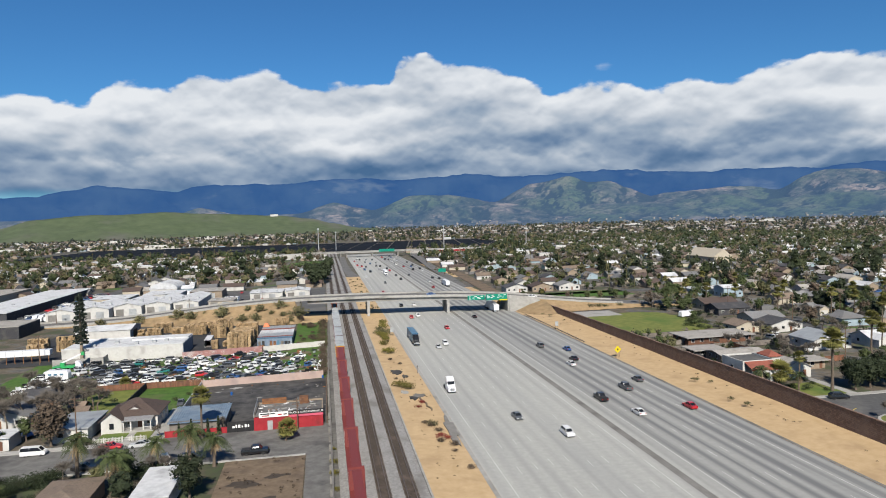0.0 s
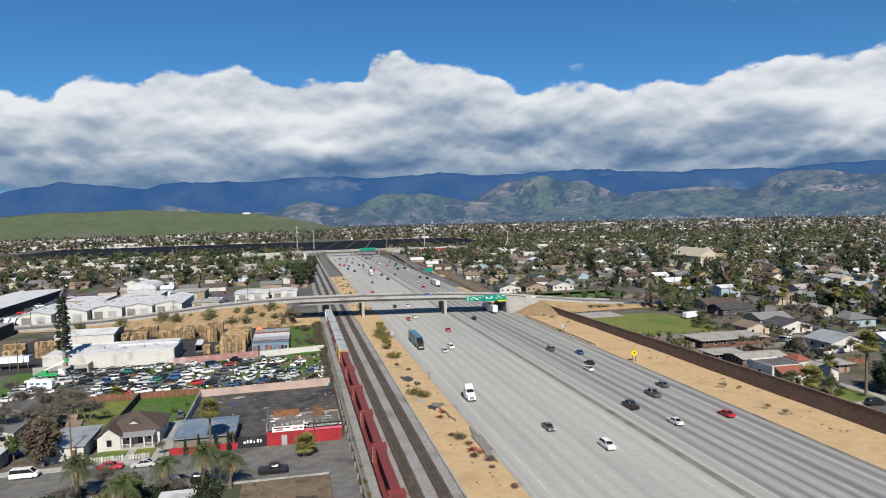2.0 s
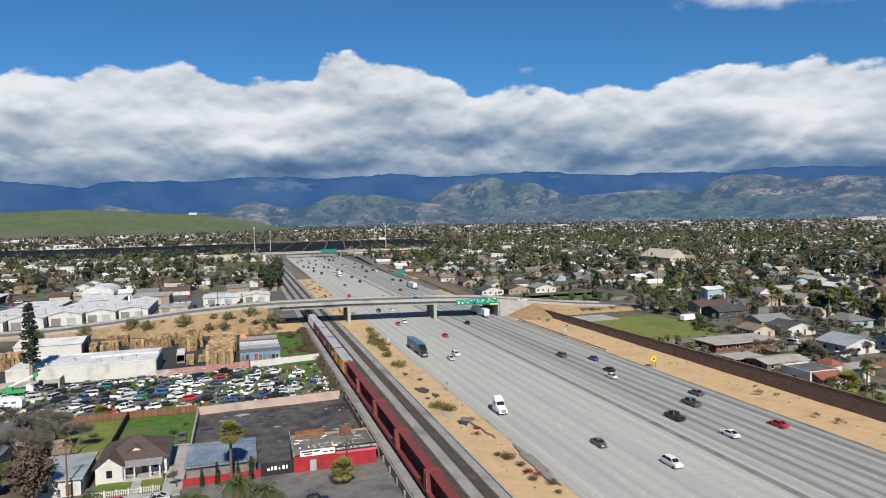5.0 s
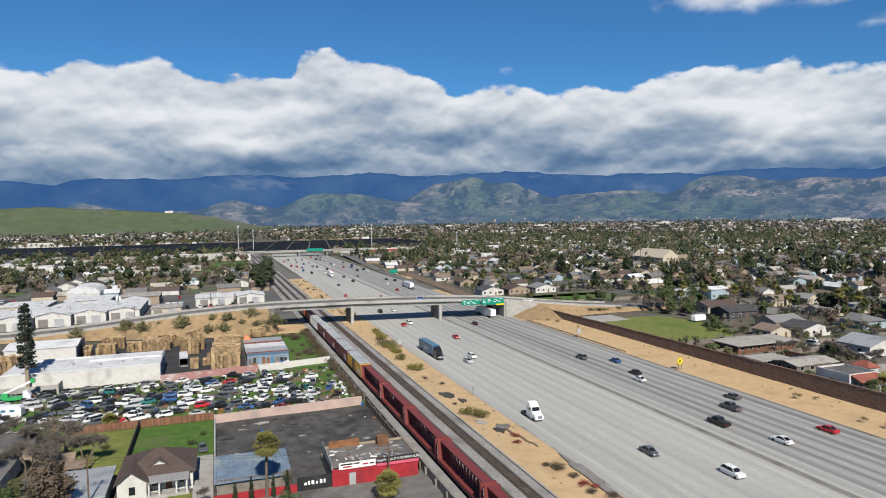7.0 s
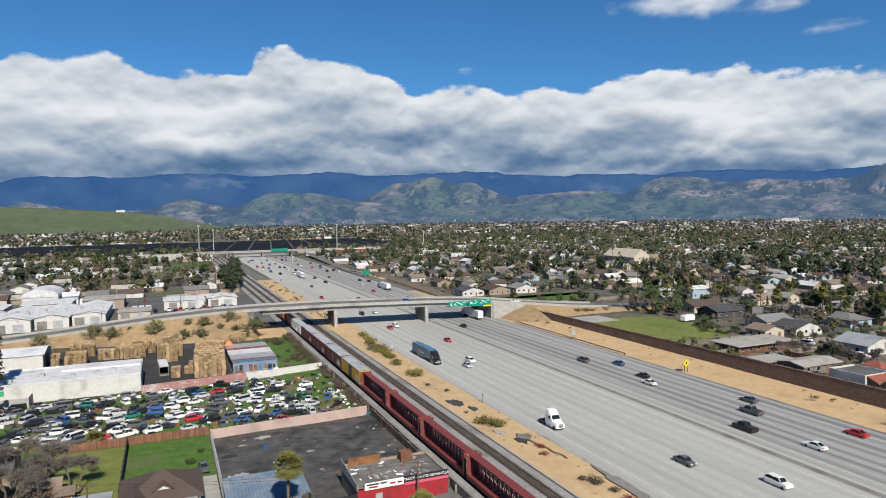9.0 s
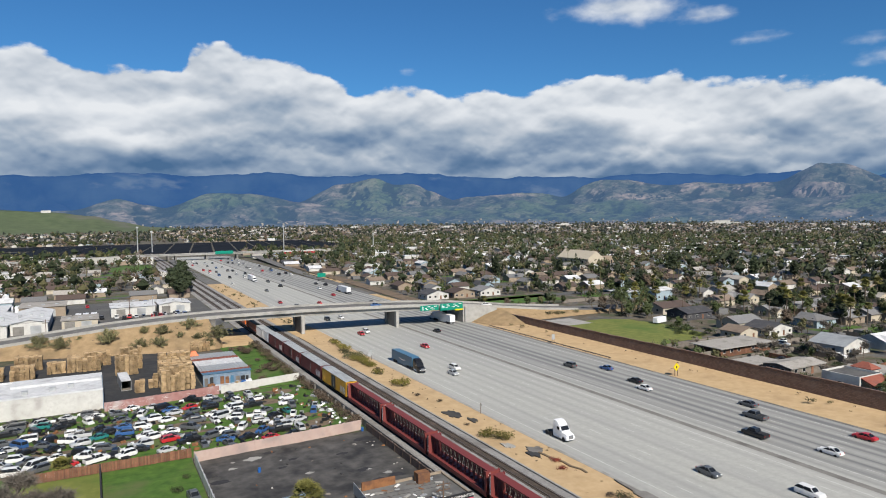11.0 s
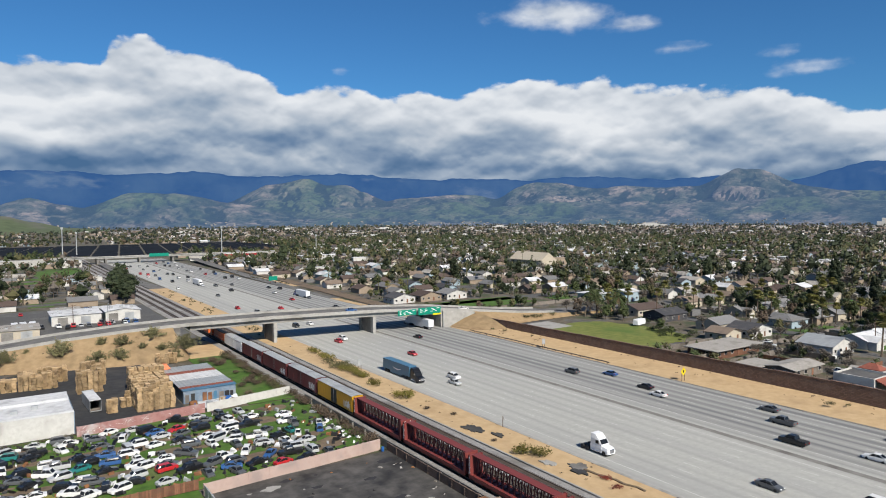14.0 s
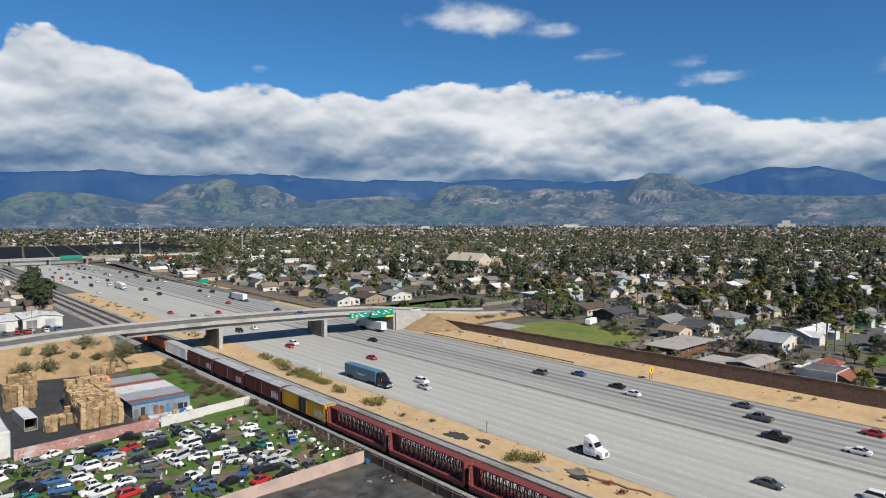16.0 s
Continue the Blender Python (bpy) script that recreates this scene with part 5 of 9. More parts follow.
def centerbeam(y0, y1, paint, label):
    t = thing("centerbeam_car", label, "railway car", group="freight train")
    zf, zt = TZ + 1.15, TZ + 4.55
    dk = M().box(TX - 1.4, y0, TZ + .75, TX + 1.4, y1, zf)
    dk.box(TX - 1.42, y0, TZ + .55, TX - 1.30, y1, zf + .12).box(TX + 1.30, y0, TZ + .55, TX + 1.42, y1, zf + .12)
    part("deck", dk, paint, t)
    part("top_chord", M().box(TX - 0.85, y0 + .4, zt, TX + 0.85, y1 - .4, zt + .18), paint, t)
    n = 13
    for i in range(n + 1):
        y = y0 + 0.9 + (y1 - y0 - 1.8) * i / n
        pm = M().hull([(TX - .62, y - .09, zf), (TX - .46, y - .09, zf), (TX - .46, y + .09, zf), (TX - .62, y + .09, zf)], [(TX - .30, y - .09, zt), (TX - .14, y - .09, zt), (TX - .14, y + .09, zt), (TX - .30, y + .09, zt)])
        pm.hull([(TX + .46, y - .09, zf), (TX + .62, y - .09, zf), (TX + .62, y + .09, zf), (TX + .46, y + .09, zf)], [(TX + .14, y - .09, zt), (TX + .30, y - .09, zt), (TX + .30, y + .09, zt), (TX + .14, y + .09, zt)])
        pm.box(TX - .6, y - .07, zf, TX + .6, y + .07, zf + .25)
        part("stanchion", pm, paint, t)
        if i < n:
            yb = y + (y1 - y0 - 1.8) / n
            up = i < n / 2
            for s in (-1, 1):
                part("brace", M().beam((TX + s * .5, y if up else yb, zf + .1), (TX + s * .22, yb if up else y, zt - .1), .09), paint, t)
    for ye in (y0, y1 - .35):
        bulk = part("bulkhead", M().box(TX - 1.4, ye, zf, TX + 1.4, ye + .35, zt + .18), paint, t)
        for s in (-1, 1):
            part("bulkhead_post", M().box(TX + s * 1.36 - .08, ye - .1, zf, TX + s * 1.36 + .08, ye + .45, zt + .25), paint, bulk)
    r = random.Random(int(y0))
    mk = M()
    for i in range(7):
        mk.box(TX - 1.47, y1 - .32, zf + .3 + i * .45, TX - 1.42 - .03, y1 - .02 - r.uniform(0, .15), zf + .55 + i * .45 + r.uniform(0, .1))
        xa, za = TX + r.uniform(-1.2, .9), zf + .35 + i * .42
        mk.beam((xa, y0 - .02, za), (min(TX + 1.25, xa + r.uniform(.2, .8)), y0 - .02, min(zt, za + r.uniform(-.3, .9))), .13, .03)
        mk.beam((xa + .1, y0 - .025, za), (min(TX + 1.25, xa + r.uniform(.3, .9)), y0 - .025, za + r.uniform(-.2, .3)), .12, .03)
    part("painted_tag", mk, "sign_white", t, "pale painted strokes")
    part("coupler", M().box(TX - .2, y0 - .65, TZ + .6, TX + .2, y1 + .65, TZ + .75), "rubber", t)
    bogie(t, y0 + 2.3)
    bogie(t, y1 - 2.3)
    return t


def locomotive(y0, y1):
    t = thing("locomotive", "orange and black diesel locomotive at the head of the train", "locomotive", group="freight train")
    z0 = TZ + 1.3
    part("frame", M().box(TX - 1.5, y0, TZ + .9, TX + 1.5, y1, z0), "black_paint", t)
    part("hood", M().hull([(TX - .95, y0 + 1, z0), (TX + .95, y0 + 1, z0), (TX + .95, y1 - 5.2, z0), (TX - .95, y1 - 5.2, z0)], [(TX - .9, y0 + 1, z0 + 2.7), (TX + .9, y0 + 1, z0 + 2.7), (TX + .9, y1 - 5.2, z0 + 2.7), (TX - .9, y1 - 5.2, z0 + 2.7)]), "loco_orange", t)
    part("hood_roof", M().box(TX - .85, y0 + 1.4, z0 + 2.71, TX + .85, y1 - 5.4, z0 + 2.95), "black_paint", t, "black roof with vents")
    part("cab", M().hull([(TX - 1.45, y1 - 5.2, z0), (TX + 1.45, y1 - 5.2, z0), (TX + 1.45, y1 - 2.6, z0), (TX - 1.45, y1 - 2.6, z0)], [(TX - 1.4, y1 - 5.2, z0 + 3.0), (TX + 1.4, y1 - 5.2, z0 + 3.0), (TX + 1.3, y1 - 2.9, z0 + 3.0), (TX - 1.3, y1 - 2.9, z0 + 3.0)]), "loco_orange", t)
    part("windscreen", M().box(TX - 1.1, y1 - 2.74, z0 + 1.9, TX + 1.1, y1 - 2.66, z0 + 2.6), "dark_glass", t, "dark glass")
    part("nose", M().box(TX - .9, y1 - 2.6, z0, TX + .9, y1 - .8, z0 + 1.7), "loco_orange", t)
    for s in (-1, 1):
        part("handrail", M().box(TX + s * 1.45 - .03, y0 + .3, z0 + .95, TX + s * 1.45 + .03, y1 - 5.3, z0 + 1.02), "sheet_metal", t)
    part("fuel_tank", M().box(TX - 1.2, (y0 + y1) / 2 - 3, TZ + .25, TX + 1.2, (y0 + y1) / 2 + 3, TZ + .9), "black_paint", t)
    bogie(t, y0 + 3.2)
    bogie(t, y1 - 3.2)


REAR = 182.6
y = REAR
boxcar(y, y + 20.3, "railcar_yellow", "yellow boxcar with black door and ribbed pale roof")
for i in range(3):
    y += 21.6
    boxcar(y, y + 20.3, "boxcar_red", "dark red boxcar with ribbed pale roof and painted tags")
y += 21.6
boxcar(y, y + 20.3, "trailer_white", "dusty white boxcar with ribbed roof", tall=4.3)
y += 21.8
locomotive(y, y + 21)
y += 22.2
locomotive(y, y + 21)
y = REAR - 0.9
for i in range(7):
    col = "railcar_yellow" if i == 6 else "centerbeam_red"
    centerbeam(y - 22.0, y - 0.1, col, "empty yellow centerbeam flat car with open truss" if i == 6 else "empty dark red centerbeam flat car with open truss")
    y -= 23.1

# ---- plants ----
def leaf_cards(m, centre, radius, n, size, r, squash=0.8):
    """n small bent leaf clumps scattered through a ragged ball."""
    cx, cy, cz = centre
    for _ in range(n):
        d = Vector((r.gauss(0, 1), r.gauss(0, 1), r.gauss(0, 1) * squash)).normalized() * radius * (r.random() ** 0.45)
        p = Vector((cx + d.x, cy + d.y, cz + d.z * squash))
        s = size * r.uniform(0.6, 1.3)
        u = Vector((r.gauss(0, 1), r.gauss(0, 1), r.gauss(0, 0.6))).normalized()
        w = u.cross(Vector((r.gauss(0, 1), r.gauss(0, 1), r.gauss(0, 1)))).normalized()
        k = u.cross(w) * s * 0.25
        m.add([tuple(p - u * s), tuple(p - w * s * 0.6 + k), tuple(p + u * s), tuple(p + w * s * 0.6 + k)], [(0, 1, 2), (0, 2, 3)])


def grow(m, p, d, length, rad, depth, r, tips, spread=0.6, sides=5):
    q = p + d * length
    mid = p + d * length * 0.5 + Vector((r.uniform(-1, 1), r.uniform(-1, 1), 0)) * length * 0.06
    m.tube([p, mid, q], [rad, rad * 0.85, rad * 0.66], sides)
    if depth == 0:
        tips.append(q)
        return
    for _ in range(r.choice((2, 3, 3))):
        nd = (d + Vector((r.uniform(-1, 1), r.uniform(-1, 1), r.uniform(-0.25, 0.6))) * spread).normalized()
        grow(m, q, nd, length * r.uniform(0.62, 0.85), rad * 0.6, depth - 1, r, tips, spread, max(3, sides - 1))


def lump(m, c, rx, rz, r):
    """An uneven inner mass of foliage that keeps light from passing straight through a crown."""
    n, rings = 7, ((-0.62, 0.7), (0.0, 1.0), (0.6, 0.72))
    base = len(m.v)
    m.v.append((c[0], c[1], c[2] - rz * r.uniform(.7, .95)))
    for h, w in rings:
        for k in range(n):
            q = w * rx * r.uniform(.65, 1.1)
            m.v.append((c[0] + q * math.cos(k * math.tau / n + h), c[1] + q * math.sin(k * math.tau / n + h), c[2] + rz * (h + r.uniform(-.15, .15))))
    m.v.append((c[0], c[1], c[2] + rz * r.uniform(.7, .95)))
    top = base + 1 + n * 3
    for k in range(n):
        j = (k + 1) % n
        m.f += [(base, base + 1 + j, base + 1 + k), (top, base + 1 + 2 * n + k, base + 1 + 2 * n + j)]
        for q in (0, 1):
            m.f.append((base + 1 + q * n + k, base + 1 + q * n + j, base + 1 + (q + 1) * n + j, base + 1 + (q + 1) * n + k))


def broad_tree(seed, height, leaf, cards=420, name="tree", label="", wide=1.0, cat="tree", low=0.2, lobes=12):
    """A tapered trunk with limbs and a lobed crown of leaf clumps from low * height upwards."""
    r = random.Random(seed)
    t = thing(name, label, cat)
    tm, tips = M(), []
    grow(tm, Vector((0, 0, -0.2)), Vector((0, 0, 1)), height * (low + 0.06), height * 0.034, 2, r, tips, 0.75)
    part("trunk", tm, "bark", t)
    cm = M()
    mid, rz, rx = height * (low + 1) / 2, height * (1 - low) / 2, height * 0.37 * wide
    lump(cm, (0, 0, mid), rx * .62, rz * .66, r)
    for k in range(lobes):
        z = 1 - 2 * (k + .5) / lobes
        a = k * 2.4 + r.uniform(-.5, .5)
        w = math.sqrt(max(0, 1 - z * z)) * r.uniform(.5, .78)
        f = 1 - .28 * max(0, -z)
        c = (rx * w * f * math.cos(a), rx * w * f * math.sin(a), mid + rz * z * .68 + r.uniform(-.05, .05) * height)
        q = height * r.uniform(.13, .19) * min(1.0, wide + .2)
        lump(cm, c, q * .72, q * .66, r)
        for _ in range(cards // lobes):
            d = Vector((r.gauss(0, 1), r.gauss(0, 1), r.gauss(0, .9))).normalized()
            p = Vector(c) + d * q * r.uniform(.62, 1.2)
            s_ = height * .024 * r.uniform(.6, 1.4)
            u = Vector((r.gauss(0, 1), r.gauss(0, 1), r.gauss(0, .7))).normalized()
            v = u.cross(d + Vector((r.gauss(0, .5), r.gauss(0, .5), r.gauss(0, .5)))).normalized()
            cm.add([tuple(p - u * s_), tuple(p - v * s_ * .7 + d * s_ * .2), tuple(p + u * s_), tuple(p + v * s_ * .7 + d * s_ * .2)], [(0, 1, 2, 3)])
    part("crown", cm, leaf, t)
    return t


def bare_tree(seed, height, label):
    r = random.Random(seed)
    t = thing("bare_tree", label, "tree")
    tm, tips = M(), []
    grow(tm, Vector((0, 0, -0.2)), Vector((0, 0, 1)), height * 0.26, height * 0.024, 3, r, tips, 0.8)
    part("trunk", tm, "bark", t)
    cm = M()
    for p in tips:
        for _ in range(15):
            d = Vector((r.gauss(0, 1), r.gauss(0, 1), r.uniform(-0.3, 1.2))).normalized()
            q = p + d * height * r.uniform(0.08, 0.18)
            for a_, b_, w_ in [(p, q, 0.034)] + [(p.lerp(q, r.uniform(0.2, 1.0)), None, 0.024) for _ in range(7)]:
                if b_ is None:
                    b_ = a_ + (d + Vector((r.gauss(0, 1), r.gauss(0, 1), r.gauss(0, 1))) * 0.8).normalized() * height * r.uniform(0.05, 0.12)
                s_ = (b_ - a_).cross(Vector((r.gauss(0, 1), r.gauss(0, 1), r.gauss(0, 1)))).normalized() * w_
                cm.add([tuple(a_ - s_), tuple(a_ + s_), tuple(b_ + s_ * .4), tuple(b_ - s_ * .4)], [(0, 1, 2, 3)])
    part("crown", cm, "twigs", t, "crown of bare grey twigs")
    return t


def palm(seed, height, label, fronds=78, feather=False):
    r = random.Random(seed)
    t = thing("palm_tree", label, "palm")
    lean = r.uniform(-0.25, 0.25)
    pts = [(lean * (k / 5) ** 2 * 2, 0, -0.2 + (height + 0.2) * k / 5) for k in range(6)]
    part("trunk", M().tube(pts, [0.36, 0.29, 0.25, 0.24, 0.25, 0.3], 8), "bark", t)
    top = Vector(pts[-1])
    for nm, mat, lo, hi, cnt, ln in (("fronds", "palm_leaf", -0.8 if not feather else -0.35, 1.45, fronds, 2.5 if not feather else 3.2), ("dead_fronds", "palm_dead", -1.25, -0.45, fronds // 2, 1.8)):
        m = M()
        for i in range(cnt):
            a, e = r.uniform(0, math.tau), r.uniform(lo, hi)
            d = Vector((math.cos(a) * math.cos(e), math.sin(a) * math.cos(e), math.sin(e)))
            side = d.cross(Vector((0, 0, 1))).normalized()
            L = ln * r.uniform(0.8, 1.15)
            droop = Vector((0, 0, -0.14 * L if not feather else -0.38 * L))
            if feather:
                spine = [top + d * L * k + droop * k * k * 1.9 for k in (0, 0.25, 0.5, 0.75, 1.0)]
                m.tube(spine, [0.05, 0.04, 0.035, 0.025, 0.015], 3)
                for j in range(3, 20):
                    k = j / 20 * 4
                    i0 = min(3, int(k))
                    p0 = spine[i0].lerp(spine[i0 + 1], k - i0)
                    fw = (spine[i0 + 1] - spine[i0]).normalized()
                    ll = L * .24 * math.sin(math.pi * (.12 + .8 * j / 20)) * r.uniform(.8, 1.2)
                    for s in (-1, 1):
                        tip = p0 + (side * s + fw * .6 + Vector((0, 0, r.uniform(-.75, -.2)))) * ll
                        m.add([tuple(p0 - fw * .05), tuple(p0 + fw * .06), tuple(tip)], [(0, 1, 2)])
            else:
                stem = top + d * L * 0.5
                m.tube([top, stem], [0.04, 0.03], 3)
                up = side.cross(d)
                for k in range(-4, 5):
                    ang = k * 0.27
                    f = (d * math.cos(ang) + side * math.sin(ang))
                    tip = stem + f * L * 0.55 + droop * 0.7 + up * r.uniform(-0.1, 0.1)
                    wv = (side * math.cos(ang) - d * math.sin(ang)) * 0.11
                    md = stem + f * L * 0.3
                    m.add([tuple(stem), tuple(md + wv), tuple(tip), tuple(md - wv)], [(0, 1, 2, 3)])
        part(nm, m, "leaf_green" if feather and nm == "fronds" else mat, t, "drooping dead brown fronds" if "dead" in nm else "")
    return t


def cypress(seed, height, leaf="leaf_dark", label="slim dark cypress tree with a pointed crown"):
    r = random.Random(seed)
    t = thing("cypress", label, "tree")
    part("trunk", M().tube([(0, 0, -0.2), (0, 0, height * 0.6)], [0.2, 0.08], 6), "bark", t)
    m = M()
    for k in range(12):
        z = height * (0.08 + 0.86 * k / 11)
        leaf_cards(m, (0, 0, z), height * 0.11 * (1 - 0.85 * (k / 11) ** 1.4) + 0.12, 34, height * 0.045, r, 1.1)
    part("crown", m, leaf, t)
    return t


def bush(seed, size, leaf, label, n=430, flat=0.72):
    r = random.Random(seed)
    m = M()
    for _ in range(5):
        leaf_cards(m, (r.uniform(-.5, .5) * size, r.uniform(-.5, .5) * size, size * 0.42), size * 0.55, n // 5, size * 0.072, r, flat)
    return solid("bush", m, leaf, label, "bush")


def brush_shrub(seed, size, leaf, label):
    """A many-stemmed airy shrub: stems fanning from the root, sparse leaves towards the tips."""
    r = random.Random(seed)
    t = thing("shrub", label, "shrub")
    sm, cm = M(), M()
    for _ in range(46):
        a, e = r.uniform(0, math.tau), r.uniform(.35, 1.45)
        d = Vector((math.cos(a) * math.cos(e), math.sin(a) * math.cos(e), math.sin(e)))
        L = size * r.uniform(.6, 1.0)
        q = d * L + Vector((0, 0, -.1 * L * math.cos(e)))
        sm.tube([(0, 0, -.3), tuple(q * .55), tuple(q)], [.05, .035, .012], 3)
        for k in range(8):
            leaf_cards(cm, tuple(q * r.uniform(.4, 1.05)), size * .15, 5, size * .045, r)
    part("stems", sm, "twigs", t, "thin grey-brown stems")
    part("leaves", cm, leaf, t)
    return t


def weeds(name, mat, spots, label, r):
    """Countless small tufts, each a few leaf clumps; spots are (x, y, z, size)."""
    m = M()
    for x, y, z, s in spots:
        leaf_cards(m, (x, y, z + s * .35), s * .6, 40, s * .12, r, .6)
    solid(name, m, mat, label, "weeds", "stuff")


def scatter(tmpl, spots, rnd, lo=0.8, hi=1.2, z=0.0, group="", label=""):
    for x, y in spots:
        ob = copy_thing(tmpl, Matrix.Identity(4))
        s = rnd.uniform(lo, hi)
        ob.matrix_basis = pose(x, y, z, 0, 0, rnd.uniform(0, 360)) @ Matrix.Diagonal((s, s, s * rnd.uniform(0.92, 1.1), 1))
        tagged(ob, label, "", group)

# ---- west side: street, houses, shops, yards ----
slab("street", (-140, 91.5, 36.0, 107.0), -0.02, "asphalt_old", "worn grey residential street", "road")
slab("side_lane", (36.0, 20, 41.1, 107.0), -0.015, "asphalt_old", "cracked grey lane beside the railway", "road")
slab("shop_apron", (3.0, 107.0, 41.1, 112), -0.01, "asphalt_old", "stained grey forecourt before the shops", "pavement")
slab("dirt_lot", (19.5, 40, 35.8, 90.6), 0.0, "bare_soil", "vacant lot of brown soil with puddle stains", "lot")
rough_mat("wet_soil", (0.035, 0.028, 0.022), (0.06, 0.047, 0.036), 0.8, (0.025, 0.022, 0.02), 0.2)
for i, (x, y, w) in enumerate(((30.5, 80.5, 2.2), (24.5, 77.5, 2.6), (29, 68, 3.0))):
    solid("puddle", blotch(x, y, w, w * .6, i + 4.2, -.05, .006 + .001 * i), "wet_soil", "dark wet patch on the vacant lot", "puddle", "structure")
slab("kerb_south", (-140, 90.9, 35.8, 91.4), 0.12, "curb", "concrete kerb along the street", "kerb", thick=0.3)
slab("pavement_north", (-140, 107.1, 2.9, 109.6), 0.1, "curb", "concrete pavement along the street", "pavement", thick=0.25)
slab("salvage_lot", (3.2, 112, 40.4, 158.6), 0.005, "oily_asphalt", "black oil-stained asphalt salvage lot", "lot")
slab("yard_grass", (-13.2, 131, 3.1, 160.8), -0.02, "grass", "bright green backyard lawn", "lawn")
slab("yard_dry", (-28, 131, -13.3, 160.8), -0.02, "lawn_dry", "yellowish backyard lawn", "lawn")
slab("front_lawn", (-12.4, 111, -0.6, 117.2), 0.0, "lawn_dry", "small front lawn with path", "lawn")
slab("driveway", (-0.5, 109.6, 3.0, 136), -0.005, "concrete", "pale concrete driveway", "driveway")
slab("front_path", (-6.2, 109.7, -4.6, 117), 0.03, "concrete", "narrow concrete front path", "path")
slab("junkyard_ground", (-62, 161.2, 40.9, 208), -0.06, "grass", "green weedy ground of the wrecking yard", "ground")
jr = random.Random(4)
for i in range(26):
    x, y, w = jr.uniform(-50, 34), jr.uniform(164, 204), jr.uniform(2, 6)
    ring = [(x + w * math.cos(k * math.tau / 12) * jr.uniform(.7, 1.2), y + w * 0.5 * math.sin(k * math.tau / 12) * jr.uniform(.7, 1.2)) for k in range(12)]
    solid("bare_patch", M().hull([(a, b, -.1) for a, b in ring], [(a, b, -.048 + i * 0.001) for a, b in ring]), "bare_soil", "worn brown patch in the weeds", "soil", "structure")
slab("pallet_yard", (-80, 208.1, 13.4, 281), -0.05, "asphalt_black", "dark asphalt pallet yard", "lot")
slab("brush_ground", (27.6, 209, 41.1, 276), -0.05, "grass", "weedy green ground beside the railway", "ground")
slab("industrial_lot", (-190, 312, 41, 445), -0.05, "asphalt", "asphalt lots round the warehouses", "lot")


def window(parent, x, y, z, w, h, facing):
    """A window with frame and pane on a wall facing -y, +y, -x or +x."""
    d = {"s": (0, -1), "n": (0, 1), "w": (-1, 0), "e": (1, 0)}[facing]
    if d[0] == 0:
        fr = M().box(x - w / 2, min(y, y + d[1] * .06), z, x + w / 2, max(y, y + d[1] * .06), z + h)
        gl = M().box(x - w / 2 + .09, min(y + d[1] * .05, y + d[1] * .075), z + .09, x + w / 2 - .09, max(y + d[1] * .05, y + d[1] * .075), z + h - .09)
    else:
        fr = M().box(min(x, x + d[0] * .06), y - w / 2, z, max(x, x + d[0] * .06), y + w / 2, z + h)
        gl = M().box(min(x + d[0] * .05, x + d[0] * .075), y - w / 2 + .09, z + .09, max(x + d[0] * .05, x + d[0] * .075), y + w / 2 - .09, z + h - .09)
    f = part("window", fr, "stucco_white", parent)
    part("pane", gl, "dark_glass", f, "dark glass")


# white bungalow
h = thing("bungalow", "white wooden bungalow with brown shingle roof and front porch", "house")
wm = M().walls(-12.4, 119.6, -0.4, 130.6, -.2, 3.2)
wm.walls(-12.7, 117.2, -8.0, 120.5, -.2, 3.2, 1.9, "y")
part("wall", wm, "stucco_white", h)
part("roof", M().hip(-12.4, 119.6, -0.4, 130.6, 3.2, 3.2, 0.6), "shingle_brown", h)
part("gable_roof", M().gable(-12.7, 117.2, -8.0, 123.5, 3.2, 1.9, 0.5, "y"), "shingle_brown", h)
dm = part("dormer", M().walls(-7.6, 121.2, -4.6, 124.0, 3.6, 4.4, 0.9, "y"), "stucco_white", h)
part("dormer_roof", M().gable(-7.6, 121.2, -4.6, 124.5, 4.4, 0.9, 0.35, "y", 0.12), "shingle_brown", dm)
pr = part("porch_roof", M().hull([(-8.0, 116.6, 2.75), (-1.0, 116.6, 2.75), (-1.0, 119.6, 3.3), (-8.0, 119.6, 3.3)], [(-8.0, 116.6, 2.9), (-1.0, 116.6, 2.9), (-1.0, 119.6, 3.45), (-8.0, 119.6, 3.45)]), "shingle_grey", h, "grey porch roof")
part("porch_floor", M().box(-8.0, 116.8, -.2, -1.0, 119.6, .45), "concrete", h)
for x in (-7.6, -5.9, -3.1, -1.4):
    part("porch_column", M().box(x - .14, 116.8, .45, x + .14, 117.08, 2.78), "stucco_white", h)
part("porch_railing", M().box(-7.6, 116.9, 1.15, -5.9, 116.98, 1.25).box(-3.1, 116.9, 1.15, -1.4, 116.98, 1.25), "stucco_white", h)
window(h, -10.3, 117.2, 0.9, 1.2, 1.6, "s")
window(h, -6.8, 119.6, 1.2, 1.1, 1.4, "s")
window(h, -2.4, 119.6, 1.2, 1.1, 1.4, "s")
window(h, -0.4, 124, 1.2, 1.1, 1.4, "e")
window(h, -0.4, 128, 1.2, 1.1, 1.4, "e")
part("door", M().box(-5.0, 119.53, .45, -4.0, 119.6, 2.5), "wood_fence", h)

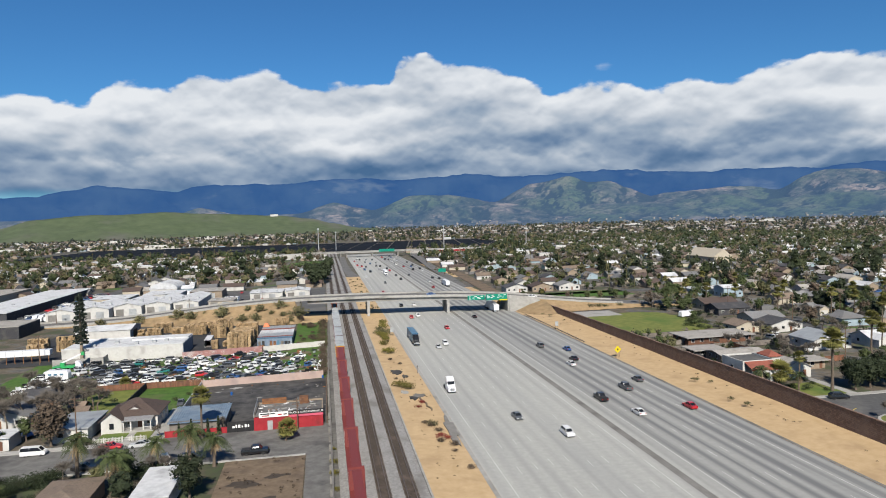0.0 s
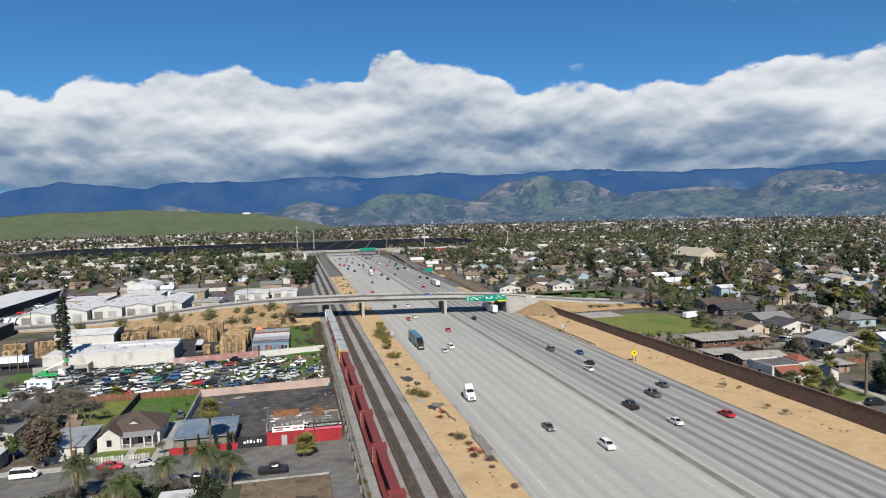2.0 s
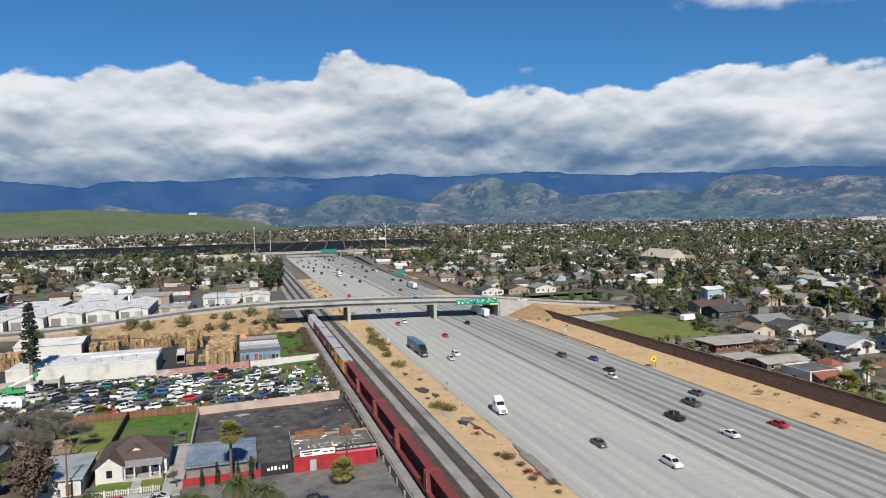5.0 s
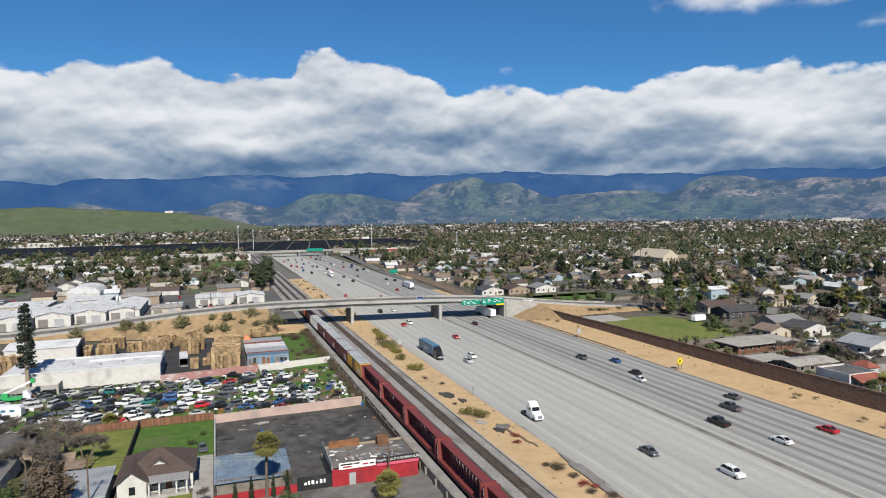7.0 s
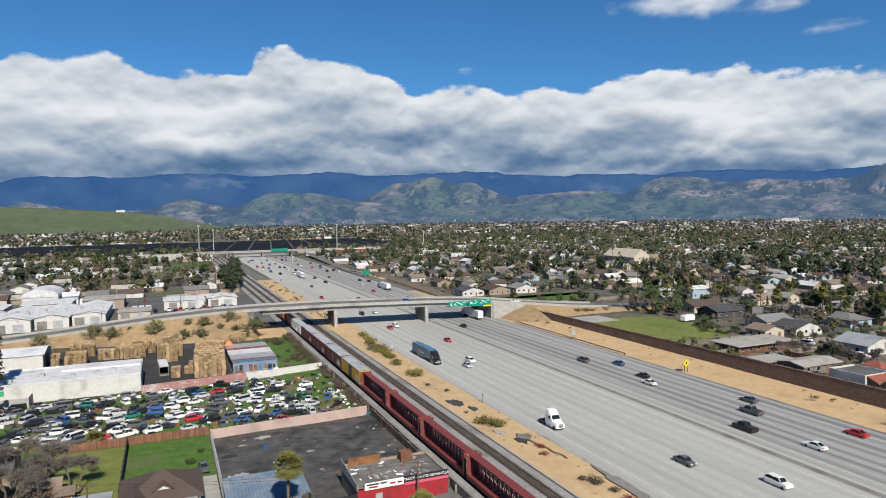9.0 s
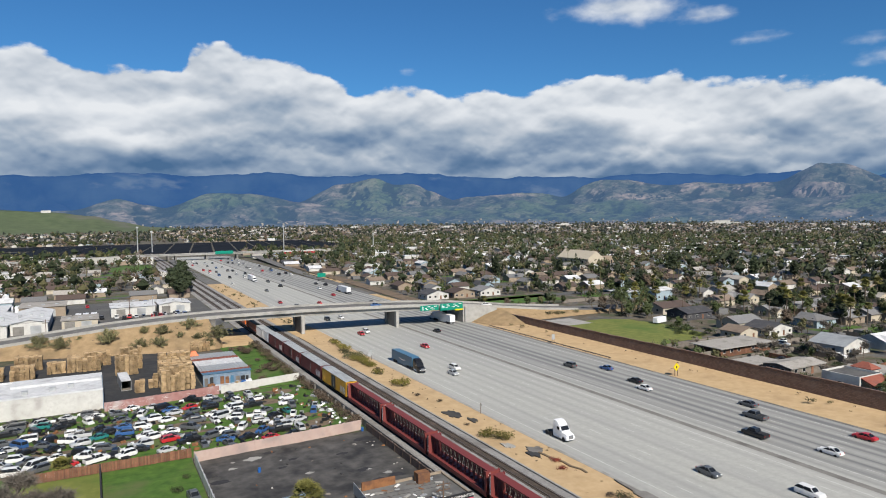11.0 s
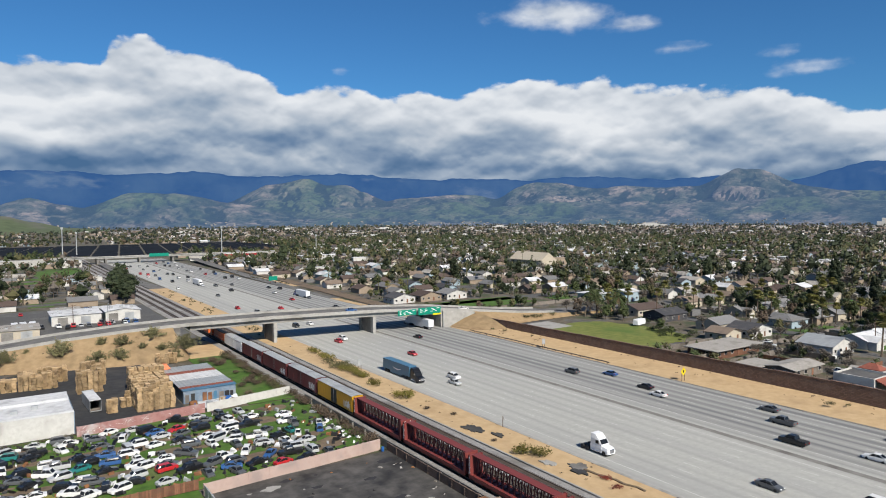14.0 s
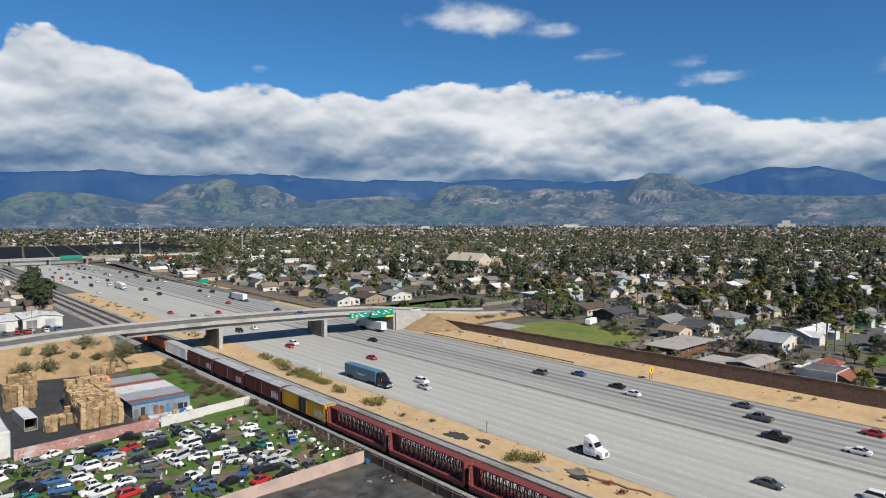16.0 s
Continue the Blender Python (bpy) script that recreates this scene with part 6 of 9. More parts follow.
# picket fence
pf = thing("picket_fence", "white wooden picket fence before the bungalow", "fence")
for z in (.35, .85):
    part("rail", M().box(-12.3, 110.2, z, -0.7, 110.26, z + .08), "stucco_white", pf)
x = -12.3
while x < -0.8:
    if not -6.2 < x < -4.8:
        part("picket", M().box(x, 110.14, 0, x + .12, 110.19, 1.15), "stucco_white", pf)
    x += 0.3
for x in range(-12, 0, 2):
    part("post", M().box(x - .1, 110.1, 0, x + .1, 110.3, 1.3), "stucco_white", pf)


def simple_house(name, label, rect, hgt, rise, wall, roof, kind="gable", along="x", door_side="s", flat_over=0.5):
    x0, y0, x1, y1 = rect
    t = thing(name, label, "house" if "house" in name or "bungalow" in name else "building")
    if kind == "flat":
        part("wall", M().box(x0, y0, -.2, x1, y1, hgt), wall, t)
        part("roof", M().box(x0 - flat_over, y0 - flat_over, hgt, x1 + flat_over, y1 + flat_over, hgt + .25), roof, t)
    elif kind == "hip":
        part("wall", M().box(x0, y0, -.2, x1, y1, hgt), wall, t)
        part("roof", M().hip(x0, y0, x1, y1, hgt, rise), roof, t)
    else:
        part("wall", M().walls(x0, y0, x1, y1, -.2, hgt, rise, along), wall, t)
        part("roof", M().gable(x0, y0, x1, y1, hgt, rise, 0.5, along), roof, t)
    if name == "warehouse":
        for k in (.22, .68):
            x = x0 + (x1 - x0) * k
            part("roller_door", M().box(x - 2, y0 - .08, 0, x + 2, y0, 3.6), "concrete_dark" if k < .5 else "sheet_metal", t)
        for k in (.2, .5, .8):
            part("roof_vent", M().box(x0 + (x1 - x0) * k - .7, y0 + (y1 - y0) * .3, hgt + rise * (1 - abs(k - .5) * 2) * .8, x0 + (x1 - x0) * k + .7, y0 + (y1 - y0) * .3 + 1.2, hgt + rise + .7), "sheet_metal", t)
        return t
    n = max(2, int((x1 - x0) / 3.5))
    for i in range(n):
        if i == n // 2:
            part("door", M().box(x0 + (x1 - x0) * (i + .5) / n - .5, y0 - .07, 0, x0 + (x1 - x0) * (i + .5) / n + .5, y0, 2.1), "wood_fence", t)
        else:
            window(t, x0 + (x1 - x0) * (i + .5) / n, y0, 1.0, 1.4, 1.2, "s")
    for k in (.3, .7):
        window(t, x0, y0 + (y1 - y0) * k, 1.0, 1.3, 1.2, "w")
    return t


simple_house("shed_house", "low building with pale grey flat roof beside the bungalow", (-22.3, 113.6, -14.4, 127), 2.9, 0, "stucco_white", "sheet_metal", "flat")
simple_house("house", "house with pale grey gable roof among bare trees", (-46, 128, -33, 142), 3.0, 1.8, "stucco_white", "shingle_grey", along="y")
simple_house("house", "small dark-roofed house behind bare trees", (-42, 146, -32, 156), 2.9, 1.6, "stucco_tan", "shingle_dark")
simple_house("house", "small white building with flat roof by the street", (-37, 110.8, -30, 117), 2.8, 0, "stucco_white", "roof_white", "flat")
simple_house("house", "white house with grey roof by the street", (-58, 112, -45, 123), 3.0, 1.8, "stucco_white", "shingle_grey")
simple_house("house", "cream house with grey gable roof", (-66, 136, -53, 150), 3.0, 1.8, "stucco_cream", "shingle_grey")
simple_house("house", "house with brown shingle roof south of the street", (-9.2, 67.5, -0.6, 80), 2.8, 1.5, "stucco_tan", "shingle_tan", "hip")
simple_house("porch_house", "small brown-roofed front wing of a house south of the street", (-8.6, 60, -2.6, 67), 2.6, 1.3, "stucco_tan", "shingle_tan", along="y")
simple_house("shed", "low shed with bright white flat roof", (7.0, 68, 13.2, 82.5), 2.8, 0, "stucco_white", "roof_white", "flat", flat_over=0.3)
simple_house("shed", "small wooden shed in the backyard", (-26.5, 137, -23, 140), 2.2, 0.8, "wood_fence", "shingle_tan")
simple_house("shed", "small plank shed in the backyard", (-23, 132, -20.5, 135), 2.2, 0.7, "pallet_wood", "shingle_tan")

def corrugated(x0, x1, y0, y1, z0, z1, pitch, rib):
    """One ribbed sheet, rising from z0 at y0 to z1 at y1."""
    prof, x = [], x0
    while x < x1 - pitch * .5:
        prof += [(x, 0), (x + pitch * .72, 0), (x + pitch * .8, rib), (x + pitch * .92, rib)]
        x += pitch
    prof.append((x1, 0))
    n, m = len(prof), M()
    for y, z in ((y0, z0), (y1, z1)):
        m.v.extend((a, y, z + b) for a, b in prof)
        m.v.extend((a, y, z - .1) for a, _ in prof)
    for i in range(n - 1):
        m.f += [(i, i + 1, 2 * n + i + 1, 2 * n + i), (n + i + 1, n + i, 3 * n + i, 3 * n + i + 1), (n + i, n + i + 1, i + 1, i), (2 * n + i, 2 * n + i + 1, 3 * n + i + 1, 3 * n + i)]
    return m


# blue-roofed shed and red fence
bs = thing("blue_roof_shed", "long shed with patched blue-grey sheet roof", "building")
part("wall", M().box(3.6, 113.5, -.2, 16.3, 124.4, 2.6), "wood_grey", bs)
part("roof", corrugated(3.2, 16.6, 112.9, 124.8, 2.5, 3.3, .56, .09), "roof_bluegrey", bs, "corrugated blue-grey sheets")
rfn = thing("red_fence", "red painted sheet fence before the blue-roofed shed", "fence")
for x in range(3, 16, 2):
    part("panel", M().box(x + .2, 110.4, -.1, x + 2.15, 110.5, 1.45), "red_paint", rfn)
    part("post", M().box(x + .12, 110.5, -.1, x + .24, 110.62, 1.55), "rust", rfn)
bg = thing("black_gate", "black sheet gate with white painted letters", "gate")
for i in range(3):
    part("panel", M().box(17.2 + i * 2.1, 110.5, 0, 19.25 + i * 2.1, 110.6, 2.5), "black_paint", bg)
for i, (x, w) in enumerate(((18.4, .5), (19.1, .35), (19.7, .5), (20.5, .3), (21.2, .45), (21.9, .3))):
    part("lettering", M().box(x, 110.47, 1.0, x + w, 110.495, 1.7 - .25 * (i % 3 == 0)), "sign_white", bg, "white bars of lettering")

# red shop with signs
sh = thing("red_shop", "low red shop with flat grey roof and sign band", "building")
part("front_wall", M().box(23.4, 110.2, -.2, 39.6, 110.5, 3.1), "red_paint", sh)
part("rear_wall", M().box(23.4, 120.6, -.2, 39.6, 120.9, 3.9), "stucco_tan", sh)
part("side_wall", M().box(23.4, 110.5, -.2, 23.7, 120.6, 4.0), "wood_grey", sh)
part("side_wall", M().box(39.3, 110.5, -.2, 39.6, 120.6, 3.8), "stucco_tan", sh)
part("roof", M().box(23.7, 110.5, 3.3, 39.3, 120.6, 3.5), "asphalt_old", sh, "grey gravelled roof with debris")
part("side_parapet", M().hull([(23.3, 110.2, 3.1), (23.4, 110.2, 3.1), (23.4, 121, 3.1), (23.3, 121, 3.1)], [(23.3, 110.2, 4.2), (23.4, 110.2, 4.2), (23.4, 121, 5.0), (23.3, 121, 5.0)]), "sheet_metal", sh)
part("rusty_parapet", M().box(24.5, 120.3, 3.5, 30.5, 120.55, 4.9), "rust", sh, "rusted sheet screen")
part("pink_sill", M().box(31.6, 110.0, 2.75, 39.7, 110.15, 3.25), "sign_pink", sh)
a = part("white_sign", M().box(24.6, 110.0, 3.05, 31.4, 110.15, 4.2), "sign_white", sh, "white painted shop sign")
for i, (x, z, w) in enumerate(((24.9, 3.75, 2.2), (25.3, 3.3, 1.6), (27.3, 3.75, 1.1), (29.0, 3.45, 1.0), (30.3, 3.45, .8))):
    part("lettering", M().box(x, 109.975, z, x + w, 109.995, z + .28), "red_paint" if i % 2 else "black_paint", a, "bars of lettering")
b_ = part("black_sign", M().box(31.5, 110.0, 3.3, 39.7, 110.15, 4.3), "black_paint", sh, "black shop sign with white capitals")
tc = bpy.data.curves.new("sign_text", "FONT")
tc.body, tc.size, tc.extrude, tc.align_x = "TRUCK & AUTO DISMANTLER", 0.62, 0.012, "CENTER"
tc.materials.append(MATS["sign_white"])
to = new("sign_text", tc)
to.parent = b_
to.matrix_basis = pose(35.6, 109.98, 3.58, 90, 0, 0)
for x in (26.5, 33, 36.5):
    part("shop_door", M().box(x, 110.14, 0, x + 1.2, 110.2, 2.2), "sheet_metal" if x < 30 else "red_paint", sh)
rd = random.Random(3)
for i in range(60):
    x, y, s = rd.uniform(24.2, 38.5), rd.uniform(111.5, 119.8), rd.uniform(.25, .7)
    solid("roof_debris", M().box(-s, -s * .3, 0, s, s * .3, s * .25), ("wood_grey", "rust", "sheet_metal", "concrete", "wood_grey", "sign_white")[i % 6], "loose board lying on the flat roof", "debris", group="roof debris", at=pose(x, y, 3.5, 0, 0, rd.uniform(0, 180)))
dh = part("roof_unit", M().box(33.8, 118.2, 3.5, 36.0, 120, 5.2), "rust", sh, "rusty roof unit")


def block_wall(name, label, pts, hgt, mat, cap=None, step=4.0):
    """A wall through plan points, with posts."""
    t = thing(name, label, "wall", kind="structure")
    for (xa, ya), (xb, yb) in zip(pts, pts[1:]):
        n = max(1, round(math.dist((xa, ya), (xb, yb)) / step))
        for i in range(n):
            p, q = i / n, (i + 1) / n
            a, b = Vector((xa + (xb - xa) * p, ya + (yb - ya) * p, -.2)), Vector((xa + (xb - xa) * q, ya + (yb - ya) * q, -.2))
            s = (b - a).cross(Vector((0, 0, 1))).normalized() * .1
            lo = [a - s, b - s, b + s, a + s]
            part("wall_panel", M().hull([tuple(v) for v in lo], [(v.x, v.y, hgt) for v in lo]), mat, t)
            part("pillar", M().box(a.x - .16, a.y - .16, -.2, a.x + .16, a.y + .16, hgt + .08), mat, t)
    return t


block_wall("pink_wall", "pale pink block wall behind the salvage lot", [(3.4, 157.6), (39.6, 160.4)], 2.1, "wall_pink")
block_wall("rose_wall", "rose block wall with white graffiti before the pallet yard", [(-11.7, 205.8), (16.5, 208.8)], 2.2, "wall_rose")
block_wall("white_wall", "whitewashed block wall behind the wrecking yard", [(17.2, 209.0), (40.2, 213.2)], 2.0, "stucco_white")
block_wall("lot_wall", "grey sheet fence along the salvage lot", [(3.4, 124.8), (3.4, 157.4)], 1.9, "sheet_metal", step=2.5)
block_wall("lot_wall_east", "brown block wall along the salvage lot by the railway", [(40.5, 112), (40.5, 159)], 1.6, "wall_brown")
block_wall("concrete_yard_wall", "grey concrete wall beside the warehouse", [(-55, 203.2), (-38.4, 203.2), (-38.4, 208.4)], 2.6, "concrete")
block_wall("tarp_fence", "black screened fence between the backyards", [(-13.3, 131), (-13.3, 160.6)], 1.9, "tarp_black", step=3)

wf = thing("wood_fence", "reddish wooden board fence behind the backyards", "fence")
x = -27.5
while x < 3.1:
    part("board", M().box(x, 160.9 + .01 * RNG.random(), 0, x + .27, 160.95, 1.85 + RNG.uniform(-.06, .06)), "wood_fence", wf)
    x += .29
part("rail", M().box(-27.5, 160.96, .4, 3.1, 161.02, .5).box(-27.5, 160.96, 1.4, 3.1, 161.02, 1.5), "wood_grey", wf)

# graffiti on the rose wall
gm = M()
gr_ = random.Random(12)
for i in range(30):
    k = gr_.random()
    x, y = -11.7 + 28.2 * k, 205.8 + 3.0 * k - .13
    l, a = gr_.uniform(.5, 1.6), gr_.uniform(-1.2, 1.2)
    gm.beam((x, y, 1.1 + gr_.uniform(-.5, .5)), (x + l * math.cos(a), y + l * math.cos(a) * .106, min(2.1, max(.15, 1.1 + l * math.sin(a)))), .09, .02)
solid("wall_graffiti", gm, "sign_white", "white painted scrawl on the rose wall", "graffiti", "structure")

# white warehouse and blue-ended shed
wa = thing("warehouse", "long low white warehouse with pale flat roof", "warehouse")
part("wall", M().box(-54, 208.5, -.2, -12.1, 227, 5.0), "stucco_white", wa)
part("end_wall", M().box(-12.1, 208.6, -.2, -11.9, 226.9, 5.0), "roof_bluegrey", wa, "dark blue end wall")
part("roof", M().box(-53.8, 208.7, 5.0, -12.2, 226.8, 5.15), "roof_white", wa)
part("parapet", M().box(-54, 208.4, 5.0, -12, 208.7, 5.35).box(-54, 226.8, 5.0, -12, 227.1, 5.6).box(-33, 220, 5.15, -12.2, 226.8, 5.7), "roof_white", wa)
for x, y in ((-30, 212), (-24, 213), (-38, 216), (-20, 215), (-45, 212)):
    part("roof_unit", M().box(x, y, 5.15, x + 1.4, y + 1.2, 5.95), "sheet_metal", wa)
bb = thing("metal_shed", "white metal shed with blue end wall", "warehouse")
part("wall", M().walls(-64, 251.6, -42.2, 268, -.2, 4.9, 1.2, "x"), "stucco_white", bb)
part("end_wall", M().hull([(-42.19, 251.6, -.2), (-42.19, 268, -.2), (-42.19, 268, 4.8), (-42.19, 259.8, 6.0), (-42.19, 251.6, 4.8)], [(-42.1, 251.6, -.2), (-42.1, 268, -.2), (-42.1, 268, 4.8), (-42.1, 259.8, 6.0), (-42.1, 251.6, 4.8)]), "roof_bluegrey", bb, "blue end wall")
part("roof", M().gable(-64, 251.6, -42.0, 268, 4.9, 1.25, 0.3, "x"), "roof_white", bb)
part("roller_door", M().box(-42.08, 256, 0, -42.0, 262, 4), "black_paint", bb)
dl = thing("long_warehouse", "long dark-walled warehouse with pale flat roof", "warehouse")
part("wall", M().box(-170, 276, -.2, -96, 299, 5.2), "shingle_dark", dl)
part("roof", M().box(-170, 276, 5.2, -96, 299, 5.5), "roof_ash", dl)

# tall disguised pine mast
mp = thing("pine_mast", "tall slim pine-like mast tree with sparse dark branches", "tree", at=pose(-46.7, 207.2, 0))
part("trunk", M().tube([(0, 0, -.3), (0, 0, 12), (0, 0, 25)], [.55, .42, .2], 10), "bark", mp)
pm, prr = M(), random.Random(5)
for i in range(330):
    z = prr.uniform(7, 25.4)
    L = (2.4 if z < 14 else 3.2) * (1.12 - (z - 8) / 21) * prr.uniform(.6, 1.2)
    a = prr.uniform(0, math.tau)
    leaf_cards(pm, (math.cos(a) * L * .75, math.sin(a) * L * .75, z), .62, 8, .38, prr, .5)
part("foliage", pm, "pine_leaf", mp)
part("bark_base", M().tube([(0, 0, 0), (0, 0, 8.2)], [.62, .5], 10), "stucco_tan", mp)

# containers workshop
ws = thing("container_workshop", "workshop of joined containers with striped metal roof", "building")
part("wall", M().box(13.8, 219.5, -.2, 27.3, 250, 3.2), "roof_bluegrey", ws)
part("front_wall", M().box(13.8, 219.3, -.2, 27.3, 219.5, 2.6), "roof_bluegrey", ws)
for i, (ya, yb, mat) in enumerate(((219.3, 221.6, "trailer_blue"), (221.7, 223.6, "tile_red"), (223.7, 231.4, "sheet_metal"), (231.5, 239.4, "roof_white"), (239.5, 242.6, "tile_red"), (242.7, 250.2, "sheet_metal"))):
    part("roof_panel", corrugated(13.6, 27.6, ya, yb, 3.3, 3.3, 1.0, .1), mat, ws)
part("orange_tarp", M().hull([(13.6, 247, 3.45), (16.5, 247, 3.45), (16.5, 250, 3.45), (13.6, 250, 3.45)], [(14.4, 248, 4.9), (15.6, 248, 4.9), (15.6, 249.2, 4.9), (14.4, 249.2, 4.9)]), "loco_orange", ws, "orange tarp heap")
wr_ = random.Random(21)
for i in range(9):
    x, w_, hh_ = 14.2 + i * 1.45, wr_.uniform(.8, 1.35), wr_.uniform(1.3, 2.5)
    part("front_panel", M().box(x, 219.18, 0, x + w_, 219.28, hh_), wr_.choice(["rust", "trailer_blue", "sheet_metal", "black_paint", "roof_bluegrey", "wood_grey"]), ws)
for i in range(16):
    x, y, s_ = wr_.uniform(14.5, 27), wr_.uniform(213.4, 218.6), wr_.uniform(.3, .9)
    solid("crate", M().hull([(-s_, -s_ * .7, 0), (s_, -s_ * .7, 0), (s_, s_ * .7, 0), (-s_, s_ * .7, 0)], [(-s_ * .95, -s_ * .65, s_), (s_ * .95, -s_ * .7, s_ * 1.1), (s_ * .9, s_ * .7, s_), (-s_, s_ * .6, s_ * .9)]),
          wr_.choice(["pallet_wood", "sheet_metal", "trailer_white", "rust", "blue_plastic", "tarp_black"]), "crate or scrap piece before the container workshop", "crate", group="workshop clutter", at=pose(x, y, .01, 0, 0, wr_.uniform(0, 180)))
slab("workshop_apron", (17, 212.6, 27.5, 219.2), 0.01, "roof_white", "pale concrete apron before the workshop", "pavement")
ct = thing("shipping_container", "open grey shipping container in the pallet yard", "container", at=pose(-6, 224.5, 0, 0, 0, 3))
part("shell", M().box(-1.3, 0, .15, 1.3, .08, .3).box(-1.3, 0, .15, -1.22, 12, 2.9).box(1.22, 0, .15, 1.3, 12, 2.9).box(-1.22, 11.9, .15, 1.22, 12, 2.9), "sheet_metal", ct)
part("roof", M().box(-1.3, 0, 2.9, 1.3, 12, 3.0), "roof_white", ct)
part("floor", M().box(-1.22, .1, .05, 1.22, 11.9, .15), "wood_grey", ct)

# pallets
def pallet_stack(seed, bundles, w=1.2):
    """Bundles of six pallets set one on another, each a little askew, with dark hollows between the decks."""
    r = random.Random(seed)
    m, z = M(), 0.0
    for _ in range(bundles):
        ox, oy, c, s_ = r.uniform(-.11, .11), r.uniform(-.11, .11), r.uniform(.93, 1.04), r.uniform(-.09, .09)
        n = r.choice((5, 6, 6, 7))

        def blk(x0, y0, z0, x1, y1, z1):
            q = M().box(x0 * c, y0 * c, z0, x1 * c, y1 * c, z1)
            m.add([(ox + a_ - s_ * b_, oy + b_ + s_ * a_, d_) for a_, b_, d_ in q.v], q.f)
        blk(-w * .36, -w * .36, z, w * .36, w * .36, z + n * .15 - .06)
        for i in range(n):
            blk(-w / 2, -w / 2, z + .1, w / 2, w / 2, z + .145)
            if i % 2:
                for k in (-.5, .42):
                    blk(w * k, -w * .48, z + .01, w * (k + .08), w * .48, z + .1)
            z += .15
        z += .06
    return solid("pallet_tower", m, "pallet_wood", "tall tower of piled pale wooden pallets", "pallet tower", group="pallet yard")


STACKS = [pallet_stack(i, n) for i, n in enumerate((6, 7, 5, 4, 3, 6, 5, 2))]
TALL, MIDDLE, LOW = (0, 5, 1), (2, 6, 2, 3), (3, 4, 7)
pr_ = random.Random(8)


def stacks(cx, cy, nx, ny, kinds, gap=1.3, turn=0):
    """A block of stacks side by side; cx, cy is the middle of its front edge."""
    for i in range(nx):
        for j in range(ny):
            a_, b_ = (i - (nx - 1) / 2) * gap, (j + .5) * gap
            k = radians(turn)
            copy_thing(STACKS[pr_.choice(kinds)], pose(cx + a_ * math.cos(k) - b_ * math.sin(k), cy + a_ * math.sin(k) + b_ * math.cos(k), -.04, 0, 0, turn + pr_.choice((0, 90, 180)) + pr_.uniform(-4, 4)))


stacks(7.0, 217.6, 7, 7, (0, 2, 6))
stacks(7.4, 226.8, 7, 7, (0, 5))
stacks(8.0, 236.0, 7, 4, (0, 1))
stacks(-2.7, 220.6, 2, 2, LOW)
stacks(1.1, 224.5, 2, 3, LOW)
stacks(-4.9, 245.5, 5, 4, (0, 5, 2))
stacks(-3.2, 253.5, 5, 3, (0, 1))
stacks(-15.2, 257.5, 5, 4, (3, 3, 6))
stacks(-12.8, 264.5, 6, 3, MIDDLE)
stacks(-19.6, 258.0, 3, 5, (2, 6))
stacks(-24.4, 258.8, 4, 3, (3, 3, 4))
stacks(-33.0, 251.8, 5, 4, MIDDLE)
stacks(-32.5, 267.6, 6, 3, MIDDLE)
stacks(-39.5, 256.0, 2, 4, (3, 4))
stacks(20.4, 271.5, 5, 2, LOW)
stacks(-60, 234, 8, 3, (0, 2))
stacks(-70, 227, 5, 3, MIDDLE)
stacks(-75, 242, 6, 2, MIDDLE)
stacks(-62, 245, 4, 2, MIDDLE)

# trailer, crane truck, camper
tr = thing("white_trailer", "long white ribbed trailer roof on posts", "trailer", at=pose(-78, 214, 0))
part("box", M().box(0, 0, 2.6, 18, 3.0, 4.6), "trailer_white", tr)
for i in range(7):
    part("leg", M().box(.3 + i * 2.85, .1, -.1, .5 + i * 2.85, .3, 2.6), "rust", tr)
    part("rib", M().box(.3 + i * 2.85, -.06, 2.6, .42 + i * 2.85, 0, 4.6), "sheet_metal", tr)
ck = thing("boom_truck", "green and white boom lift truck with raised arm", "truck", at=pose(-49, 199, 0, 0, 0, 90))
part("chassis", M().box(-1.2, -3.2, .5, 1.2, 4.2, 1.2), "crane_green", ck)
part("cab", loft(M(), [(-5.0, 1.0, .9, .5, 1.4), (-4.6, 1.15, 1.0, .5, 2.0), (-4.2, 1.15, 1.0, .5, 2.6), (-3.2, 1.15, 1.05, .5, 2.7)]), "trailer_white", ck)
part("turret", M().box(-.7, .5, 1.2, .7, 2.0, 2.4), "crane_green", ck)
part("boom", M().beam((0, 1.6, 2.2), (0, -5.2, 5.2), .5), "trailer_white", ck, "white raised boom")
part("basket", M().box(-.6, -6.0, 4.7, .6, -5.0, 5.8), "crane_green", ck)
for sx in (-1, 1):
    for y_ in (-3.9, 1.8, 3.2):
        part("wheel", M().wheel(sx * 1.0, y_, .5, .5, .4), "rubber", ck)
rv = thing("camper", "white camper van with blue side windows", "camper", at=pose(-45.5, 182, 0, 0, 0, 82))
part("body", loft(M(), [(-3.6, 1.1, 1.0, .5, 2.4), (-3.2, 1.2, 1.1, .45, 3.1), (3.5, 1.2, 1.1, .45, 3.1), (3.6, 1.15, 1.05, .5, 3.0)]), "trailer_white", rv)
for y_ in (-2.2, -.2, 1.6):
    for s in (-1, 1):
        part("window", M().box(s * 1.2 - .03, y_, 1.7, s * 1.2 + .03, y_ + 1.1, 2.3), "trailer_blue", rv)
for sx in (-1, 1):
    for y_ in (-2.3, 2.2):
        part("wheel", M().wheel(sx * 1.0, y_, .36, .36, .25), "rubber", rv)

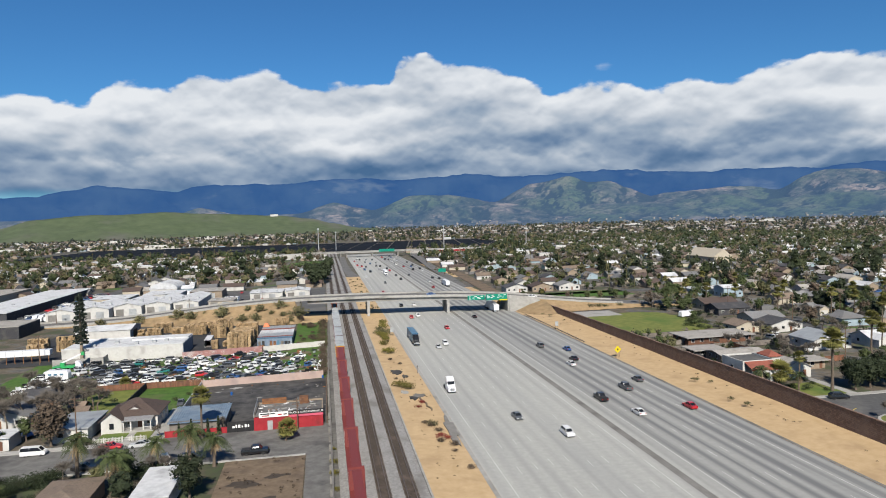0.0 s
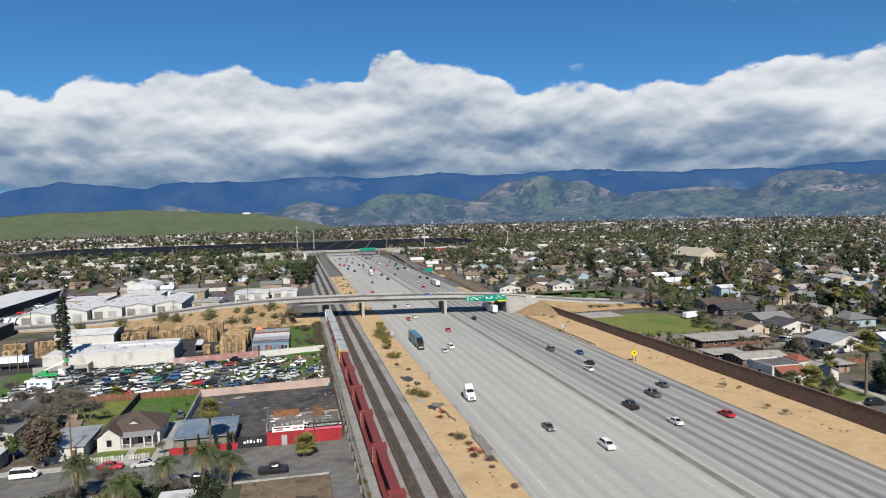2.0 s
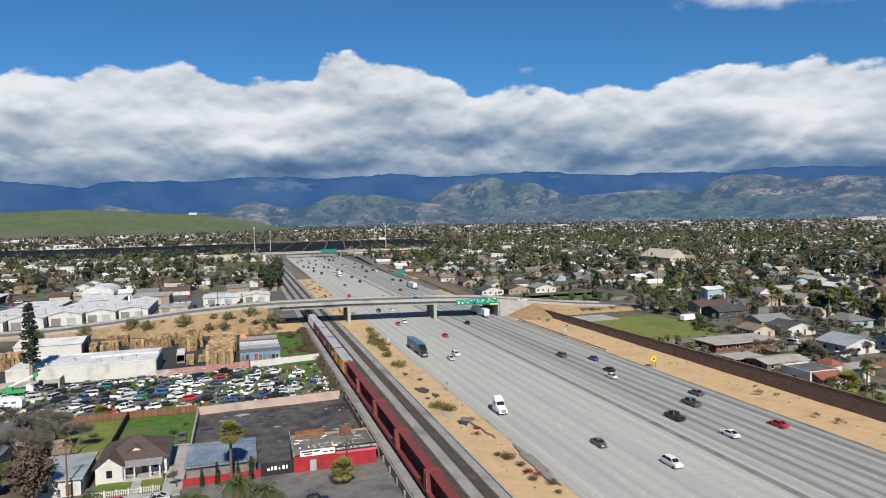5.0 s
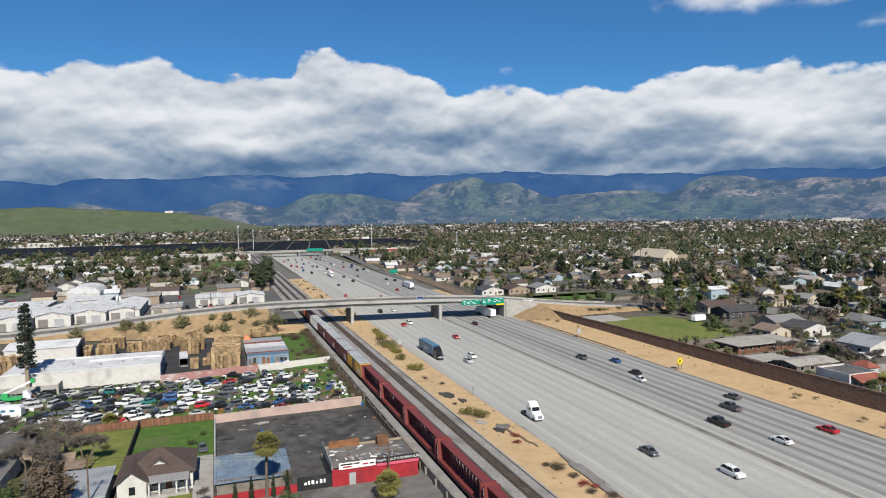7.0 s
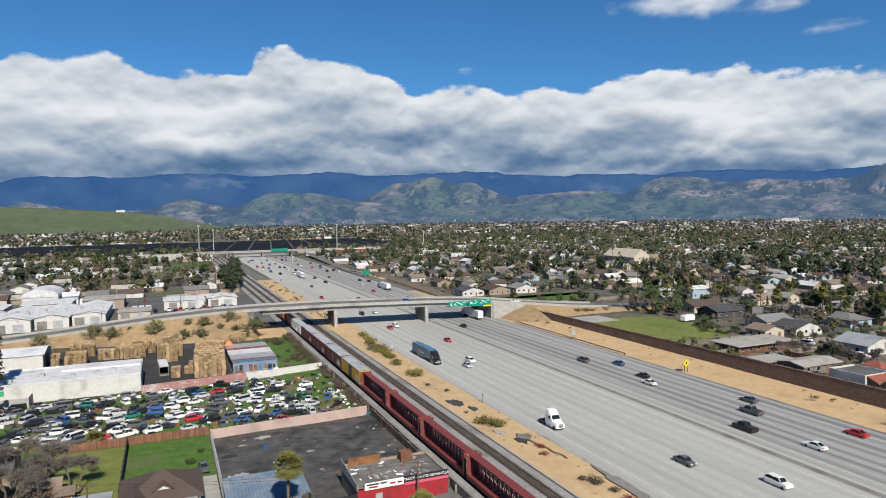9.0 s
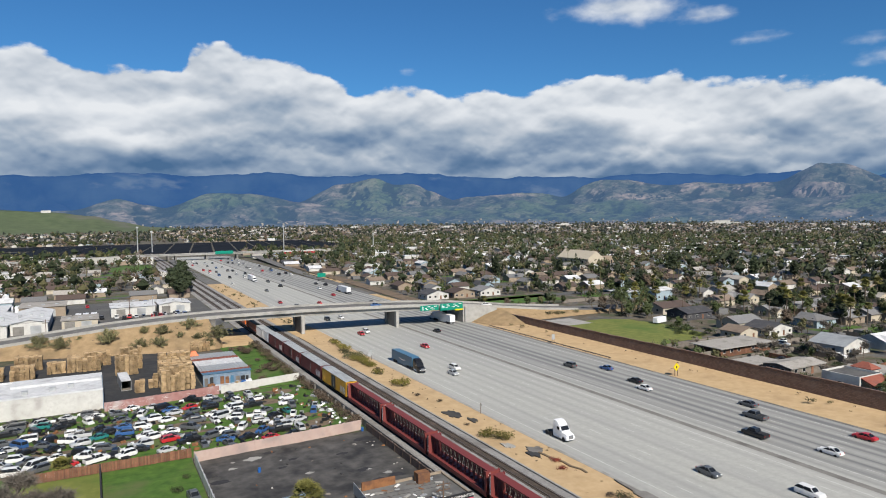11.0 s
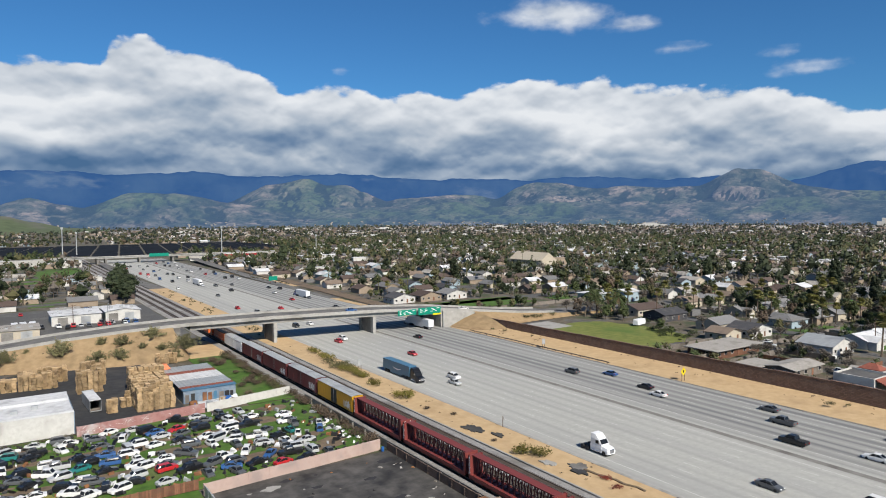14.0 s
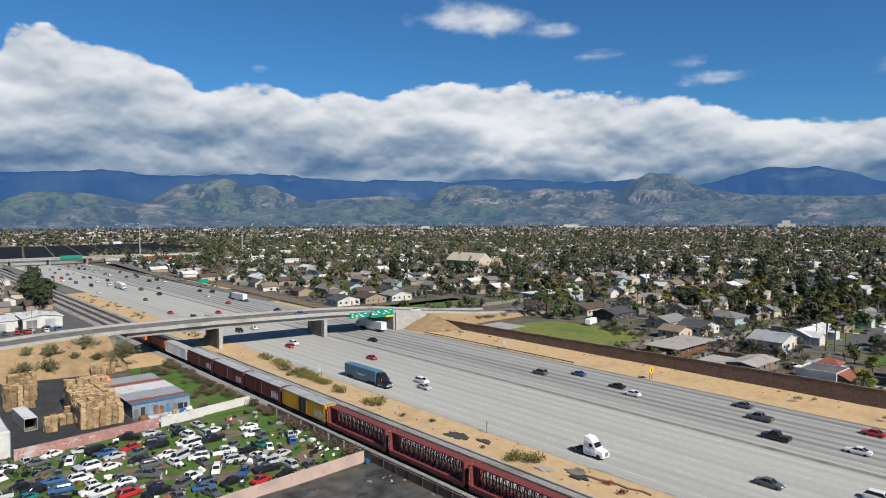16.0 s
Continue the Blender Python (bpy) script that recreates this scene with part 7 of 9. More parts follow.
# wrecking-yard cars in loose rows
cr = random.Random(33)
spots = []
for row in range(14):
    y = 164.6 + row * 3.0
    x = -53 + cr.uniform(0, 3)
    while x < 38.0:
        thin = .62 if row in (4, 9) else .13
        skip = (x > 26 and y > 190 and cr.random() < .75) or (x > 31 and cr.random() < .45) or (row < 2 and x < 4 and cr.random() < .55) or cr.random() < thin
        if not skip:
            spots.append((x, y + cr.uniform(-.7, .7)))
        x += cr.uniform(4.3, 5.4) if cr.random() < .85 else cr.uniform(6, 8)
WRECK_PAINT = ["white"] * 12 + ["silver"] * 8 + ["black"] * 8 + ["grey"] * 8 + ["blue", "blue", "red", "teal"]
for x, y in spots:
    kind = cr.choice(["sedan"] * 9 + ["suv"] * 4 + ["pickup"] * 2 + ["van"])
    across = cr.random() < .72
    put_car(kind, cr.choice(WRECK_PAINT), x, y, (90 + cr.gauss(6, 15) if across else cr.gauss(0, 18)) + cr.choice((0, 180)), True, -.06 if cr.random() < .7 else -.3, group="wrecks in the yard").scale = (.84, .84, .88)
for i_, (y0, y1) in enumerate(((176.0, 178.2), (191.0, 193.2))):
    ring = [(-54 + 6.2 * k, y0 + jr.uniform(-.5, .5) + .02 * k) for k in range(15)] + [(32.8 - 6.2 * k, y1 + jr.uniform(-.5, .7)) for k in range(15)]
    solid("dirt_track", M().hull([(a, b, -.1) for a, b in ring], [(a, b, -.02 + i_ * .003) for a, b in ring]), "bare_soil", "worn dirt track between the rows of wrecks", "track", "structure")
for i in range(30):
    x, y, s = cr.uniform(36.2, 40.2), cr.uniform(164, 205), cr.uniform(.3, .8)
    solid("scrap_part", M().hull([(-s, -s * .5, 0), (s, -s * .5, 0), (s, s * .5, 0), (-s, s * .5, 0)], [(-s * .6, -s * .3, s * .7), (s * .8, -s * .4, s * .5), (s * .6, s * .3, s * .8), (-s * .7, s * .4, s * .4)]),
          cr.choice(["paint_black", "sheet_metal", "rust", "trailer_white", "rubber"]), "loose car part lying by the railway wall", "scrap", group="scrap parts", at=pose(x, y, -.06, 0, 0, cr.uniform(0, 180)))
sc = random.Random(14)
for i in range(34):
    x, y, s = sc.uniform(5, 39.5), sc.uniform(126, 157), sc.uniform(.15, .5)
    if i % 3 == 0:
        x = sc.uniform(37.5, 40)
    solid("lot_debris", M().hull([(-s, -s * .5, 0), (s, -s * .5, 0), (s, s * .5, 0), (-s, s * .5, 0)], [(-s * .6, -s * .3, s * .5), (s * .8, -s * .4, s * .3), (s * .6, s * .3, s * .5), (-s * .7, s * .4, s * .3)]),
          sc.choice(["wood_grey", "concrete", "rust", "rubber", "concrete_dark"]), "small heap of debris on the salvage lot", "debris", group="lot debris", at=pose(x, y, .005, 0, 0, sc.uniform(0, 180)))
for i in range(22):
    x, y, w = sc.uniform(6, 38), sc.uniform(124, 156), sc.uniform(.4, 2.2)
    ring = [(x + w * math.cos(k * math.tau / 14) * sc.uniform(.5, 1.2), y + w * .6 * math.sin(k * math.tau / 14) * sc.uniform(.5, 1.2)) for k in range(14)]
    solid("oil_stain", M().hull([(a, b, 0) for a, b in ring], [(a, b, .0095 + i * .0004) for a, b in ring]), "tarp_black" if i % 3 else "concrete", "dark oil stain on the salvage lot" if i % 3 else "pale dusty patch on the salvage lot", "stain", "structure")
for x, y in ((39.4, 158.9), (13.5, 146)):
    brl = thing("barrel", "blue plastic barrel on the salvage lot", "barrel", at=pose(x, y, 0))
    part("drum", M().tube([(0, 0, 0), (0, 0, .3), (0, 0, .6), (0, 0, .9)], [.28, .31, .31, .28], 12), "blue_plastic", brl)

clutter = {k: M() for k in ("paint_black", "sheet_metal", "rust", "trailer_white", "rubber")}
for _ in range(800):
    x, y, s = cr.uniform(-54, 37), cr.uniform(163.4, 206), cr.uniform(.18, .7)
    a_ = cr.uniform(0, math.tau)
    c_, d_ = math.cos(a_) * s, math.sin(a_) * s
    k = cr.uniform(.2, .6)
    lo = [(x - c_ + d_ * k, y - d_ - c_ * k, -.07), (x + c_ + d_ * k, y + d_ - c_ * k, -.07), (x + c_ - d_ * k, y + d_ + c_ * k, -.07), (x - c_ - d_ * k, y - d_ + c_ * k, -.07)]
    clutter[cr.choice(["paint_black", "paint_black", "paint_black", "rubber", "rubber", "rubber", "sheet_metal", "rust", "trailer_white"])].hull(lo, [(p[0] + cr.uniform(-.2, .2) * s, p[1] + cr.uniform(-.2, .2) * s, s * cr.uniform(.2, 1.3)) for p in lo])
for k, m_ in clutter.items():
    solid("yard_clutter", m_, k, "loose car parts strewn between the wrecks", "scrap", "stuff")

# parked cars on the street
for kind, col, x, y, tn in (("van", "white", -22.8, 105.6, 90), ("sedan", "silver", -0.9, 105.4, 270), ("sedan", "red", -7.2, 105.8, 90), ("pickup", "black", 25.2, 94.2, 90), ("suv", "white", 7.2, 92.9, 20), ("suv", "black", 12.3, 93.4, 90),
                            ("sedan", "black", -8.6, 93.4, 90), ("sedan", "blue", -27.5, 94, 80), ("sedan", "grey", 0.9, 139.5, 5), ("sedan", "blue", -30.5, 121, 40)):
    put_car(kind, col, x, y, tn, z=-.01, label=f"{col} {'sport utility car' if kind == 'suv' else kind} parked beside the houses", group="parked cars")
# buildings beyond the embankment
for nm, lab, rect, hh, rise, wall, roof, kd, al in (
        ("warehouse", "off-white workshop unit with white low gable roof", (-104, 326, -89.3, 366), 4.8, 1.6, "stucco_white", "roof_white", "gable", "y"),
        ("warehouse", "off-white workshop unit with white low gable roof", (-88.7, 331, -74.3, 372), 5.0, 1.7, "stucco_white", "roof_white", "gable", "y"),
        ("warehouse", "off-white workshop unit with white low gable roof", (-73.7, 337, -59.3, 378), 5.2, 1.8, "stucco_white", "roof_white", "gable", "y"),
        ("warehouse", "off-white workshop unit with white low gable roof", (-58.7, 342, -45.3, 384), 5.0, 1.6, "stucco_white", "roof_white", "gable", "y"),
        ("warehouse", "off-white workshop unit with white low gable roof", (-44.7, 347, -31, 392), 4.8, 1.5, "stucco_white", "roof_white", "gable", "y"),
        ("warehouse", "white flat-roofed warehouse behind the workshops", (-100, 382, -78, 404), 5.0, 0, "stucco_cream", "roof_white", "flat", "x"),
        ("warehouse", "white flat-roofed warehouse behind the workshops", (-72, 392, -50, 414), 5.4, 0, "stucco_white", "roof_white", "flat", "x"),
        ("warehouse", "tan warehouse with ash-grey flat roof", (-46, 402, -26, 424), 5.0, 0, "stucco_tan", "roof_ash", "flat", "x"),
        ("warehouse", "pale flat-roofed workshop building", (-26, 350, -12, 366), 4.2, 0, "stucco_cream", "roof_ash", "flat", "x"),
        ("warehouse", "white workshop with flat roof", (-6, 382, 14, 402), 4.5, 0, "stucco_white", "roof_white", "flat", "x"),
        ("warehouse", "white workshop with low gable roof", (16, 384, 31, 400), 4.5, 1.2, "stucco_white", "roof_white", "gable", "y"),
        ("warehouse", "small white office with flat roof", (-4, 410, 8, 420), 3.6, 0, "stucco_white", "roof_ash", "flat", "x"),
        ("warehouse", "low white store with flat roof", (14, 408, 27, 416), 3.4, 0, "stucco_cream", "roof_white", "flat", "x"),
        ("warehouse", "long dark-walled warehouse with pale flat roof", (-152, 332, -125, 462), 5.0, 0, "shingle_dark", "roof_white", "flat", "x"),
        ("warehouse", "long warehouse with ash-grey flat roof", (-215, 330, -168, 470), 6.0, 0, "stucco_cream", "roof_ash", "flat", "x")):
    simple_house(nm, lab, rect, hh, rise, wall, roof, kd, al)
bh = thing("arched_hall", "white hall with a rounded sheet roof", "warehouse")
part("wall", M().box(-80, 440, -.2, -62, 468, 4.2), "stucco_white", bh)
am = M()
arch_ = [(-71 - 9.3 * math.cos(k * math.pi / 12), 4.2 + 4.4 * math.sin(k * math.pi / 12)) for k in range(13)]
am.hull([(x, 439.7, z) for x, z in arch_], [(x, 468.3, z) for x, z in arch_])
part("roof", am, "roof_white", bh)
for i in range(70):
    x, y = (cr.uniform(-122, -107), cr.uniform(334, 455)) if i % 2 else (cr.uniform(-28, 30), cr.choice((326, 372, 376, 430)) + cr.uniform(-1.5, 1.5))
    put_car(cr.choice(["sedan", "suv", "van", "pickup"]), cr.choice(["white", "white", "silver", "black", "grey", "grey", "red", "blue"]), x, y, cr.choice((90, 270) if i % 2 else (0, 180)) + cr.uniform(-6, 6), z=-.05, label="car parked by the warehouses", group="parked cars", wheels=False)
for x, y, k in ((-111, 332, 3), (-104, 376, 2), (-58, 426, 4), (-20, 376, 3)):
    for j in range(k):
        bx = thing("box_truck", "white box truck body parked by the workshops", "truck", at=pose(x + j * 3.2, y, -.05, 0, 0, cr.uniform(-4, 4)))
        part("cargo_box", M().box(-1.2, -1.5, .8, 1.2, 4.8, 3.4), "trailer_white", bx)
        part("cab", loft(M(), [(-3.8, 1.0, .9, .5, 1.4), (-3.4, 1.1, .95, .5, 1.9), (-2.6, 1.1, .95, .5, 2.5), (-1.6, 1.1, 1.0, .5, 2.55)]), "trailer_white", bx)
        part("chassis", M().box(-.9, -3.4, .05, .9, 4.6, .78), "rubber", bx)


def utility_pole(x, y, hgt, turn=0):
    t = thing("utility_pole", "brown wooden utility pole with cross arm", "utility pole", at=pose(x, y, 0, 0, 0, turn))
    part("shaft", M().tube([(0, 0, -.3), (0, 0, hgt)], [.17, .11], 8), "pole_wood", t)
    for dz in (.6, 1.5):
        part("cross_arm", M().box(-1.2, -.06, hgt - dz, 1.2, .06, hgt - dz + .12), "pole_wood", t)
    for s in (-1, 0, 1):
        part("insulator", M().tube([(s, 0, hgt - .48), (s, 0, hgt - .3)], [.05, .05], 6), "sheet_metal", t)


for x, y, hh in ((-16, 111.2, 11), (33.6, 108.9, 7.5), (-62, 210, 11), (-30, 316, 10), (2, 376, 10), (-95, 316, 10)):
    utility_pole(x, y, hh)

wr = thing("overhead_wires", "thin dark wires strung between utility poles", "wires", kind="stuff")
for (xa, ya, za), (xb, yb, zb) in (((-16, 111.2, 10.5), (33.6, 108.9, 7.1)), ((-62, 111.8, 10.8), (-16, 111.2, 10.5)), ((-95, 316, 9.5), (-30, 316, 9.5)), ((-30, 316, 9.5), (2, 376, 9.5))):
    for k in (-1, 1):
        sag = [(xa + (xb - xa) * j / 10, ya + (yb - ya) * j / 10 + k * .6, za + (zb - za) * j / 10 - 1.1 * (1 - (j / 5 - 1) ** 2)) for j in range(11)]
        part("wire", M().tube(sag, [.018] * 11, 4), "rubber", wr)

# plants of the west side
T_PALM = palm(1, 10.3, "tall fan palm with shaggy yellow-green crown")
T_PALM_LOW = palm(2, 2.6, "short fan palm with full yellow-green crown")
T_FEATHER = palm(3, 5.2, "feather palm with drooping green fronds", 30, True)
T_DENSE = broad_tree(55, 9.0, "leaf_dark", 1900, label="dense round dark green tree", low=0.12)
T_DENSE_BROWN = broad_tree(56, 10.5, "leaf_brown", 2200, label="dense brown-leaved winter tree with round crown", low=0.2)
T_BARE = [bare_tree(40 + i, 8.5, "bare grey winter tree with fine twigs") for i in range(2)]
T_DARK = [broad_tree(50 + i, 9.5, "leaf_dark", 560, label="dense dark green leafy tree") for i in range(2)]
T_GREEN = [broad_tree(60 + i, 8.0, "leaf_green", 520, label="leafy green garden tree with rounded crown") for i in range(2)]
T_OLIVE = [broad_tree(70 + i, 7.0, "leaf_olive", 480, label="olive-green leafy tree with loose crown") for i in range(2)]
T_BROWN = [broad_tree(80, 9.0, "leaf_brown", 620, label="brown-leaved winter tree with dense crown")]
T_CYP = cypress(90, 6.0)
T_PINE = broad_tree(95, 17.0, "leaf_dark", 900, label="tall dark upright conifer", wide=.52, low=.1, lobes=16)
B_OLIVE = bush(100, 1.6, "leaf_olive", "rounded olive-green shrub on sandy ground")
B_YEL = bush(101, 1.4, "leaf_yellow", "yellow-green shrub on sandy soil")
B_RED = bush(102, 1.3, "leaf_red", "dark red low shrub on sandy soil")
B_DRY = bush(103, 1.4, "leaf_brown", "dry brown brush on sandy soil")
B_BRUSH = [brush_shrub(110, 4.6, "leaf_brush", "large olive-green shrub on the sandy embankment"), brush_shrub(111, 4.2, "leaf_brush", "large airy olive-brown shrub on the sandy embankment")]
B_HEDGE = bush(105, 1.7, "leaf_dark", "dark green garden hedge shrub", 420)
B_GREEN = bush(104, 1.6, "leaf_green", "green garden shrub by the houses")
TEMPLATES = [B_HEDGE, *B_BRUSH, T_PINE, T_DENSE, T_DENSE_BROWN, T_PALM, T_PALM_LOW, T_FEATHER, *T_BARE, *T_DARK, *T_GREEN, *T_OLIVE, *T_BROWN, T_CYP, B_OLIVE, B_YEL, B_RED, B_DRY, B_GREEN]
pl = random.Random(77)
scatter(T_PALM, [(11.8, 108.6)], pl, 1, 1)
scatter(T_PALM_LOW, [(31.2, 101.5)], pl, 1, 1)
scatter(T_PALM_LOW, [(-19.5, 163)], pl, .8, .8)
scatter(T_FEATHER, [(-8.7, 89.8), (6.7, 89.5), (12.8, 89), (17.5, 89.4), (1.0, 79.5)], pl, 1.15, 1.4)
scatter(T_CYP, [(6.6, 109.5), (9.3, 109.6), (13.0, 109.7), (15.4, 109.5)], pl, .62, .75)
scatter(T_DENSE_BROWN, [(-21.5, 111.5)], pl, 1.05, 1.05)
scatter(T_BARE[0], [(-28, 141), (-33, 147), (-22, 141), (-36, 124), (-29, 132), (-40, 150), (-3, 89), (-31, 137), (-35, 131), (-26, 146), (-20, 138)], pl, .95, 1.3)
scatter(T_BARE[0], [(2.0, 110.9), (16.2, 112)], pl, .45, .55)
scatter(T_BARE[1], [(-31, 153), (-25.5, 136), (-39, 160), (-50, 152), (-48, 165), (-26, 148), (-36, 138), (-44, 140)], pl, .85, 1.2)
scatter(T_DENSE, [(15.6, 73.5)], pl, .92, .92)
scatter(T_DARK[0], [(-23, 84), (4.2, 72.5), (1.5, 84.6)], pl, .6, .75)
scatter(T_DARK[1], [(33, 446), (36, 456), (40, 470), (31, 468), (37, 486), (43, 500), (38, 520), (44, 540)], pl, 1.3, 1.9)
scatter(B_HEDGE, [(-12.5 - k * .9, 89.3 - k * .75) for k in range(14)], pl, 1.1, 1.6)
scatter(B_HEDGE, [(-12, 83), (-13.5, 79), (-12.5, 75), (2.5, 86.5), (3.8, 79)], pl, .9, 1.4)
scatter(B_HEDGE, [(pl.uniform(-1, 11), pl.uniform(83, 89)) for _ in range(12)] + [(pl.uniform(-34, -14), pl.uniform(84, 90)) for _ in range(12)], pl, 1.1, 1.8)
scatter(T_BARE[1], [(6.5, 87), (9.5, 85.5), (-10, 86)], pl, .55, .75)
scatter(T_GREEN[0], [(-27, 84), (-33, 88), (-18, 76), (-29, 117), (-33, 112), (-38, 118)], pl, .6, .85)
scatter(T_OLIVE[0], [(-22, 120), (-30, 126), (-42, 128), (-2.5, 82)], pl, .55, .8)
scatter(B_GREEN, [(0.8, 150), (-1.5, 144), (-19, 148)], pl, .6, .9)
scatter(B_DRY, [(39.6, y + pl.uniform(-2, 2)) for y in range(163, 274, 4)], pl, 1.0, 1.9)
scatter(B_OLIVE, [(38.8, y + pl.uniform(-2, 2)) for y in range(216, 274, 7)], pl, 1.0, 1.6)
scatter(B_DRY, [(pl.uniform(30, 38), pl.uniform(216, 268)) for _ in range(16)], pl, .9, 1.7)
scatter(B_YEL, [(41.9, 84), (41.9, 78), (42.0, 70), (41.8, 92)], pl, .7, 1.0)
weeds("lot_weeds", "leaf_brown", [(pl.uniform(20, 35.5), pl.uniform(60, 90), 0, pl.uniform(.3, .8)) for _ in range(80)], "dry brown weeds on the vacant lot", pl)
weeds("yard_weeds", "leaf_olive", [(pl.uniform(-54, 39), pl.uniform(163, 206), -.06, pl.uniform(.3, .9)) for _ in range(170)], "green and dry weeds between the wrecks", pl)
TUFTS_ = [(-9.5 + k * .8, 206.9 + .05 * k, 0, pl.uniform(.6, 1.2)) for k in range(-48, 0)]
weeds("wall_weeds", "leaf_brown", TUFTS_, "dry weeds along the warehouse wall", pl)
TUFTS = []
# embankment brush: separate shrubs on the slope
for x, y, z, size in ((-31.5, 292.8, 3.0, 1.3), (-24.6, 290.1, 2.9, 1.15), (-9.0, 287.1, 3.5, 1.3), (.9, 281.4, 1.8, .95), (9.4, 286, 5.3, 1.0), (7.3, 279.9, 1.8, .95), (18.9, 286.3, 6.8, 1.15), (27.5, 279, 3.3, 1.45),
                      (-49.9, 295, 1.2, 1.1), (20.8, 280, 3.2, .7), (-18.5, 292.3, 4.8, .4), (2.9, 288.4, 5.8, .6), (14.9, 282.5, 4.2, .5), (-68, 297, .4, .9), (24, 276.5, .8, .8)):
    scatter(pl.choice(B_BRUSH), [(x, y)], pl, size * .95, size * 1.05, z - .1)
for _ in range(20):
    x = pl.uniform(-70, 24)
    y = near_y(x) - pl.uniform(1.5, 13)
    z = max(0, deck_z(x) - .12 - (near_y(x) - y) / 1.75)
    TUFTS.append((x, y, z, pl.uniform(.4, .9)))
# shrubs of the sandy verges
scatter(B_YEL, [(62.0, 140.5), (63.8, 138.2), (62.4, 192.5), (63.2, 189.5), (65.0, 224), (64.4, 220), (64.8, 216), (63.6, 228), (66.4, 251), (66.0, 246), (63.0, 206), (66.8, 258), (67.2, 262)], pl, 1.5, 2.2, .05)
scatter(B_DRY, [(64.6, 101.8), (65.9, 97.8), (63.8, 104.5), (64.8, 212), (63.5, 232), (61.5, 150), (65.0, 170), (62.5, 178), (67.5, 88), (67.0, 84), (68.4, 74), (65.2, 91)], pl, .5, 1.0, .1)
TUFTS += [(pl.uniform(60.8, 69), pl.uniform(60, 275), .1, pl.uniform(.25, .6)) for _ in range(90)]
scatter(B_RED, [(65.8, 94.0), (66.8, 92.6), (64.0, 118), (65.3, 122)], pl, .6, 1.2, .1)
scatter(B_OLIVE, [(66.2, 234), (64.0, 240), (65.4, 102.8), (63.2, 232.5), (64.8, 218), (65.8, 229)], pl, 1.0, 1.8, .05)
TUFTS += [(pl.uniform(141, 151), pl.uniform(30, 265), .78, pl.uniform(.25, .75)) for _ in range(60)]
weeds("dry_weeds", "leaf_brown", TUFTS, "small dry brown weeds dotted over the sandy verges", pl)
scatter(B_OLIVE, [(144.5, 121), (147.5, 118), (143.5, 96), (142.8, 101), (148.2, 235), (146.8, 250), (148.0, 262), (145.2, 256), (149.5, 268)], pl, .45, .8, .8)
weeds("far_verge_shrubs", "leaf_olive", [(pl.uniform(60, 69), pl.uniform(300, 500), .1, pl.uniform(1.2, 2.2)) for _ in range(45)] + [(pl.uniform(141.5, 149), pl.uniform(485, 630), 0, pl.uniform(1.2, 2.2)) for _ in range(24)], "olive shrubs on the sandy verges beyond the overpass", pl)

# ---- east side: named houses and yards ----
fr = random.Random(6)
ring = [(179 + 27 * math.copysign(abs(math.cos(k * math.tau / 36)) ** .6, math.cos(k * math.tau / 36)) * fr.uniform(.9, 1.06), 224 + 29 * math.copysign(abs(math.sin(k * math.tau / 36)) ** .6, math.sin(k * math.tau / 36)) * fr.uniform(.9, 1.06)) for k in range(36)]
ring = [(max(154.0, a), b) for a, b in ring]
solid("field", M().hull([(a, b, -.2) for a, b in ring], [(a, b, -.03) for a, b in ring]), "lawn_dry", "green weedy vacant field behind the block wall", "field", "structure")
slab("field_pad", (160, 246, 182, 262), -0.01, "concrete", "old pale concrete pad in the field", "pavement")
slab("verge_field", (154.5, 252.1, 159.5, 268), -0.02, "dirt", "sandy patch by the field", "verge")
slab("green_park", (168, 318, 225, 345), -0.03, "grass", "green lawn beyond the overpass road", "lawn")
slab("court_road", (155.2, 40, 240, 98.4), -0.01, "asphalt", "dark asphalt end of a residential street", "road")
slab("court_kerb", (155.2, 98.45, 200, 98.8), 0.12, "curb", "pale concrete kerb of the street end", "kerb", thick=0.3)
slab("court_pavement", (155.2, 98.85, 200, 100.4), 0.1, "concrete", "pale concrete pavement at the street end", "pavement")
slab("court_lawn", (156, 100.5, 161.2, 108), 0.04, "grass", "small front lawn of the tiled house", "lawn")
slab("court_lawn_2", (164.8, 100.5, 176.5, 113), 0.035, "lawn_dry", "patchy front lawn with shrubs", "lawn")
slab("court_drive", (161.3, 100.5, 164.7, 118), 0.05, "concrete", "pale concrete driveway of the tiled house", "driveway")
slab("court_path", (176.6, 100.5, 179.2, 124), 0.045, "concrete", "long concrete driveway to the house behind", "driveway")
ring = [(175 + 9.5 * math.copysign(abs(math.cos(k * math.tau / 24)) ** .7, math.cos(k * math.tau / 24)), 76.5 + 6.5 * math.copysign(abs(math.sin(k * math.tau / 24)) ** .7, math.sin(k * math.tau / 24))) for k in range(24)]
solid("kerb_island", M().hull([(a, b, -.1) for a, b in ring], [(a, b, .14) for a, b in ring]), "curb", "pale kerbed corner of the pavement", "kerb", "structure")
solid("island_lawn", M().hull([(174 + (a - 174) * .93, 76.5 + (b - 76.5) * .9, .1) for a, b in ring], [(174 + (a - 174) * .93, 76.5 + (b - 76.5) * .9, .16) for a, b in ring]), "lawn_dry", "grass strip inside the kerb", "lawn", "structure")
yl = M()
for k in range(14):
    p, q = [(173.5 + 12.5 * math.cos(v), 77 + 13.0 * math.sin(v)) for v in (2.0 + k * .07, 2.0 + (k + 1) * .07)]
    yl.beam((*p, 0.0), (*q, 0.0), .16, .012)
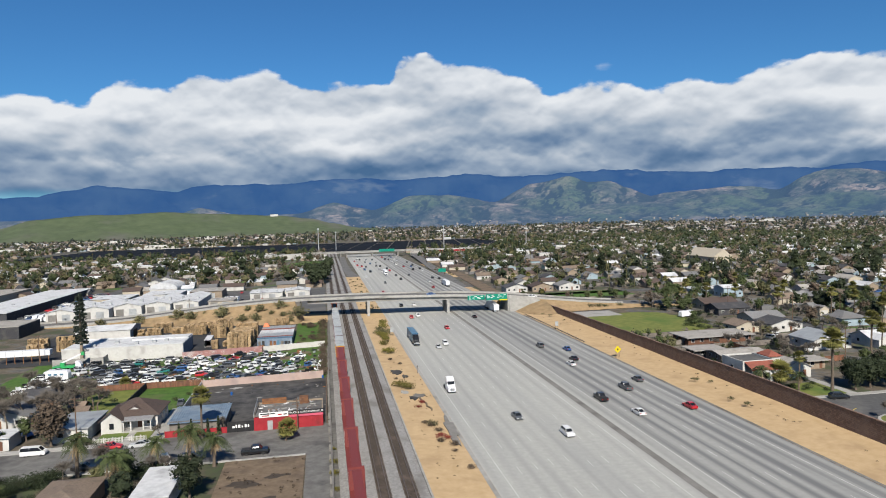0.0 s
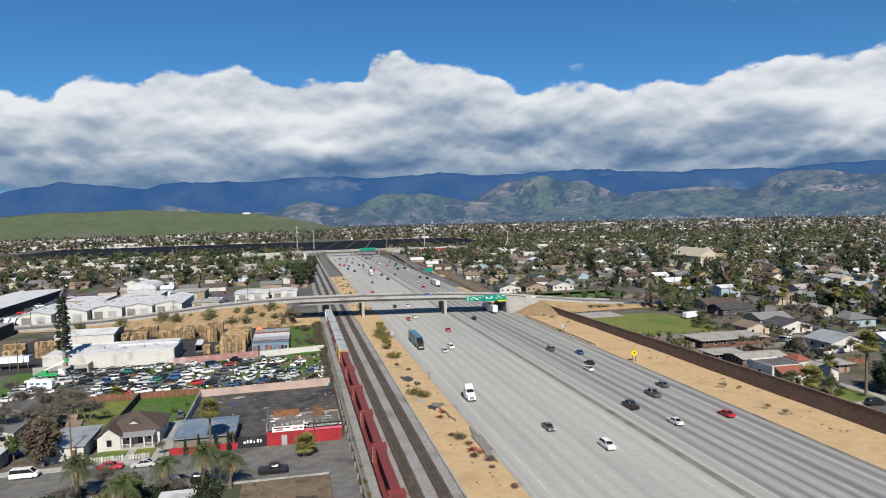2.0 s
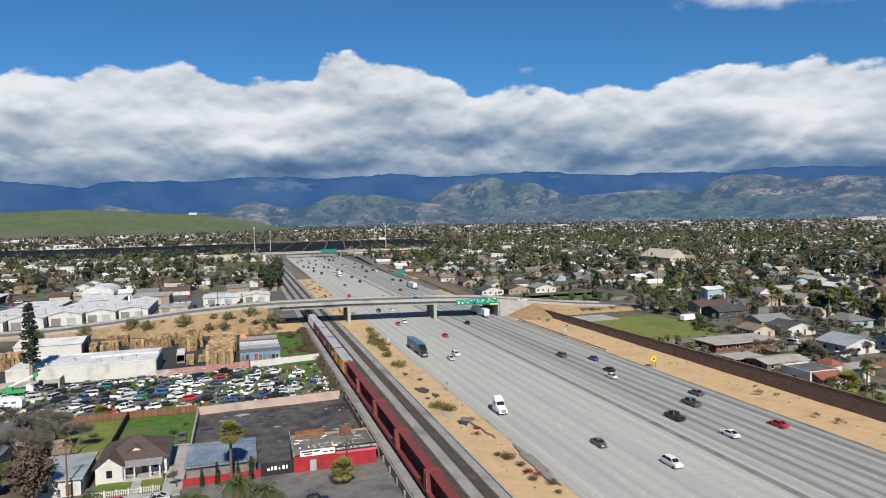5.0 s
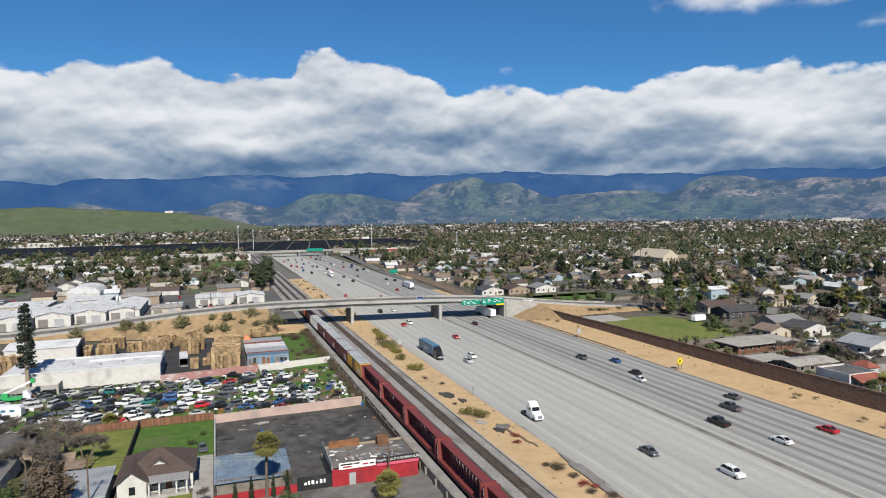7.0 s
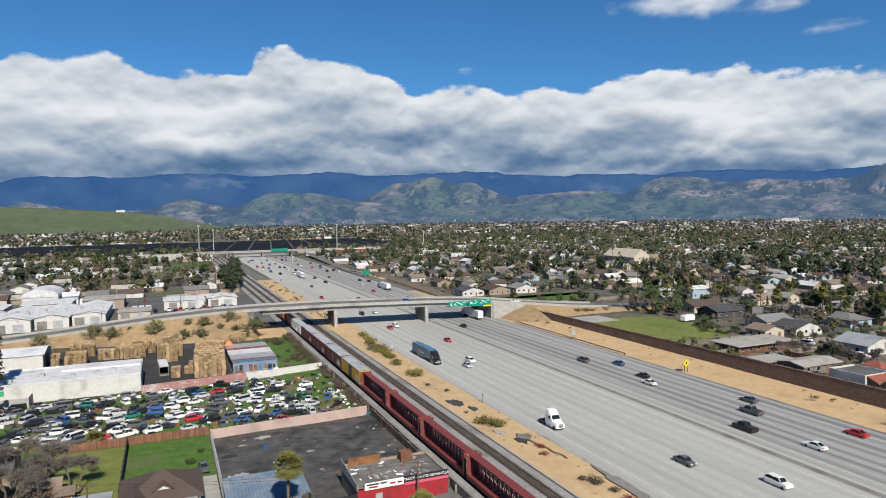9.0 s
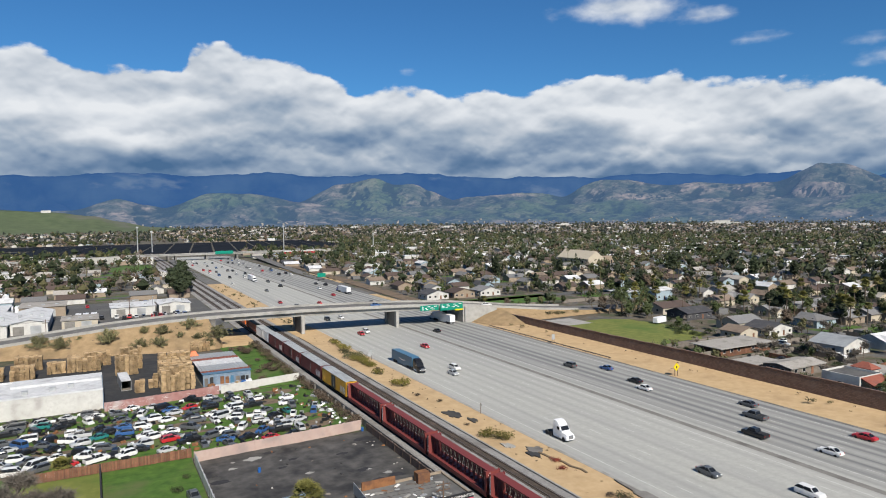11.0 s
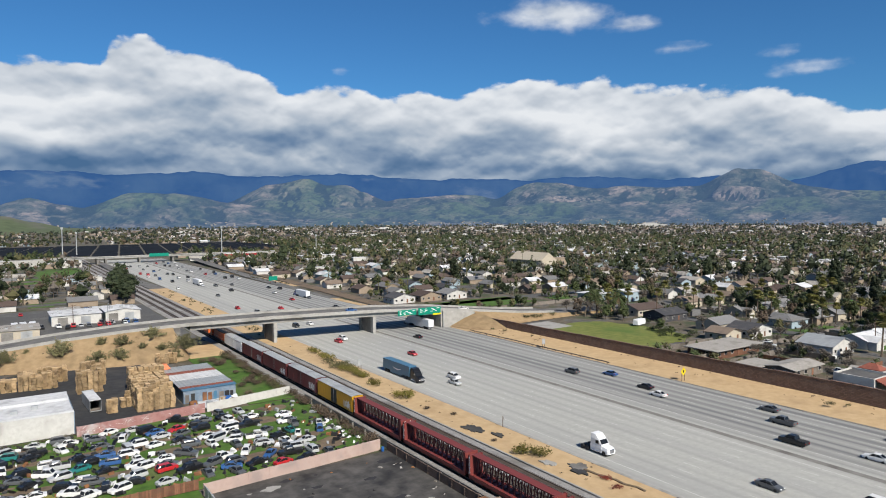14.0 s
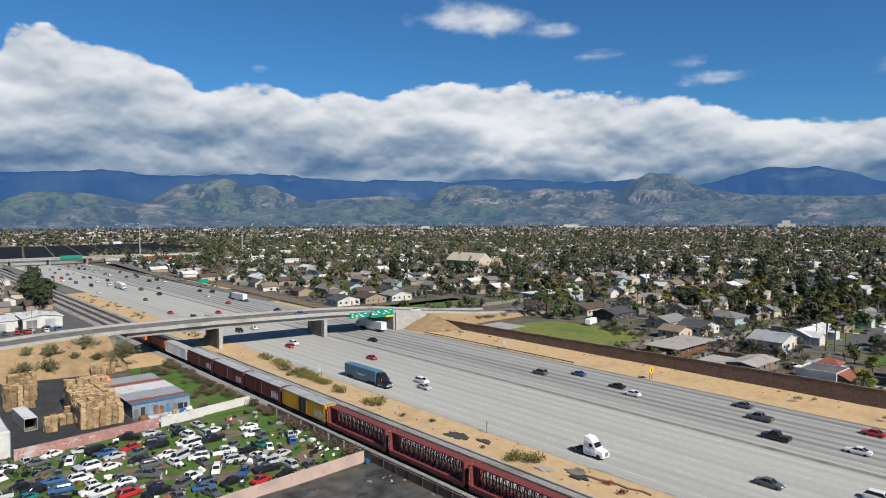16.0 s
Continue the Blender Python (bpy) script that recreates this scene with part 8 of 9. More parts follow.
solid("yellow_line", yl, "sign_yellow", "curved yellow line on the street end", "road marking", "structure")
E_HOUSES = [
    ("house", "wide low house with pale flat roof and brown walls", (171.5, 170, 197, 181), 2.7, 0, "wood_fence", "roof_ash", "flat", "x"),
    ("shed", "open shed with pale flat roof", (163, 151, 173, 157), 2.3, 0, "shingle_dark", "roof_ash", "flat", "x"),
    ("house", "long house with pale brown-grey low roof", (166, 141, 182, 150), 2.5, 0.8, "wood_grey", "roof_ash", "gable", "x"),
    ("house", "white house with pale gable roof", (207, 150, 222, 162), 3.2, 2.4, "stucco_white", "sheet_metal", "gable", "y"),
    ("house", "white house with pale gable roof behind palms", (172, 119, 180.5, 130), 2.9, 2.0, "stucco_white", "roof_ash", "gable", "y"),
    ("shed", "small shed with pale flat roof", (186, 127, 192, 132), 2.4, 0, "stucco_tan", "roof_ash", "flat", "x"),
    ("house", "dark grey house with black gable roof", (222, 229, 238, 241), 3.0, 1.9, "shingle_dark", "shingle_dark", "gable", "x"),
    ("house", "house with dark brown roof behind palms", (226, 247, 244, 259), 3.0, 2.0, "stucco_cream", "shingle_brown", "gable", "x"),
    ("house", "white house with dark roof and front gable", (216, 184, 230, 195), 3.0, 2.0, "stucco_white", "shingle_dark", "gable", "y"),
    ("house", "cream house with grey gable roof", (219, 200, 234, 211), 3.0, 2.0, "stucco_cream", "shingle_grey", "gable", "x"),
    ("house", "small cream house with brown roof", (202, 186, 212, 195), 2.9, 1.7, "stucco_cream", "shingle_tan", "gable", "y"),
    ("house", "white house with broad white gable front", (155, 356, 169, 368), 3.0, 2.2, "stucco_white", "shingle_dark", "gable", "y"),
    ("house", "tan house with brown gable roof", (172, 355, 186, 367), 3.0, 2.2, "stucco_tan", "shingle_brown", "gable", "y"),
    ("house", "white house with grey roof", (190, 355, 204, 367), 3.0, 2.2, "stucco_white", "shingle_grey", "gable", "y"),
    ("house", "pale blue house with white flat roof", (252, 300, 274, 312), 3.4, 0, "stucco_blue", "roof_white", "flat", "x"),
    ("house", "pale blue two-storey house", (262, 286, 274, 296), 5.2, 1.2, "stucco_blue", "roof_white", "gable", "x"),
]
for nm, lab, rect, hh, rise, wl, rf_, kd, al in E_HOUSES:
    simple_house(nm, lab, rect, hh, rise, wl, rf_, kd, al, flat_over=1.2)
# white house with red tile roof and arched porch
rt_ = thing("tiled_house", "white stucco house with red tile porch roof", "house", at=pose(9.6, 24.2, 0) @ Matrix.Diagonal((.9, .82, 1.3, 1)))
part("wall", M().box(163, 112, -.2, 174, 124, 4.6), "stucco_white", rt_)
part("roof", M().box(163.2, 112.2, 4.6, 173.8, 123.8, 4.75), "asphalt", rt_, "dark flat roof")
part("parapet", M().box(163, 112, 4.6, 174, 112.3, 5.1).box(163, 123.7, 4.6, 174, 124, 5.1).box(163, 112.3, 4.6, 163.3, 123.7, 5.1).box(173.7, 112.3, 4.6, 174, 123.7, 5.1), "stucco_white", rt_)
part("tile_roof", M().hull([(163.6, 107.6, 3.5), (173.4, 107.6, 3.5), (173.4, 112, 4.7), (163.6, 112, 4.7)], [(163.6, 107.6, 3.75), (173.4, 107.6, 3.75), (173.4, 112, 4.95), (163.6, 112, 4.95)]), "tile_red", rt_)
for x in (164, 167.1, 170.2, 173):
    part("porch_pillar", M().box(x - .35, 107.8, -.2, x + .35, 108.4, 3.5), "stucco_white", rt_)
part("porch_beam", M().box(163.7, 107.8, 3.0, 173.3, 108.4, 3.5), "stucco_white", rt_)
part("tower", M().box(175, 116, -.2, 179, 122, 5.0), "stucco_white", rt_)
part("tower_roof", M().hip(175, 116, 179, 122, 5.0, 1.2), "tile_red", rt_)
window(rt_, 165.5, 112, 1, 1.5, 1.4, "s")
window(rt_, 171.5, 112, 1, 1.5, 1.4, "s")
window(rt_, 163, 118, 2.2, 1.5, 1.4, "w")
tl = thing("white_trailer", "small white travel trailer beside the field", "trailer", at=pose(206, 230, 0, 0, 0, 12))
part("body", loft(M(), [(-3.6, 1.1, 1.0, .6, 2.4), (-3.2, 1.2, 1.1, .5, 2.9), (3.2, 1.2, 1.1, .5, 2.9), (3.6, 1.15, 1.0, .6, 2.6)]).moved(pose(0, 0, 0, 0, 0, 90)), "trailer_white", tl)
for s in (-1, 1):
    part("wheel", M().wheel(0, 0, .35, .35, .25).moved(pose(s * .6, -1.1, 0, 0, 0, 90)), "rubber", tl)

# church
chh = thing("church", "large cream church hall with long pale gable roof", "church")
part("wall", M().walls(384, 486, 402, 530, -.2, 7.0, 6.5, "y"), "stucco_cream", chh)
part("roof", M().gable(384, 487, 402, 530, 7.0, 6.6, 0.8, "y", .3), "stucco_cream", chh)
part("annex", M().box(402, 490, -.2, 424, 502, 8.0), "stucco_tan", chh)
for k in range(5):
    window(chh, 384, 494 + k * 8, 2.0, 2.2, 3.2, "w")
for k in range(4):
    window(chh, 405 + k * 5, 490, 2.5, 1.6, 2.4, "s")

# ---- procedural suburb ----
ER = random.Random(5)
WALLS = ["stucco_cream", "stucco_tan", "stucco_white", "stucco_tan", "stucco_blue"]
ROOFS = ["shingle_brown", "shingle_grey", "shingle_tan", "shingle_dark", "roof_ash", "shingle_grey", "shingle_brown", "roof_white"]
HOUSE_T = []
for i in range(12):
    w, d = ER.uniform(11, 15), ER.uniform(8.5, 11)
    wl, rf_ = WALLS[i % 5], ROOFS[i % 8]
    nm = {"stucco_white": "white", "stucco_cream": "cream", "stucco_tan": "tan", "stucco_blue": "pale blue"}[wl]
    rn = {"shingle_brown": "brown shingle", "shingle_grey": "grey shingle", "shingle_tan": "tan shingle", "shingle_dark": "dark shingle", "roof_white": "pale sheet", "roof_ash": "pale brown-grey"}[rf_]
    t = thing("house", f"single-storey {nm} house with {rn} roof", "house", group="suburban houses")
    wm = M().walls(-w / 2, -d / 2, w / 2, d / 2, -.2, 2.9, 2.0 if i % 3 else 0, "x")
    rm = M().gable(-w / 2, -d / 2, w / 2, d / 2, 2.9, 2.0, .5, "x") if i % 3 else M().hip(-w / 2, -d / 2, w / 2, d / 2, 2.9, 2.2, .6)
    wm.walls(-w / 2 + .4, -d / 2 - 3, -w / 2 + 5.4, -d / 2 + .5, -.2, 2.9, 1.5, "y")
    rm.gable(-w / 2 + .4, -d / 2 - 3, -w / 2 + 5.4, 0, 2.9, 1.5, .4, "y")
    part("wall", wm, wl, t)
    part("roof", rm, rf_, t)
    for x in (w * .1, w * .36):
        window(t, x, -d / 2, 1.0, 1.4, 1.2, "s")
    window(t, -w / 2, 1.0, 1.0, 1.3, 1.2, "w")
    window(t, w / 2, 1.0, 1.0, 1.3, 1.2, "e")
    part("garage_door", M().box(-w / 2 + 1.2, -d / 2 - 3.06, 0, -w / 2 + 4.6, -d / 2 - 3.0, 2.2), "stucco_white" if i % 2 else "stucco_tan", t)
    part("door", M().box(w * .2, -d / 2 - .06, 0, w * .2 + .95, -d / 2, 2.1), "wood_fence", t)
    HOUSE_T.append(t)
TEMPLATES += HOUSE_T

BLOCKED = [(x0 - 3, y0 - 3, x1 + 3, y1 + 3) for _, _, (x0, y0, x1, y1), *_ in E_HOUSES] + [(154, 40, 204, 132), (154, 190, 215, 268), (376, 478, 430, 536), (160, 312, 230, 350), (140, 270, 262, 300), (196, 222, 212, 240), (-450, 950, 350, 1335), (0, 636, 41, 748), (-260, 808, 30, 836)]


def seen_from_walk(x, y):
    a = math.degrees(math.atan2(x, y))
    return -33 < a < 80


def free(x, y, pad=0):
    if 41 < x < 156 or (x <= 41 and y < 450 and x > -240) or (x <= 41 and y < 320):
        return False
    return not any(x0 - pad < x < x1 + pad and y0 - pad < y < y1 + pad for x0, y0, x1, y1 in BLOCKED)


far_wall = {k: M() for k in set(WALLS)}
far_roof = {k: M() for k in set(ROOFS)}
far_big, far_big_roof = M(), M()
drives, front = M(), M()
streets = M()
# streets on a grid; blocks 112 x 66 m
tree_spots, car_spots = [], []
near_houses = 0
gx = list(range(-1904, 2700, 112))
gy = list(range(74, 2700, 66))
for x in gx:
    if x < -100 or x > 230:
        streets.box(x - 4.5, 310 if x > 0 else 460, -.18, x + 4.5, 1500, -.04)
for x in (240, 352):
    streets.box(x - 4.5, 96, -.18, x + 4.5, 310, -.04)
for y in gy:
    if y > 300:
        streets.box(158, y - 4.5, -.16, 1900, y + 4.5, -.03)
        if y > 455:
            streets.box(-1600, y - 4.5, -.16, 38, y + 4.5, -.03)
    elif y > 100:
        streets.box(236, y - 4.5, -.16, 900, y + 4.5, -.03)
solid("side_streets", streets, "asphalt", "grid of grey residential streets", "road", "structure")
for y in gy:
    for side, off in ((1, 15.0), (-1, -15.0)):
        x = -1900.0
        while x < 2600:
            x += ER.uniform(15.5, 21)
            hx, hy = x, y + 0 + off + ER.uniform(-2, 2)
            if not seen_from_walk(hx, hy) or min(abs(hx - g) for g in gx) < 11:
                continue
            dist = math.hypot(hx, hy)
            if dist > 2750 or not free(hx, hy, 9):
                continue
            if dist > 1500 and ER.random() < .4:
                continue
            turn = (0 if side > 0 else 180) + ER.choice((0, 0, 0, 90)) + ER.uniform(-3, 3)
            if dist < 400:
                near_houses += 1
                copy_thing(ER.choice(HOUSE_T), pose(hx, hy, -.05, 0, 0, turn))
                yd = y + side * 4.6
                drives.box(hx - 5.5, min(yd, yd + side * 5), -.2, hx - 2, max(yd, yd + side * 5), -.025 + ER.random() * .004)
                if ER.random() < .75:
                    front.box(hx - 1.8, min(yd, yd + side * 4.5), -.2, hx + 7, max(yd, yd + side * 4.5), -.03 + ER.random() * .004)
            elif ER.random() < (0 if dist < 620 else .12 if dist < 1100 else .06):
                w, d, hh = ER.uniform(12, 26), ER.uniform(9, 16), ER.uniform(3.6, 6)
                far_big.box(hx - w / 2, hy - d / 2, -.2, hx + w / 2, hy + d / 2, hh)
                far_big_roof.box(hx - w / 2 - .2, hy - d / 2 - .2, hh, hx + w / 2 + .2, hy + d / 2 + .2, hh + .4)
            else:
                w, d = ER.uniform(10, 15), ER.uniform(8, 11)
                if ER.random() < .35:
                    w, d = d, w
                al = "x" if w > d else "y"
                far_wall[ER.choice(WALLS if dist < 1500 else ["stucco_tan", "stucco_tan", "stucco_cream"])].walls(hx - w / 2, hy - d / 2, hx + w / 2, hy + d / 2, -.2, 2.9, 2.0, al)
                far_roof[ER.choice(ROOFS if dist < 1500 else ROOFS[:5])].gable(hx - w / 2, hy - d / 2, hx + w / 2, hy + d / 2, 2.9, 2.0, .5, al)
            if dist < 700 and ER.random() < .5:
                car_spots.append((hx + ER.uniform(-6, 6), y + side * 3.2))
solid("house_driveways", drives, "concrete", "pale concrete driveways of the houses", "driveway", "stuff")
solid("front_lawns", front, "grass", "green front lawns of the houses", "lawn", "stuff")
for k, m in far_wall.items():
    solid("far_house_walls", m, k, "walls of many distant suburban houses", "houses", "stuff")
for k, m in far_roof.items():
    solid("far_house_roofs", m, k, "gable roofs of many distant suburban houses", "houses", "stuff")
solid("far_buildings", far_big, "stucco_white", "distant pale commercial buildings", "buildings", "stuff")
solid("far_building_roofs", far_big_roof, "roof_white", "flat pale roofs of distant buildings", "buildings", "stuff")
for x, y in car_spots[:60]:
    put_car(ER.choice(["sedan", "suv", "pickup", "sedan"]), ER.choice(["white", "silver", "black", "grey", "red", "blue"]), x, y, 90 + ER.choice((0, 180)), z=-.28, label="car parked along a residential street", group="parked cars", wheels=False)

# lawns between the houses
lawn = M()
for _ in range(420):
    x, y = ER.uniform(158, 900), ER.uniform(110, 900)
    if free(x, y, 2):
        w, d = ER.uniform(4, 14), ER.uniform(4, 10)
        z = -.12 + ER.random() * .04
        lawn.box(x - w, y - d, -.2, x + w, y + d, z)
for _ in range(160):
    x, y = ER.uniform(-600, 30), ER.uniform(455, 900)
    w, d = ER.uniform(4, 14), ER.uniform(4, 10)
    lawn.box(x - w, y - d, -.2, x + w, y + d, -.12 + ER.random() * .04)
solid("garden_lawns", lawn, "grass", "many green garden lawns", "lawn", "stuff")

# near trees as things
near_t = 0
for _ in range(3600):
    x, y = ER.uniform(156, 560), ER.uniform(60, 560)
    if not free(x, y, 1.5) or not seen_from_walk(x, y) or math.hypot(x, y) > 440 or near_t >= 560:
        continue
    if min(abs(x - g) for g in gx) < 5.5 or min(abs(y - g) for g in gy) < 5.5:
        continue
    k = ER.random()
    tm_ = (ER.choice(T_DARK) if k < .2 else ER.choice(T_GREEN) if k < .40 else ER.choice(T_OLIVE) if k < .54 else ER.choice(T_BARE) if k < .72 else T_PALM if k < .84 else T_FEATHER if k < .89 else T_BROWN[0] if k < .93 else T_CYP if k < .96 else B_GREEN)
    if x < 265 and y < 285:
        tm_ = ER.choice([T_BARE[0], T_BARE[1], B_GREEN, B_DRY, B_HEDGE, T_OLIVE[0], B_GREEN, T_GREEN[1]])
    scatter(tm_, [(x, y)], ER, .5 if x < 265 else .6, .8 if x < 265 else 1.15, -.1)
    near_t += 1
scatter(T_PALM, [(221.5, 141), (223.5, 138.8), (243, 216), (236, 262), (246, 252), (228, 268), (222, 262)], ER, .8, 1.15, -.1)
scatter(T_FEATHER, [(222, 266), (226, 262), (230, 268), (219, 258), (158.5, 110.5), (166.5, 106.5)], ER, .8, 1.1, -.1)
scatter(T_BARE[0], [(191, 146), (203.5, 266), (212, 258), (186, 160), (197, 140), (206, 176), (211, 146), (236, 176), (206, 122), (248, 204), (240, 130)], ER, .8, 1.15, -.1)
scatter(T_BARE[1], [(199, 156), (213, 203), (218, 174), (233, 168), (184, 133), (226, 122), (256, 178)], ER, .75, 1.1, -.1)
scatter(T_BROWN[0], [(207, 268), (244, 196)], ER, .7, .9, -.1)
scatter(T_PALM, [(171.2, 112.2)], ER, .82, .82, -.05)
scatter(T_PALM, [(174.6, 103.9)], ER, 1.38, 1.38, -.05)
scatter(T_PALM_LOW, [(165.2, 112.5)], ER, 1.5, 1.5, -.05)
scatter(T_DENSE, [(181.5, 103.5), (186.5, 104), (191, 102.5), (184, 108.5), (190, 108), (196, 104), (195, 110)], ER, .75, 1.0, -.05)
scatter(T_BARE[1], [(168.5, 79.5)], ER, .6, .6, .1)
scatter(B_GREEN, [(ER.uniform(165, 176), ER.uniform(102.5, 112)) for _ in range(9)] + [(157.2, 109), (161, 109.4), (158.9, 109.2)], ER, .5, .95, 0)
put_car("suv", "black", 170.6, 100.0 - 3.0, 78, z=0, label="black sport utility car parked at the kerb", group="parked cars")
scatter(T_PINE, [(376, 197), (372, 206), (381, 188), (384, 200), (402, 330), (430, 318), (470, 402), (420, 250), (455, 300), (300, 420), (396, 398), (260, 448)], ER, .8, 1.2, -.1)
scatter(T_GREEN[0], [(160, 170), (157.5, 182), (196, 206), (200, 214)], ER, .5, .8, -.1)
scatter(B_GREEN, [(157 + ER.random() * 40, 140 + ER.random() * 60) for _ in range(22)], ER, .6, 1.3, -.1)
scatter(B_GREEN, [(ER.uniform(193, 206), ER.uniform(200, 224)) for _ in range(12)], ER, 1.0, 1.8, -.1)
scatter(B_OLIVE, [(158 + k * 4.2, 270.5 + ER.uniform(-2, 2)) for k in range(9)], ER, 1.0, 1.5, 0.9)
scatter(T_FEATHER, [(216, 268), (220, 272), (225, 271), (231, 263), (214, 262), (235, 270)], ER, 1.3, 1.9, -.1)
scatter(T_GREEN[1], [(212, 244), (208, 251), (218, 249), (240, 268), (247, 262), (256, 268)], ER, .6, .95, -.1)
scatter(B_HEDGE, [(207 + 3.2 * k, 257 + ER.uniform(-2, 2)) for k in range(10)] + [(216, 236), (213, 232), (217, 228)], ER, 1.0, 1.7, -.1)
scatter(T_BARE[0], [(206, 262), (204, 272)], ER, 1.1, 1.3, -.1)
scatter(B_GREEN, [(ER.uniform(157, 206), ER.uniform(128, 192)) for _ in range(34)], ER, .6, 1.4, -.1)
weeds("garden_brush", "leaf_brown", [(ER.uniform(157, 214), ER.uniform(126, 200), -.1, ER.uniform(.8, 1.8)) for _ in range(40)], "dry brown brush between the houses", ER)
scatter(T_BARE[1], [(176, 160), (188, 137), (170, 134), (201, 143), (206, 168), (183, 163)], ER, .55, .85, -.1)
for kd_, col_, x, y, tn in (("sedan", "blue", 160, 187, 5), ("sedan", "white", 186, 138, 70), ("pickup", "white", 203, 150, 20), ("sedan", "grey", 200, 165, 80), ("suv", "silver", 207, 172, 15), ("sedan", "white", 213, 176, 95), ("sedan", "black", 184, 156, 60)):
    put_car(kd_, col_, x, y, tn, z=-.1, label=f"{col_} car parked between the houses", group="parked cars")
fc_ = random.Random(64)
for x0, y0, x1, y1, mt_ in ((157, 163, 200, 163.2, "wood_grey"), (183, 134, 205, 134.2, "wood_fence"), (200, 146, 200.2, 168, "wood_grey"), (157, 189, 198, 189.2, "wood_grey"), (184.5, 150, 184.7, 163, "wood_fence"), (157, 128, 170, 128.2, "wood_grey")):
    fe = thing("garden_fence", "weathered wooden board fence between gardens", "fence")
    n_ = max(2, int(max(x1 - x0, y1 - y0) / 2.4))
    for i in range(n_):
        p_, q_ = i / n_, (i + 1) / n_
        part("fence_panel", M().box(x0 + (x1 - x0) * p_ * (x1 - x0 > 1), y0 + (y1 - y0) * p_ * (y1 - y0 > 1), -.1, x0 + (x1 - x0) * q_ - .05 if x1 - x0 > 1 else x1, y0 + (y1 - y0) * q_ - .05 if y1 - y0 > 1 else y1, 1.7 + fc_.uniform(-.05, .05)), mt_, fe)
scatter(T_CYP, [(318, 396), (321, 398), (324, 397), (327, 396), (303, 372)], ER, 1.5, 2.2, -.1)
for x, y in ((238, 150), (238, 200), (238, 246), (200, 128), (214, 96), (260, 96), (350, 130), (350, 190), (350, 250), (300, 312), (270, 210)):
    utility_pole(x, y, ER.uniform(9.5, 12), 0)

# distant trees: ragged clumps of leaves, too many to count
def tree_stuff(name, mat, spots, cards, seed):
    """Ragged crowns of loose leaf clumps with trunks below, all in one mesh."""
    r = np.random.RandomState(seed)
    n = len(spots)
    xy = np.array([(a, b) for a, b, _ in spots])
    hh = np.array([c for *_, c in spots])
    off = r.normal(0, 1, (n, cards, 3))
    off /= np.linalg.norm(off, axis=2, keepdims=True)
    off *= (r.random_sample((n, cards, 1)) ** .25) * np.array([.34, .34, .38])
    lump = r.normal(0, .12, (n, 4, 3))
    off += lump[np.arange(n)[:, None], r.randint(0, 4, (n, cards))]
    c = np.empty((n, cards, 3))
    c[..., :2] = xy[:, None] + off[..., :2] * hh[:, None, None]
    c[..., 2] = (off[..., 2] + .58) * hh[:, None]
    size = hh[:, None, None] * r.uniform(.06, .125, (n, cards, 1)) * (36 / cards) ** .45
    u = r.normal(0, 1, (n, cards, 3))
    u /= np.linalg.norm(u, axis=2, keepdims=True)
    w = np.cross(u, r.normal(0, 1, (n, cards, 3)))
    w /= np.linalg.norm(w, axis=2, keepdims=True)
    v = np.stack([c - u * size, c - w * size * .7, c + u * size, c + w * size * .7], 2).reshape(-1, 3)
    f = np.arange(n * cards * 4).reshape(-1, 4).tolist()
    # an uneven dark heart in each crown
    hv = np.array([(1, 0, 0), (0, 1, 0), (-1, 0, 0), (0, -1, 0), (0, 0, 1), (0, 0, -1)]) * np.array([.30, .30, .34])
    hv = hv[None] * r.uniform(.7, 1.15, (n, 6, 1)) * hh[:, None, None]
    hv[..., :2] += xy[:, None]
    hv[..., 2] += hh[:, None] * .58
    b0 = len(v) + 6 * np.arange(n)
    for q in ((0, 1, 4), (1, 2, 4), (2, 3, 4), (3, 0, 4), (1, 0, 5), (2, 1, 5), (3, 2, 5), (0, 3, 5)):
        f += (b0[:, None] + np.array(q)).tolist()
    v = np.concatenate([v, hv.reshape(-1, 3)])
    me = bpy.data.meshes.new(name)
    me.from_pydata(v.tolist(), [], f)
    me.materials.append(MATS[mat])
    me.update()
    tagged(new(name, me), "crowns of many distant suburban trees", "trees", "", "stuff")
    tk = M()
    for (x, y), h_ in zip(xy[:900], hh[:900]):
        tk.tube([(x, y, -.2), (x, y, h_ * .55)], [h_ * .03, h_ * .015], 4)
    solid(name + "_trunks", tk, "bark", "trunks of distant trees", "trees", "stuff")


FR = random.Random(99)
pools = {"leaf_dark": [], "leaf_green": [], "leaf_olive": [], "twigs": [], "leaf_brown": []}
# one far leaf colour carries a painted bluish haze
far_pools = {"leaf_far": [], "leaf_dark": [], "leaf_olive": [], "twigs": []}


def tree_ok(x, y):
    return seen_from_walk(x, y) and not (41 < x < 152) and free(x, y, 0)


